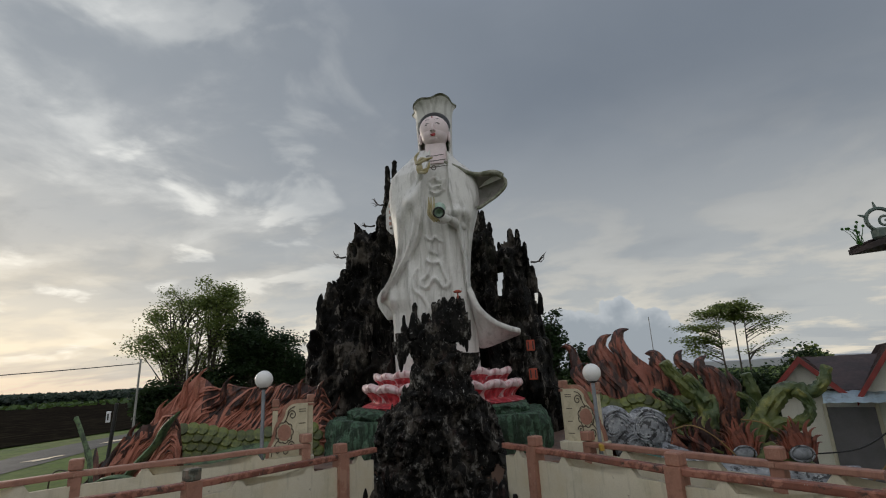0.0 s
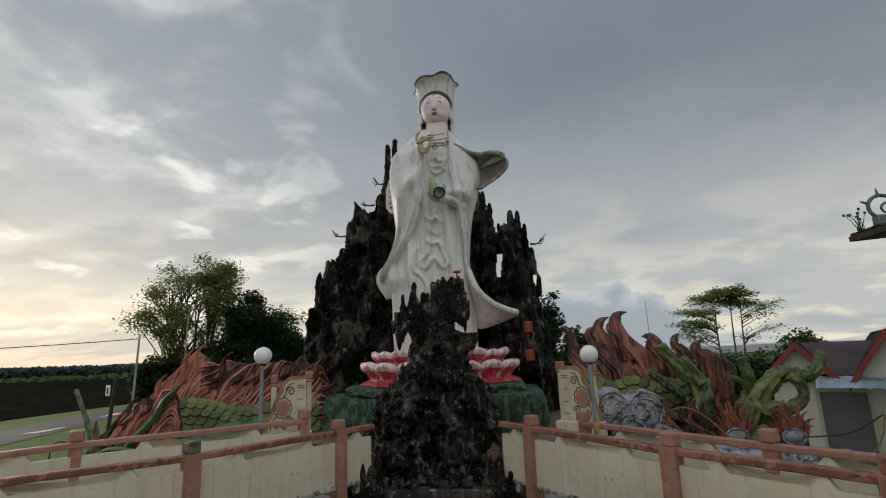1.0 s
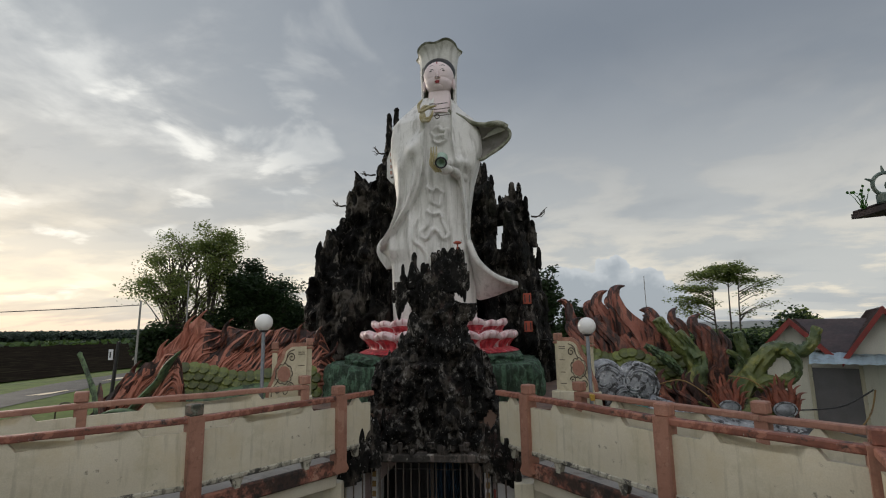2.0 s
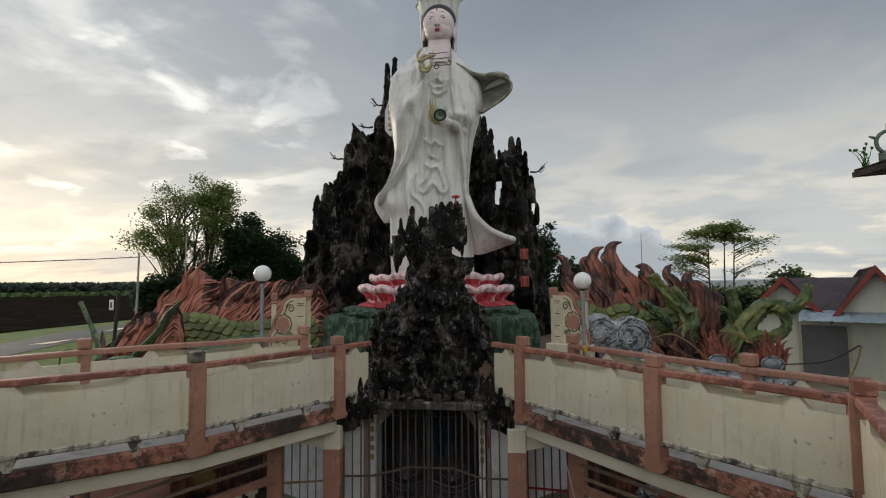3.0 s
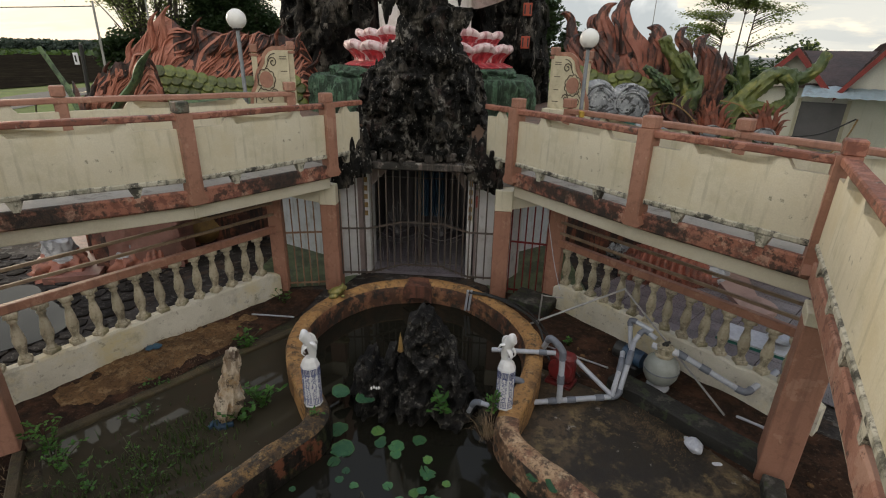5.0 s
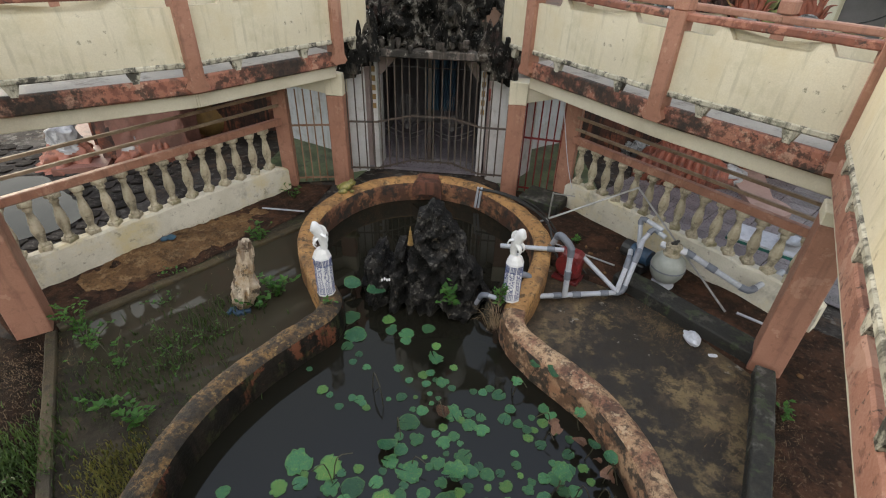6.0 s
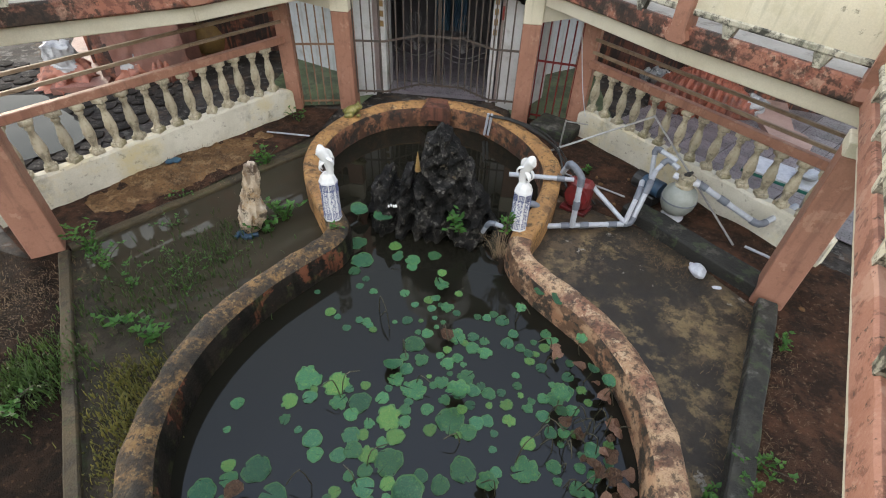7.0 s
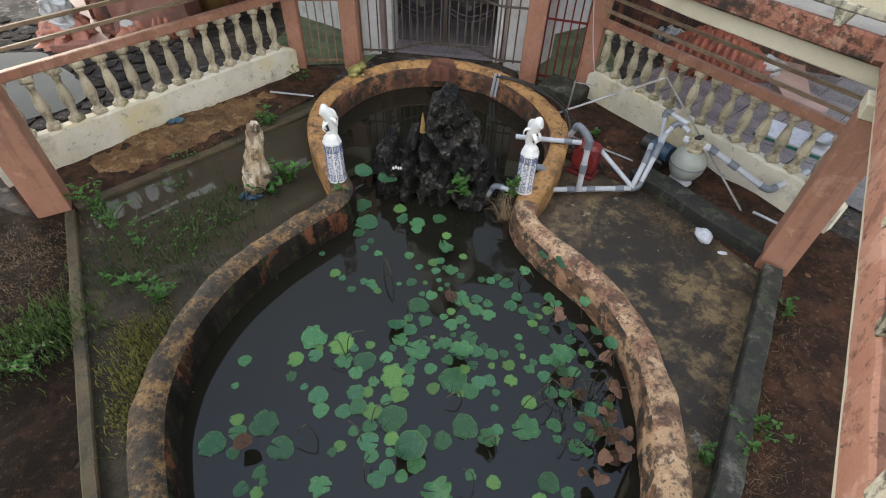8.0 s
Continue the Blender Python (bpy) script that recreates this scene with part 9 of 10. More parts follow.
# ---- right yard: pipes, pump, filter ----
def pipe_run(pts, r, label="grey plastic water pipe with dark joints", joints=()):
    o = Vector(pts[0])
    ob = thing("water_pipe", label, "pipe", "pond pipes", at=pts[0])
    bm = bm_new()
    P = [Vector(p) - o for p in pts]
    soft = []
    for i, p in enumerate(P):
        if 0 < i < len(P) - 1:
            a, b = (P[i - 1] - p).normalized(), (P[i + 1] - p).normalized()
            soft += [p + a * r * 1.8, p + (a + b) * r * 0.55, p + b * r * 1.8]
        else:
            soft.append(p)
    add_tube(bm, soft, r, 10)
    part("tube", bm, "pvc", ob, "", True)
    for i in range(1, len(P) - 1):
        bm = bm_new()
        p = P[i]
        a, b = (P[i - 1] - p).normalized(), (P[i + 1] - p).normalized()
        add_tube(bm, [p + a * r * 3.0, p + a * r * 1.8, p + (a + b) * r * 0.5, p + b * r * 1.8, p + b * r * 3.0], r * 1.22, 10)
        part("elbow", bm, "pvc_joint", ob, "dark elbow joint", True)
    for i, t in joints:
        bm = bm_new()
        a, b = P[i], P[i + 1]
        d = (b - a).normalized()
        c = a + (b - a) * t
        add_tube(bm, [c - d * r * 1.6, c + d * r * 1.6], r * 1.25, 10)
        part("sleeve", bm, "pvc_joint", ob, "dark sleeve joint", True)
    return ob


pipe_run([(1.66, 5.36, 0.44), (1.72, 5.36, 0.44), (1.74, 5.34, 0.10), (3.02, 5.63, 0.10), (3.14, 5.80, 0.62), (3.28, 6.16, 0.62)], 0.036, joints=((2, 0.3), (2, 0.5), (2, 0.8)))
pipe_run([(2.22, 5.42, 0.10), (2.20, 5.47, 0.86), (2.04, 5.58, 0.98), (2.0, 5.75, 0.72)], 0.038, joints=((0, 0.45), (0, 0.9)))
pipe_run([(1.32, 6.02, 0.44), (2.2, 5.95, 0.50)], 0.034, joints=((0, 0.8),))
pipe_run([(2.46, 5.98, 0.42), (2.92, 5.60, 0.14)], 0.032)
pipe_run([(2.93, 5.60, 0.12), (3.04, 5.78, 0.52), (3.12, 6.05, 0.52)], 0.034)
pipe_run([(3.30, 6.30, 0.45), (3.26, 6.42, 0.86), (3.52, 6.20, 0.80)], 0.034)
pipe_run([(3.30, 6.2, 0.62), (3.42, 6.28, 0.78), (3.56, 6.14, 0.72)], 0.034)
pipe_run([(3.78, 6.04, 0.62), (4.60, 5.62, 0.30), (5.15, 6.0, 0.42)], 0.040, joints=((0, 0.12), (0, 0.45)))
pipe_run([(1.05, 5.02, 0.16), (1.12, 4.98, 0.36), (1.30, 4.92, 0.36)], 0.030)

bm = bm_new()
add_box(bm, (0, 0, 0.27), (0.34, 0.22, 0.44), 0, 0.05)
add_tube(bm, [(0, -0.14, 0.28), (0, 0.14, 0.28)], 0.16, 20)
add_box(bm, (0, 0, 0.025), (0.38, 0.28, 0.05), 0, 0.005)
r_ = solid("pump_box", bm, "red_plastic", "dark red pump housing between the pipes", "pump housing", at=(2.32, 5.98, 0.012))
r_.rotation_euler.z = -0.5


def build_filter():
    ob = thing("filter_tank", "round grey sand filter tank on a white foot", "filter tank", at=(3.66, 6.02, 0.02))
    ob.scale = (0.86, 0.86, 0.92)
    bm = bm_new()
    add_lathe(bm, [(0.17, 0.0), (0.18, 0.03), (0.15, 0.07), (0.13, 0.10)], 20)
    part("foot", bm, "white_plastic", ob, "white plastic foot", True)
    bm = bm_new()
    add_lathe(bm, [(0.10, 0.09), (0.20, 0.14), (0.255, 0.24), (0.27, 0.34), (0.265, 0.40), (0.23, 0.49), (0.16, 0.55), (0.12, 0.57)], 24)
    part("tank", bm, "tank_grey", ob, "grey fibreglass tank", True)
    bm = bm_new()
    add_lathe(bm, [(0.274, 0.335), (0.278, 0.345), (0.274, 0.355)], 24)
    part("seam", bm, "pvc_joint", ob)
    bm = bm_new()
    add_lathe(bm, [(0.135, 0.56), (0.14, 0.585), (0.135, 0.60), (0.115, 0.605), (0.115, 0.69), (0.13, 0.70), (0.13, 0.72), (0.09, 0.74)], 18)
    part("valve_head", bm, "baluster", ob, "beige valve head", True)
    bm = bm_new()
    add_box(bm, (0, 0, 0.77), (0.17, 0.045, 0.04), 0.6, 0.01)
    add_lathe(bm, [(0.04, 0.74), (0.045, 0.76), (0.03, 0.785)], 10)
    part("handle", bm, "rubber", ob, "black valve handle")
    for a in (2.4, -0.3):
        bm = bm_new()
        d = Vector((math.cos(a), math.sin(a), 0))
        add_tube(bm, [d * 0.10 + Vector((0, 0, 0.65)), d * 0.20 + Vector((0, 0, 0.65))], 0.05, 10)
        part("port", bm, "white_plastic", ob, "white threaded port")
    pm = thing("water_pump", "blue black water pump beside the filter", "pump", at=(3.28, 6.34, 0.02))
    bm = bm_new()
    add_tube(bm, [(-0.02, 0.1, 0.28), (0.20, -0.12, 0.28)], [0.12, 0.12], 14)
    part("motor", bm, "pump_blue", pm, "blue motor body", True)
    bm = bm_new()
    add_tube(bm, [(-0.10, 0.18, 0.28), (-0.01, 0.09, 0.28)], [0.13, 0.13], 14)
    part("fan_cover", bm, "rubber", pm)
    bm = bm_new()
    add_box(bm, (0.08, 0.0, 0.09), (0.30, 0.22, 0.16), -0.8, 0.02)
    part("stand", bm, "rubber", pm)


build_filter()
# black hoses along the wall, thin poles
for pts, r in (([(0.90, 7.72, 0.46), (1.30, 7.62, 0.46), (1.70, 7.28, 0.46), (2.02, 6.8, 0.45), (2.15, 6.3, 0.2), (2.35, 6.1, 0.12)], 0.018), ([(0.92, 7.76, 0.47), (1.40, 7.60, 0.47), (1.80, 7.22, 0.45), (2.10, 6.9, 0.3), (2.6, 6.1, 0.03)], 0.014),
               ([(1.1, 7.75, 0.46), (1.7, 7.4, 0.48), (2.05, 7.0, 0.4), (2.45, 6.5, 0.05), (2.9, 5.9, 0.04)], 0.010)):
    bm = bm_new()
    add_tube(bm, spline(pts, 7), r, 7)
    solid("hose", bm, "rubber", "black rubber hose trailing over the pond wall", "hose", "hoses")
for pts, r, m_, lab in (([(0.86, 7.74, 0.10), (0.90, 7.72, 0.50)], 0.022, "pvc", "short pale pipe on the pond's inner wall"), ([(0.92, 7.74, 0.10), (0.96, 7.72, 0.50)], 0.022, "pvc", "short pale pipe on the pond's inner wall"),
                        ([(1.95, 7.10, 0.28), (3.36, 7.15, 0.98)], 0.016, "steel_wire", "thin pale pole propped against the balustrade"), ([(3.34, 7.13, 0.98), (4.35, 5.5, 0.03)], 0.014, "steel_wire", "thin pale stick leaning across the low wall"),
                        ([(2.1, 6.9, 0.04), (3.05, 6.35, 0.05)], 0.014, "steel_wire", "thin pale pole lying on the soil"), ([(4.5, 5.5, 0.03), (4.85, 5.25, 0.03)], 0.018, "pvc", "short pale pipe lying on the soil"),
                        ([(2.12, 7.5, 0.0), (2.14, 7.5, 0.62)], 0.014, "steel_wire", "thin upright steel tap pipe"), ([(2.14, 7.5, 0.60), (2.5, 7.55, 0.55)], 0.010, "steel_wire", "thin steel arm of the tap")):
    bm = bm_new()
    add_tube(bm, pts, r, 8)
    solid("thin_pole", bm, m_, lab, "pole")
bm = bm_new()
add_tube(bm, spline([(1.75, 8.15, 2.3), (1.88, 8.0, 2.52), (1.98, 7.95, 2.5), (2.1, 7.95, 2.1), (2.35, 8.0, 1.0), (2.5, 7.95, 0.5)], 8), 0.007, 6)
solid("loose_wire", bm, "white_plastic", "thin white wire hanging from the slab edge", "wire")
# concrete block by the red gate
bm = bm_new()
add_box(bm, (0, 0, 0.10), (0.75, 0.55, 0.20), 0, 0.02)
o_ = solid("concrete_block", bm, "kerb", "rough grey concrete block beside the red gate", "block", at=(2.08, 8.22, 0.0))
o_.rotation_euler.z = -0.5


def crumple(bm, c, r, seed, mi=0):
    n0 = len(bm.verts)
    add_ball(bm, c, r, mi, 12, 9)
    bm.verts.ensure_lookup_table()
    for v in bm.verts[n0:]:
        d = v.co - Vector(c)
        v.co = Vector(c) + d * (1 + 0.35 * fbm(v.co.x * 14 + seed, v.co.y * 14, v.co.z * 14))


bm = bm_new()
crumple(bm, (0, 0, 0.05), (0.09, 0.13, 0.06), 3)
crumple(bm, (-0.04, 0.12, 0.035), (0.03, 0.05, 0.03), 6)
o_ = solid("plastic_bag", bm, "white_plastic", "crumpled white plastic bag on the concrete", "plastic bag", at=(3.74, 4.86, 0.005))
for x, y, sx, sy in ((3.92, 4.64, 0.06, 0.03),):
    bm = bm_new()
    crumple(bm, (0, 0, 0.015), (sx, sy, 0.015), x)
    solid("paper_scrap", bm, "white_plastic", "small pale scrap of litter", "litter", "litter", at=(x, y, 0.005))
grass_tuft((3.55, 4.95, 0.01), 416, 0.024, 0.16, 61, "straw", "drift of dry leaves and straw", 2.5, 0.35)
grass_tuft((3.3, 5.25, 0.01), 256, 0.024, 0.14, 62, "straw", "drift of dry leaves and straw", 2.5, 0.35)
for i, (x, y) in enumerate(((3.9, 3.2), (3.7, 2.5), (3.5, 1.9), (4.3, 3.9))):
    grass_tuft((x, y, 0.02), 352, 0.032, 0.2, 63 + i, "straw", "dry straw scattered on red soil", 2.5, 0.35)
for i, (x, y, h, sp, st) in enumerate(((3.60, 2.40, 0.20, 0.24, 10), (3.45, 2.25, 0.16, 0.2, 7), (4.36, 3.80, 0.14, 0.12, 5), (3.15, 2.05, 0.14, 0.10, 5), (2.55, 6.95, 0.12, 0.08, 4))):
    leafy_sprig((x, y, 0.02), 10, 0.06, 140 + i, "small green leafy weed on the soil", h=h, spread=sp, stems=st)
for k in range(14):
    rk = random.Random(200 + k)
    bm = bm_new()
    add_ball(bm, (0, 0, 0.01), (rk.uniform(0.02, 0.05), rk.uniform(0.02, 0.05), rk.uniform(0.015, 0.03)), 0, 7, 5)
    side_ = k % 2
    x, y = (rk.uniform(4.2, 4.9), rk.uniform(4.0, 4.7)) if side_ else (rk.uniform(2.6, 3.3), rk.uniform(6.0, 7.0))
    solid("stone", bm, "soil_pale", "small stone lying on dark soil", "stone", "stones", at=(x, y, 0.01))


# ---- figures and sculpture feet seen through the balustrades ----
def draped_figure(at, turn, seed, h, label, skirt=0.42, girth=0.30):
    """A robed figure: crumpled white cloth above a skirt of heavy salmon folds that spreads on the ground."""
    bm = bm_new()
    seg, n = 72, 34
    rings = []
    for i in range(n + 1):
        t = i / n
        low = max(0.0, 1 - t / skirt)
        r = girth * (0.85 - 0.20 * t) + 0.55 * girth * low ** 1.3 + (0.14 * girth if t < skirt else 0.0)
        if t > 0.94:
            r *= 1 - 0.5 * (t - 0.94) / 0.06
        ring = []
        for k in range(seg):
            a = 2 * math.pi * k / seg
            c, q = math.cos(a), math.sin(a)
            fold = 0.13 * math.sin(8 * a + 3.5 * fbm(c, q, t * 2 + seed)) * (0.45 + low) + 0.30 * low * fbm(c * 2.0, q * 2.0, t * 4 + seed) + 0.10 * math.sin(4 * a + 10 * t + seed) * (1 - low) + 0.10 * fbm(c * 4, q * 4, t * 6 + seed)
            ring.append(bm.verts.new((r * (1 + fold) * c * 1.15, r * (1 + fold) * q, h * t * (1 + 0.06 * math.sin(3 * a + seed)))))
        rings.append(ring)
    for i, (a, b) in enumerate(zip(rings, rings[1:])):
        for k in range(seg):
            edge = skirt + 0.10 * math.sin(2 * math.pi * k / seg * 2 + seed)
            bm.faces.new((a[k], a[(k + 1) % seg], b[(k + 1) % seg], b[k])).material_index = 1 if (i + 0.5) / n < edge else 0
    bm.faces.new(rings[-1]), bm.faces.new(rings[0][::-1])
    o = solid("garden_statue", bm, ["robe_white", "robe_salmon"], label, "statue", "garden statues", smooth=True, at=at)
    o.rotation_euler.z = turn


draped_figure((-7.35, 8.45, 0.0), 0.3, 1.0, 0.78, "white and salmon draped garden statue on wet paving", 0.52, 0.34)
draped_figure((-6.15, 9.0, 0.0), 0.8, 4.0, 1.25, "white and salmon draped garden statue on wet paving", 0.30, 0.30)


def ribbed_mound(name, at, turn, size, ribs, material, label, hook=0.3):
    """A low sculpted mound whose back is cut into slanting flame ribs."""
    bm = bm_new()
    nu, nv = ribs * 6, 18
    grid = []
    for i in range(nu + 1):
        u = i / nu
        row = []
        for k in range(nv + 1):
            v = k / nv
            a = math.pi * v
            rise = math.sin(math.pi * min(1, 0.08 + 0.92 * u) ** 0.8)
            rib = abs(math.sin(math.pi * ribs * (u + 0.10 * math.sin(2 * a))))
            r = 0.82 + 0.18 * rib ** 0.7
            row.append(bm.verts.new(((u - 0.5 + hook * 0.2 * math.sin(a)) * size[0], -math.cos(a) * size[1] * r * (0.4 + 0.6 * rise), math.sin(a) * size[2] * r * (0.25 + 0.75 * rise) - 0.01)))
        grid.append(row)
    for a, b in zip(grid, grid[1:]):
        for k in range(nv):
            bm.faces.new((a[k], a[k + 1], b[k + 1], b[k]))
    bm.faces.new(grid[0]), bm.faces.new(grid[-1][::-1])
    o = solid(name, bm, material, label, "sculpture", "sculpture feet", smooth=True, at=at)
    o.rotation_euler.z = turn
    return o


ribbed_mound("flame_base", (5.0, 10.0, 0.0), -0.25, (1.9, 0.75, 0.75), 13, "robe_orange", "ribbed orange-red sculpture foot on grey tiles")
ribbed_mound("flame_base", (-5.62, 9.15, 0.0), 0.55, (0.85, 0.36, 0.66), 7, "robe_salmon", "folded salmon sculpture foot on wet paving")
# white coiled shell beside the ribbed foot
bm = bm_new()
add_tube(bm, [(0.34 * (1 - k / 60) * math.cos(0.32 * k), 0.26 * (1 - k / 60) * math.sin(0.32 * k), 0.22 + 0.006 * k) for k in range(44)], [0.17 * (1 - k / 70) for k in range(44)], 10)
add_lathe(bm, [(0.34, 0.0), (0.40, 0.1), (0.36, 0.24)], 18)
solid("coiled_shell", bm, "robe_white", "white coiled shell shape at the sculpture's foot", "sculpture", smooth=True, at=(5.78, 9.85, 0.0)).scale = (0.95, 0.9, 0.7)
# rounded pink step
bm = bm_new()
outline_ = [(6.12 + 0.42 * math.cos(a), 8.66 + 0.42 * math.sin(a)) for a in [-2.3 + 0.2 * k for k in range(17)]] + [(6.75, 10.4), (5.95, 10.3)]
add_prism(bm, outline_, 0.0, 0.12)
solid("round_step", bm, "step_pink", "pinkish rounded concrete step on the grey tiles", "step")
bm = bm_new()
add_lathe(bm, [(0.2, 0.0), (0.36, 0.15), (0.42, 0.4), (0.34, 0.62), (0.26, 0.68), (0.29, 0.74), (0.22, 0.72)], 20)
solid("clay_pot", bm, "ochre", "large ochre glazed clay pot on wet paving", "pot", smooth=True, at=(-5.5, 10.5, 0.0))
bm = bm_new()
for k in range(9):
    crumple(bm, (0.18 * math.cos(k), 0.16 * math.sin(2.1 * k), 0.12 + 0.05 * (k % 3)), 0.17, k)
solid("shell_rocks", bm, "cloud_grey", "heap of grey rolled cloud shapes at the sculpture's foot", "sculpture", smooth=True, at=(4.3, 10.9, 0.0))
bm = bm_new()
add_prism(bm, [(-7.3, 7.85), (-6.4, 8.2), (-7.7, 10.9), (-8.8, 10.5)], -0.01, 0.12)
solid("paved_path", bm, "pink_paving", "pinkish painted concrete path beside the court", "path", kind="structure")
# large grey floor tiles on the far side of the balustrade
tiles_ = bm_new()
tile_me = None
floor_r = thing("tile_floor", "grey wet floor tiles beyond the balustrade", "floor", kind="structure", at=(0, 0, 0))
bm = bm_new()
add_box(bm, (0, 0, 0.004), (0.585, 0.585, 0.016), 0, 0.004)
tile_me = finish("tile", bm, "tile_grey")
tiles_.free()
for i in range(9):
    for k in range(9):
        x, y = 3.3 + 0.6 * i * 0.75 + 0.6 * k * 0.66, 8.55 - 0.6 * i * 0.66 + 0.6 * k * 0.75
        if x < 8.6 and y < 11.2 and x * 0.731 + y * 0.682 > 8.05:
            t_ = new("tile", tile_me)
            t_.parent, t_.location, t_.rotation_euler = floor_r, (x, y, 0.012), (0, 0, -0.72)
rk = random.Random(90)
stones_ = thing("paving_stones", "dark wet irregular paving stones beyond the balustrade", "paving", kind="structure")
for i in range(15):
    for k in range(13):
        cx, cy = -10.4 + 0.36 * i + 0.18 * (k % 2) + rk.uniform(-0.05, 0.05), 4.9 + 0.34 * k + rk.uniform(-0.05, 0.05)
        if (cx + 2.7) * 0.852 + (cy - 8.13) * -0.525 > -0.25 or math.hypot(cx + 7.35, cy - 8.45) < 0.5:
            continue
        n, a0 = rk.choice((5, 6, 7)), rk.uniform(0, 6)
        bm = bm_new()
        out_ = [(0.18 * rk.uniform(0.8, 1.1) * math.cos(a0 + 2 * math.pi * q / n), 0.17 * rk.uniform(0.8, 1.1) * math.sin(a0 + 2 * math.pi * q / n)) for q in range(n)]
        add_prism(bm, out_, -0.02, 0.014 + rk.uniform(0, 0.012))
        o_ = part("stone", bm, "stone_wet", stones_)
        o_.location = (cx, cy, 0.0)
bm = bm_new()
ring_ = [bm.verts.new((p.x + 0.06 * fbm(p.x * 3, p.y * 3, 1), p.y + 0.06 * fbm(p.x * 3, p.y * 3, 7), 0.03)) for p in
         spline([(-8.6, 6.9), (-8.1, 7.5), (-7.4, 7.75), (-6.7, 7.3), (-5.95, 6.85), (-5.6, 6.3), (-6.1, 5.6), (-7.2, 5.5), (-8.3, 6.1)], 10, True)]
bm.faces.new(ring_)
solid("rain_puddle", bm, "water", "rain puddle mirroring the pale sky", "puddle", kind="stuff")


def build_table():
    ob = thing("low_table", "low glass-topped table with grey steel legs", "table", at=(5.05, 6.48, 0), turn=-0.6)
    bm = bm_new()
    add_box(bm, (0, 0, 0.62), (0.9, 0.5, 0.03), 0, 0.005)
    part("tabletop", bm, "white_plastic", ob, "pale glass top")
    bm = bm_new()
    add_box(bm, (0, 0, 0.585), (0.92, 0.52, 0.04), 0, 0.004)
    part("rim", bm, "teal_paint", ob, "dark green rim")
    for x in (-0.40, 0.40):
        for y in (-0.2, 0.2):
            bm = bm_new()
            add_tube(bm, [(x, y, 0.0), (x, y, 0.58)], 0.018, 8)
            part("leg", bm, "steel_wire", ob)
    bm = bm_new()
    add_lathe(bm, [(0.05, 0.0), (0.12, 0.03), (0.17, 0.09), (0.16, 0.09), (0.10, 0.04)], 18)
    solid("steel_bowl", bm, "steel_wire", "shallow steel bowl standing on the table", "bowl", smooth=True, at=(5.30, 6.36, 0.637))


build_table()

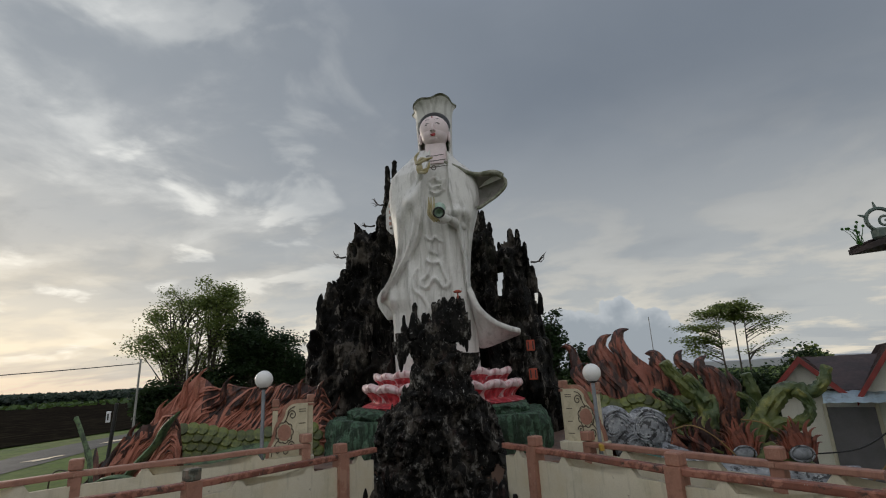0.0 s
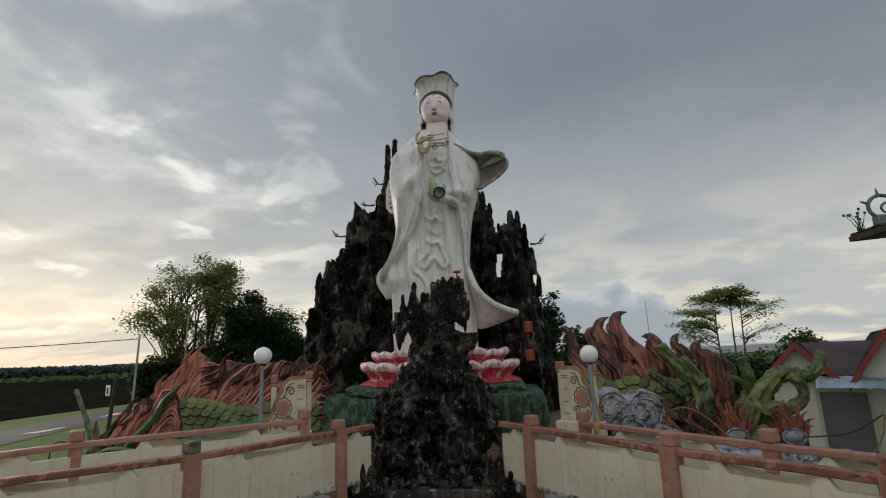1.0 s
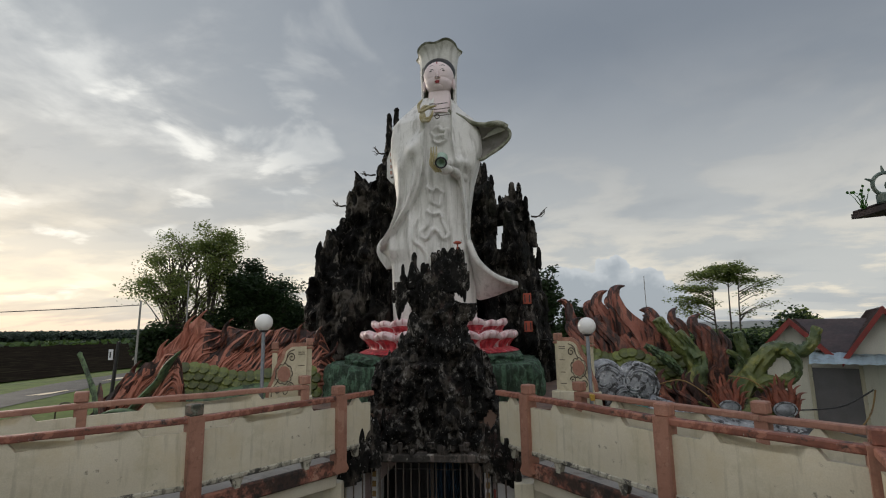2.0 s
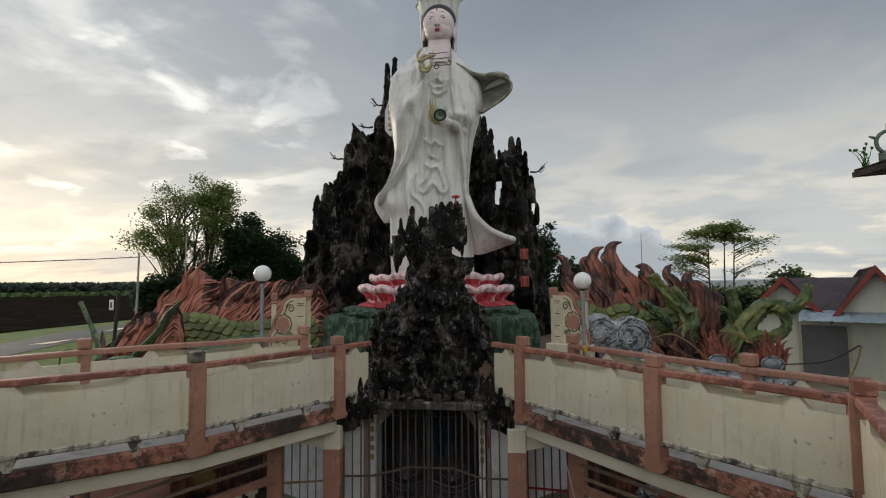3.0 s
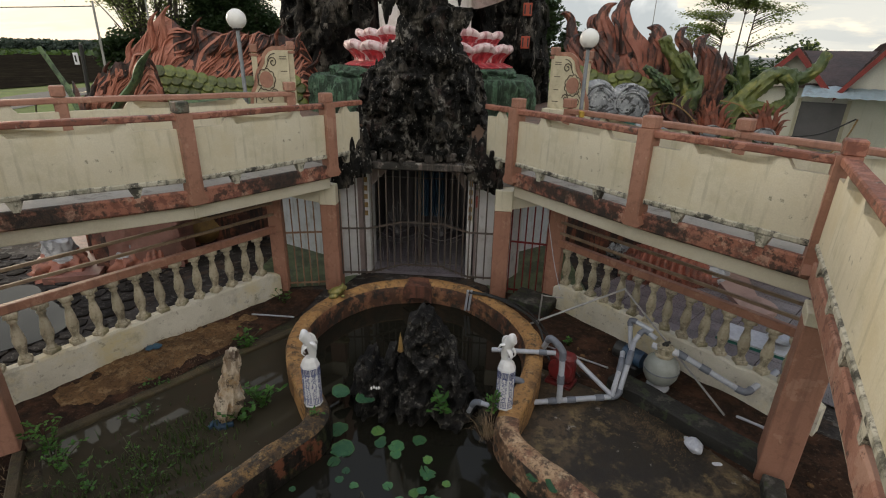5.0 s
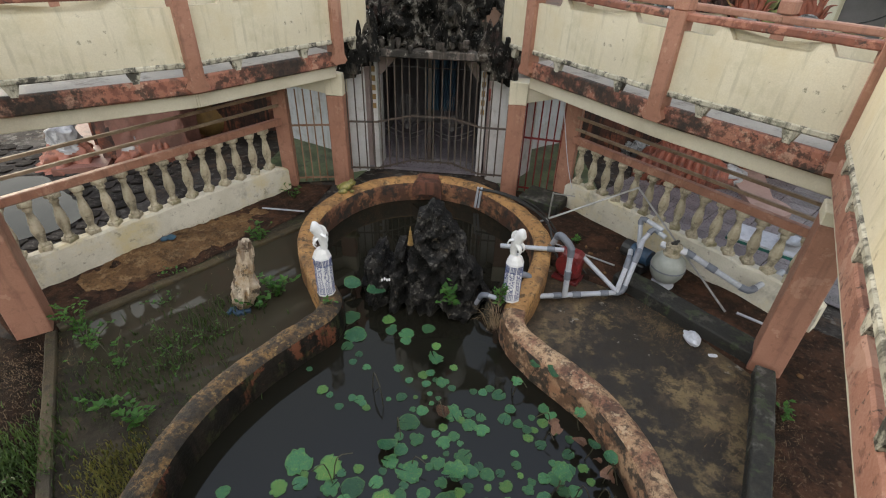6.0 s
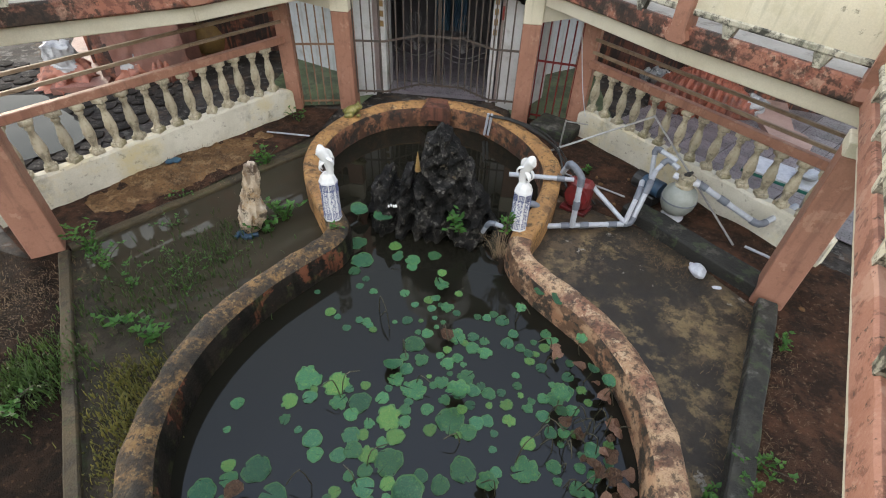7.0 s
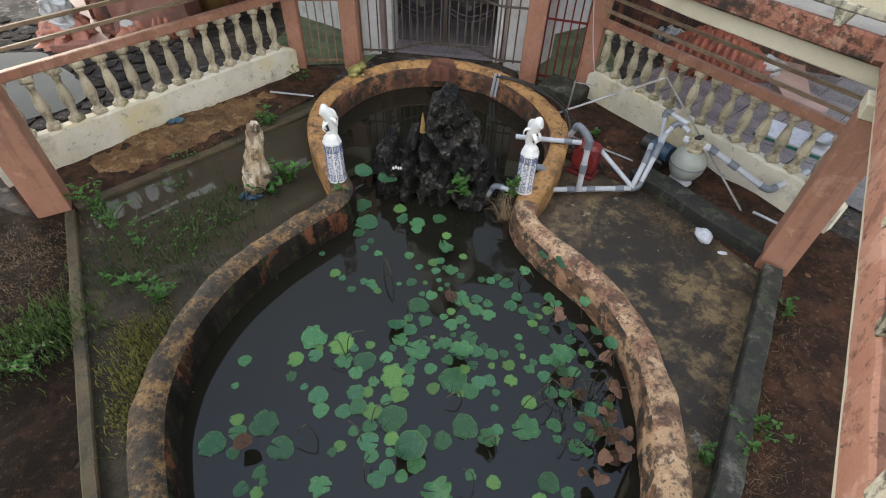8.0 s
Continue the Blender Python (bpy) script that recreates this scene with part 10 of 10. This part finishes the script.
# ---- trees, house, far land ----
def tree(at, h, centre, radii, seed, tips_n, per, leaf, material, label, trunk_r=0.2, clump=0.6, trunks=1, low=0.3, group="trees", hollow=0.35, high=7, along=0.45, lobes=0.45):
    """A tree: a leaning tapered trunk, limbs that reach to points in an uneven crown, and small leaves clustered at their ends."""
    rng = random.Random(seed)
    ob = thing("tree", label, "tree", group, at=at)
    bm = bm_new()
    C, R = Vector(centre), Vector(radii)
    stems = []
    for k in range(trunks):
        top = C + Vector((rng.uniform(-0.5, 0.5) * R.x * (0.3 if trunks == 1 else 0.9), rng.uniform(-0.3, 0.3) * R.y, R.z * 0.35))
        foot = Vector((0.35 * (k - (trunks - 1) / 2), 0.1 * k, -0.1))
        line = spline([foot, foot.lerp(top, 0.35) + Vector((rng.uniform(-0.3, 0.3), 0, 0)), foot.lerp(top, 0.7) + Vector((rng.uniform(-0.3, 0.3), 0, 0)), top], 6)
        m = len(line) - 1
        add_tube(bm, line, [trunk_r * (1 - 0.85 * i / m) for i in range(m + 1)], 8)
        stems.append(line)
    verts, faces = [], []
    for _ in range(tips_n):
        for _try in range(20):
            d = Vector((rng.gauss(0, 1), rng.gauss(0, 1), rng.gauss(0, 1))).normalized()
            rr = rng.uniform(hollow, 1.0)
            bump = 0.80 + lobes * fbm(d.x * 2.0 + seed, d.y * 2.0, d.z * 2.0)
            tip = C + Vector((d.x * R.x, d.y * R.y, d.z * R.z)) * rr * bump
            if tip.z > low * h * 0.5:
                break
        line = rng.choice(stems)
        cand = [q for q in line[4:] if q.z < tip.z - 0.15 * (tip.z - line[0].z)] or [line[5]]
        root = cand[rng.randrange(max(0, len(cand) - high), len(cand))] if len(cand) > 1 else cand[0]
        mid = root.lerp(tip, 0.55) + Vector((rng.uniform(-0.3, 0.3), rng.uniform(-0.3, 0.3), 0.10 * (tip - root).length))
        br = spline([root, mid, tip], 4)
        m = len(br) - 1
        r0 = trunk_r * 0.30
        add_tube(bm, br, [r0 * (1 - 0.85 * i / m) + 0.008 for i in range(m + 1)], 5)
        n = int(per * rng.uniform(0.4, 1.5))
        cl = clump * rng.uniform(0.7, 1.3)
        for _ in range(n):
            t = rng.random() ** 0.6
            base = br[min(m, int(m * (1 - along + along * t)))]
            c = base + Vector([max(-1.25, min(1.25, rng.gauss(0, w))) for w in (0.9, 0.9, 0.5)]) * cl * 0.5
            e = Euler((rng.uniform(-0.9, 0.9), rng.uniform(-0.9, 0.9), rng.uniform(0, 6.3))).to_matrix()
            s = leaf * rng.uniform(0.6, 1.3)
            i0 = len(verts)
            for u, v in ((-0.4, -0.8), (0.4, -0.6), (0.5, 0.3), (0.0, 1.0), (-0.5, 0.3)):
                verts.append(c + e @ Vector((u * s, v * s, 0.2 * s * u * u)))
            faces.append(tuple(range(i0, i0 + 5)))
    part("trunk", bm, "bark", ob, "branching grey-brown trunk and limbs")
    me = bpy.data.meshes.new("crown")
    me.from_pydata([tuple(v) for v in verts], [], faces)
    me.materials.append(MATS[material])
    cr = tagged(new("crown", me), "uneven crown of small leaves")
    cr.parent = ob
    return ob


AIRY, DENSE = "tall open tree with a thin green crown", "dense dark green broadleaf tree"
tree((-25.0, 38.0, 0), 14.5, (0.2, 0, 9.2), (5.6, 3.0, 4.5), 3, 84, 150, 0.105, "foliage", AIRY, 0.20, 1.25, trunks=4, hollow=0.66, high=9, along=0.12)
tree((-22.6, 38.3, 0), 15.2, (0.6, 0, 11.3), (2.3, 2.2, 3.4), 13, 40, 140, 0.105, "foliage", AIRY, 0.15, 1.1, trunks=2, hollow=0.5, along=0.12)
tree((-20.2, 40.3, 0), 11.2, (0, 0, 7.4), (2.9, 2.4, 3.7), 5, 110, 190, 0.14, "foliage_dark", DENSE, 0.24, 1.2, low=0.2, along=0.15, lobes=0.75)
tree((-18.2, 41.0, 0), 10.0, (0, 0, 6.4), (2.4, 2.2, 3.3), 15, 80, 170, 0.14, "foliage_dark", DENSE, 0.22, 1.15, low=0.2, along=0.2, lobes=0.7)
tree((-22.6, 38.8, 0), 7.6, (0, 0, 4.4), (3.0, 2.2, 2.6), 6, 90, 90, 0.20, "foliage_dark", DENSE, 0.2, 1.1, low=0.1)
tree((-26.2, 37.0, 0), 6.0, (0, 0, 3.6), (2.6, 2.0, 2.2), 7, 70, 80, 0.20, "foliage_dark", "low dense dark green tree", 0.2, 1.0, low=0.1)
tree((-15.6, 42.0, 0), 7.6, (0, 0, 4.4), (2.8, 2.0, 2.9), 8, 80, 95, 0.22, "foliage_dark", "low dense dark green tree", 0.2, 1.1, low=0.1)
tree((-12.4, 43.5, 0), 7.4, (0, 0, 4.2), (2.8, 2.0, 2.9), 9, 80, 95, 0.22, "foliage_dark", "low dense dark green tree", 0.2, 1.1, low=0.1)
tree((5.2, 45.0, 0), 11.6, (0, 0, 7.2), (1.7, 1.6, 4.0), 10, 70, 34, 0.22, "foliage_dark", "slender dark tree beside the rock", 0.16, 0.8)
tree((7.4, 44.0, 0), 7.6, (0, 0, 4.6), (1.9, 1.6, 2.5), 11, 50, 40, 0.22, "foliage_dark", "dark bushy tree beyond the sculpture", 0.16, 0.9)


def tiered_tree(at, trunks, tiers, seed, label):
    """Thin upright stems whose level branches carry flat sprays of leaves."""
    rng = random.Random(seed)
    ob = thing("tree", label, "tree", "trees", at=at)
    bm = bm_new()
    for x, top in trunks:
        add_tube(bm, spline([(x * 0.5, 0, -0.1), (x * 0.9, 0.1, top * 0.4), (x, 0, top * 0.75), (x + 0.15, 0, top)], 5), [0.10 * (1 - 0.8 * k / 15) for k in range(16)], 7)
    verts, faces = [], []
    for x, z, rx, rz, n in tiers:
        stem = min(trunks, key=lambda t: abs(t[0] - x * 0.5))
        for _ in range(max(4, n // 90)):
            tip = Vector((x + rng.uniform(-0.8, 0.8) * rx, rng.uniform(-1.4, 1.4), z + rng.uniform(-0.5, 0.5) * rz))
            root = Vector((stem[0], 0, min(stem[1] - 0.3, tip.z - 0.25 * abs(tip.x - stem[0]) - 0.3)))
            br = spline([root, root.lerp(tip, 0.5) + Vector((0, 0, 0.15)), tip], 4)
            add_tube(bm, br, [0.035 * (1 - 0.8 * k / (len(br) - 1)) for k in range(len(br))], 5)
            for _k in range(n // max(4, n // 90)):
                base = br[rng.randrange(len(br) // 2, len(br))]
                c = base + Vector([max(-1.3, min(1.3, rng.gauss(0, w))) * q for w, q in ((0.8, 0.50), (0.8, 0.5), (0.6, 0.22))])
                e = Euler((rng.uniform(-0.7, 0.7), rng.uniform(-0.7, 0.7), rng.uniform(0, 6.3))).to_matrix()
                q = 0.105 * rng.uniform(0.6, 1.3)
                i0 = len(verts)
                for u, v in ((-0.4, -0.8), (0.4, -0.6), (0.5, 0.3), (0.0, 1.0), (-0.5, 0.3)):
                    verts.append(tuple(c + e @ Vector((u * q, v * q, 0))))
                faces.append(tuple(range(i0, i0 + 5)))
    part("trunk", bm, "bark", ob, "three thin upright grey stems with level branches")
    me = bpy.data.meshes.new("crown")
    me.from_pydata(verts, [], faces)
    me.materials.append(MATS["foliage"])
    tagged(new("crown", me), "flat tiers of small leaves").parent = ob


tiered_tree((18.6, 41.4, 0), [(-0.8, 8.2), (0.4, 8.8), (1.1, 8.3)], [(-0.3, 8.7, 1.5, 0.5, 1400), (1.1, 8.6, 1.3, 0.5, 1200), (-1.5, 8.2, 1.2, 0.5, 1000), (0.4, 7.9, 1.6, 0.4, 900), (2.2, 7.9, 1.0, 0.4, 420), (-2.4, 7.2, 1.2, 0.4, 950), (-3.2, 6.4, 1.1, 0.4, 800), (-2.0, 6.0, 1.2, 0.4, 600),
                                                                       (3.3, 7.7, 0.9, 0.4, 220), (2.6, 6.9, 1.0, 0.3, 160), (3.2, 5.9, 1.2, 0.2, 110), (-3.0, 5.4, 1.0, 0.3, 350), (1.8, 5.2, 1.0, 0.2, 90)], 12, "thin-stemmed tree with flat airy tiers of leaves")
tree((23.6, 40.5, 0), 5.8, (0, 0, 4.4), (1.9, 1.5, 1.1), 14, 40, 34, 0.2, "foliage", "small round-headed tree behind the house", 0.12, 0.7)
for k in range(6):
    tree((10.6 + 1.6 * k, 30.0 + 0.4 * k, 0), 4.4 + 0.9 * (k > 4), (0, 0, 2.8 + 0.8 * (k > 4)), (1.7, 1.3, 1.75), 60 + k, 70, 90, 0.11, "foliage_dark", "low dark bushes beyond the sculpture", 0.10, 0.8, low=0.05)
for k in range(5):
    tree((14.0 + 2.6 * k, 47.0 + (k % 3), 0), 3.2, (0, 0, 1.9), (2.2, 1.8, 1.3), 40 + k, 40, 40, 0.2, "foliage_dark", "low dark bushes beyond the sculpture", 0.12, 1.0, low=0.05)


def build_far_woods():
    rng = random.Random(31)
    verts, faces = [], []

    def clump(c, r, n, s):
        for _ in range(n):
            d = Vector((rng.gauss(0, 1), rng.gauss(0, 1), rng.gauss(0, 1))).normalized()
            p = Vector(c) + Vector((d.x * r, d.y * r, d.z * r * 0.6))
            e = Euler((rng.uniform(-1, 1), rng.uniform(-1, 1), rng.uniform(0, 6))).to_matrix()
            i0 = len(verts)
            for u, v in ((-1, 0), (0, -1), (1, 0), (0, 1)):
                verts.append(p + e @ Vector((u * s, v * s * 1.6, 0)))
            faces.append(tuple(range(i0, i0 + 4)))
    for row in range(3):
        for k in range(300):
            a = radians(-80 + 160 * k / 300)
            R = 330 + row * 14 + rng.uniform(-5, 5)
            x, y = R * math.sin(a), R * math.cos(a)
            if x > 95:
                continue
            k_ = 1.0 if x < 30 else 0.45
            clump((x, y, (3.9 + rng.uniform(-0.25, 0.35)) * k_), 3.4 * k_, 40, 0.8 * k_)
            clump((x, y, 1.6), 4.0, 24, 1.0)
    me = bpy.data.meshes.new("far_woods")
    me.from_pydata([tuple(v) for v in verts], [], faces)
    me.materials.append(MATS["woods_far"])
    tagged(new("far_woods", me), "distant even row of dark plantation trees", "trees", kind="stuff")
    verts.clear(), faces.clear()
    for k in range(2600):
        x, y = rng.uniform(-330, -60), rng.uniform(60, 300)
        if math.hypot(x, y) < 255:
            continue
        clump((x, y, 0.5), 1.6, 2, 0.9)
    me = bpy.data.meshes.new("field_bushes")
    me.from_pydata([tuple(v) for v in verts], [], faces)
    me.materials.append(MATS["grass_green"])
    tagged(new("field_bushes", me), "low green scrub at the far side of the field", "bushes", kind="stuff")


build_far_woods()


# added ridge whose pale colour stands for haze over the far land
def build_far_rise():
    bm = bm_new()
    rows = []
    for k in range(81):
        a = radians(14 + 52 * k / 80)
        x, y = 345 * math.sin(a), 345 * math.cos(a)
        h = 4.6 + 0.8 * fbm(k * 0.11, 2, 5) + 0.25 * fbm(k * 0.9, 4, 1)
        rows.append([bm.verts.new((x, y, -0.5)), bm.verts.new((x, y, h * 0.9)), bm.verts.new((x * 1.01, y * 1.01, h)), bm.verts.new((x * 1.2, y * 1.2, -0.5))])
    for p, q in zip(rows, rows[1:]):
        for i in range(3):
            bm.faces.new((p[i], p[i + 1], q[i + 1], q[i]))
    solid("backdrop", bm, "mist", "low added rise, evening haze painted into its pale colour", "hills", kind="structure", smooth=True)


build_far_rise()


def pole(at, h, r, label, name="utility_pole", arm=0.0, tilt=0.0):
    ob = thing(name, label, "pole", at=at)
    bm = bm_new()
    add_tube(bm, [(0, 0, 0), (tilt * h, 0, h)], [r, r * 0.7], 10)
    part("shaft", bm, "pole_concrete", ob)
    if arm:
        bm = bm_new()
        add_box(bm, (tilt * h, 0, h - 0.3), (arm, 0.08, 0.08), 0.3, 0.01)
        part("crossarm", bm, "pole_concrete", ob)
    return ob


pole((-23.6, 31.4, 0), 6.8, 0.085, "leaning grey utility pole", tilt=0.02)
pole((-18.4, 29.0, 0), 7.8, 0.05, "thin white steel mast", "mast")
pole((13.2, 43.3, 0), 8.5, 0.04, "thin grey radio mast", "mast")
ob_ = thing("marker_post", "slim black post with a small white notice", "post", at=(-12.42, 16.0, 0))
bm = bm_new()
add_tube(bm, [(0, 0, 0), (0.30, 0, 4.32)], 0.06, 8)
part("shaft", bm, "rubber", ob_)
bm = bm_new()
add_box(bm, (0.11, -0.09, 3.89), (0.17, 0.03, 0.36), 0, 0.01)
part("notice", bm, "porcelain", ob_, "small white notice")
bm = bm_new()
add_box(bm, (0.11, -0.112, 3.89), (0.05, 0.01, 0.2))
part("text_bar", bm, "rubber", ob_, "dark bar of writing")
bm = bm_new()
add_tube(bm, [(-23.5 - 40 * t, 31.4 - 14 * t, 6.5 - 4 * t * (1 - t) * 0.6) for t in [k / 16 for k in range(17)]], 0.03, 5)
solid("cable", bm, "rubber", "black overhead cable running to the pole", "cable")


def build_house():
    """Single-storey house with two gables, red barge boards and a blue metal awning."""
    ob = thing("house", "cream house with dark gabled roof, red trim and blue awning", "house", at=(9.85, 17.9, 0), turn=math.atan2(-1.45, 2.4))
    bm = bm_new()
    add_box(bm, (6.0, 4.0, 1.75), (12.0, 7.9, 3.5), 0, 0.0)
    part("wall", bm, "house_wall", ob, "cream painted wall")

    def gable(x0, x1, y0, y1, ze, zr):
        m = (x0 + x1) / 2
        bm = bm_new()
        for s in (-1, 1):
            e = (x0 - 0.18) if s < 0 else (x1 + 0.18)
            drop = (zr - ze) / (m - x0) * 0.18
            n = 16
            lines = []
            for k in range(2 * n):
                y = y0 + (y1 - y0) * ((k + 1) // 2) / n
                up = 0.10 if k % 2 == 0 else 0.07
                lines.append([bm.verts.new(p) for p in ((m, y, zr + up), (e, y, ze - drop + up), (e, y, ze - drop + 0.0), (m, y, zr + 0.0))])
            for p, q in zip(lines, lines[1:]):
                for i in range(4):
                    bm.faces.new((p[i], p[(i + 1) % 4], q[(i + 1) % 4], q[i]))
            bm.faces.new(lines[0]), bm.faces.new(lines[-1][::-1])
        r = part("roof", bm, "roof_dark", ob, "dark weathered tiled roof")
        bm = bm_new()
        add_plate(bm, [(x0, ze - 0.02), (x1, ze - 0.02), (m, zr)], y0 + 0.35, y0 + 0.5)
        part("gable_wall", bm, "house_wall", ob, "cream gable wall")
        for s in (-1, 1):
            e = (x0 - 0.18) if s < 0 else (x1 + 0.18)
            drop = (zr - ze) / (m - x0) * 0.18
            bm = bm_new()
            add_plate(bm, [(m, zr + 0.12), (e, ze - drop + 0.12), (e, ze - drop - 0.10), (m, zr - 0.10)], y0 - 0.06, y0 - 0.01)
            part("barge_board", bm, "trim_red", ob, "red painted barge board")

    gable(-0.1, 1.7, -0.6, 8.0, 3.55, 4.55)
    gable(2.15, 3.95, -0.9, 8.0, 3.55, 4.85)
    bm = bm_new()
    v = [bm.verts.new(q) for q in ((0.8, 2.6, 4.62), (11.5, 2.6, 4.62), (11.8, -0.35, 3.62), (0.8, -0.35, 3.62), (0.8, 2.6, 4.52), (11.5, 2.6, 4.52), (11.8, -0.35, 3.52), (0.8, -0.35, 3.52))]
    for f in ((0, 1, 2, 3), (4, 5, 6, 7), (0, 1, 5, 4), (1, 2, 6, 5), (2, 3, 7, 6), (3, 0, 4, 7)):
        bm.faces.new([v[i] for i in f])
    part("roof", bm, "roof_dark", ob, "dark weathered main roof slope")
    bm = bm_new()
    add_box(bm, (6.0, 4.2, 3.6), (12.2, 7.0, 0.12))
    part("eave", bm, "roof_dark", ob)
    bm = bm_new()
    n = 46
    rows = []
    for k in range(n + 1):
        x = 1.2 + 7.0 * k / n
        z = 0.012 * (1 if k % 2 else -1)
        rows.append([bm.verts.new((x, -0.1 - 1.2 * t, 3.62 - 0.30 * t ** 2 + z)) for t in (0, 0.3, 0.6, 0.85, 1.0)])
    for a, b in zip(rows, rows[1:]):
        for i in range(4):
            bm.faces.new((a[i], a[i + 1], b[i + 1], b[i]))
    r = bmesh.ops.solidify(bm, geom=list(bm.faces), thickness=0.02)
    part("awning", bm, "awning_blue", ob, "corrugated pale blue metal awning")
    bm = bm_new()
    add_box(bm, (1.785, -0.03, 1.55), (1.15, 0.06, 3.1), 0, 0.0)
    d = part("shutter", bm, "shutter_grey", ob, "grey roller shutter")
    for x in (1.16, 2.41):
        bm = bm_new()
        add_box(bm, (x, -0.06, 1.6), (0.1, 0.14, 3.2), 0, 0.01)
        part("frame", bm, "cream_paint", ob, "pale door frame")
    bm = bm_new()
    add_box(bm, (3.2, -0.04, 1.0), (0.06, 0.05, 0.8), 0, 0.0)
    part("pipe", bm, "pvc", ob)


def build_temple_roof():
    """Corner of the temple's tiled roof, which juts into view above."""
    ob = thing("temple", "temple with a dark tiled eave and green scroll ornament", "temple", at=(7.9, 9.9, 0), turn=0.0)
    bm = bm_new()
    add_box(bm, (6.0, -3.6, 3.1), (7.0, 5.0, 6.2))
    part("wall", bm, "house_wall", ob, "cream temple wall")
    bm = bm_new()
    n = 12
    rings = []
    for k in range(n + 1):
        x = -0.10 + 0.75 * k
        z = 6.50 + 0.30 * max(0, k - 0.4)
        rings.append([bm.verts.new(q) for q in ((x, 0.0, 6.46 + 0.05 * k), (x, 0.0, z + 0.06), (x, -7.0, z + 0.06), (x, -7.0, 6.46 + 0.05 * k))])
    for r, s in zip(rings, rings[1:]):
        for k in range(4):
            bm.faces.new((r[k], r[(k + 1) % 4], s[(k + 1) % 4], s[k]))
    bm.faces.new(rings[0]), bm.faces.new(rings[-1][::-1])
    roof = part("roof", bm, "roof_dark", ob, "dark brown tiled eave")
    bm = bm_new()
    add_box(bm, (0, 0, 0), (0.74, 0.10, 0.05), 0, 0.012, None)
    me = finish("ridge_tile", bm, "roof_dark")
    for k in range(8):
        t = new("ridge_tile", me)
        t.parent = roof
        t.location, t.rotation_euler = (0.30 + 0.75 * k, -0.02, 6.70 + 0.30 * max(0, k - 0.15)), (0, -0.38 if k else -0.30, 0)
    bm = bm_new()
    ring = [(0.45 + 0.24 * math.cos(a), -0.2, 7.06 + 0.22 * math.sin(a)) for a in [0.3 * k + 0.6 for k in range(17)]]
    add_tube(bm, ring, 0.035, 7)
    add_tube(bm, [(0.52 + 0.13 * (1 - k / 20) * math.cos(0.5 * k), -0.2, 7.02 + 0.13 * (1 - k / 20) * math.sin(0.5 * k)) for k in range(16)], 0.024, 6)
    add_tube(bm, spline([(0.62, -0.2, 7.22), (0.8, -0.2, 7.0), (1.05, -0.2, 6.98), (1.15, -0.2, 7.12), (1.02, -0.2, 7.14)], 5), 0.028, 6)
    for a in (0.6, 1.7, 2.8):
        add_tube(bm, [(0.45 + 0.24 * math.cos(a), -0.2, 7.06 + 0.22 * math.sin(a)), (0.45 + 0.38 * math.cos(a), -0.2, 7.06 + 0.36 * math.sin(a))], [0.035, 0.012], 6)
    add_box(bm, (0.42, -0.2, 6.80), (0.28, 0.2, 0.2), 0, 0.03)
    part("ornament", bm, "patina", ob, "green patinated scroll ornament")
    rng = random.Random(3)
    bm = bm_new()
    for k in range(9):
        pts = [(0.05, -0.15, 6.62)]
        for j in range(4):
            q = pts[-1]
            pts.append((q[0] + rng.uniform(-0.12, 0.06), q[1], q[2] + rng.uniform(0.02, 0.14)))
        add_tube(bm, pts, [0.012, 0.01, 0.008, 0.006, 0.004], 4)
        add_ball(bm, pts[-1], (0.03, 0.01, 0.03), 0, 6, 4)
    part("weed", bm, "weed_green", ob, "small weed sprouting from the eave")


build_house()
build_temple_roof()
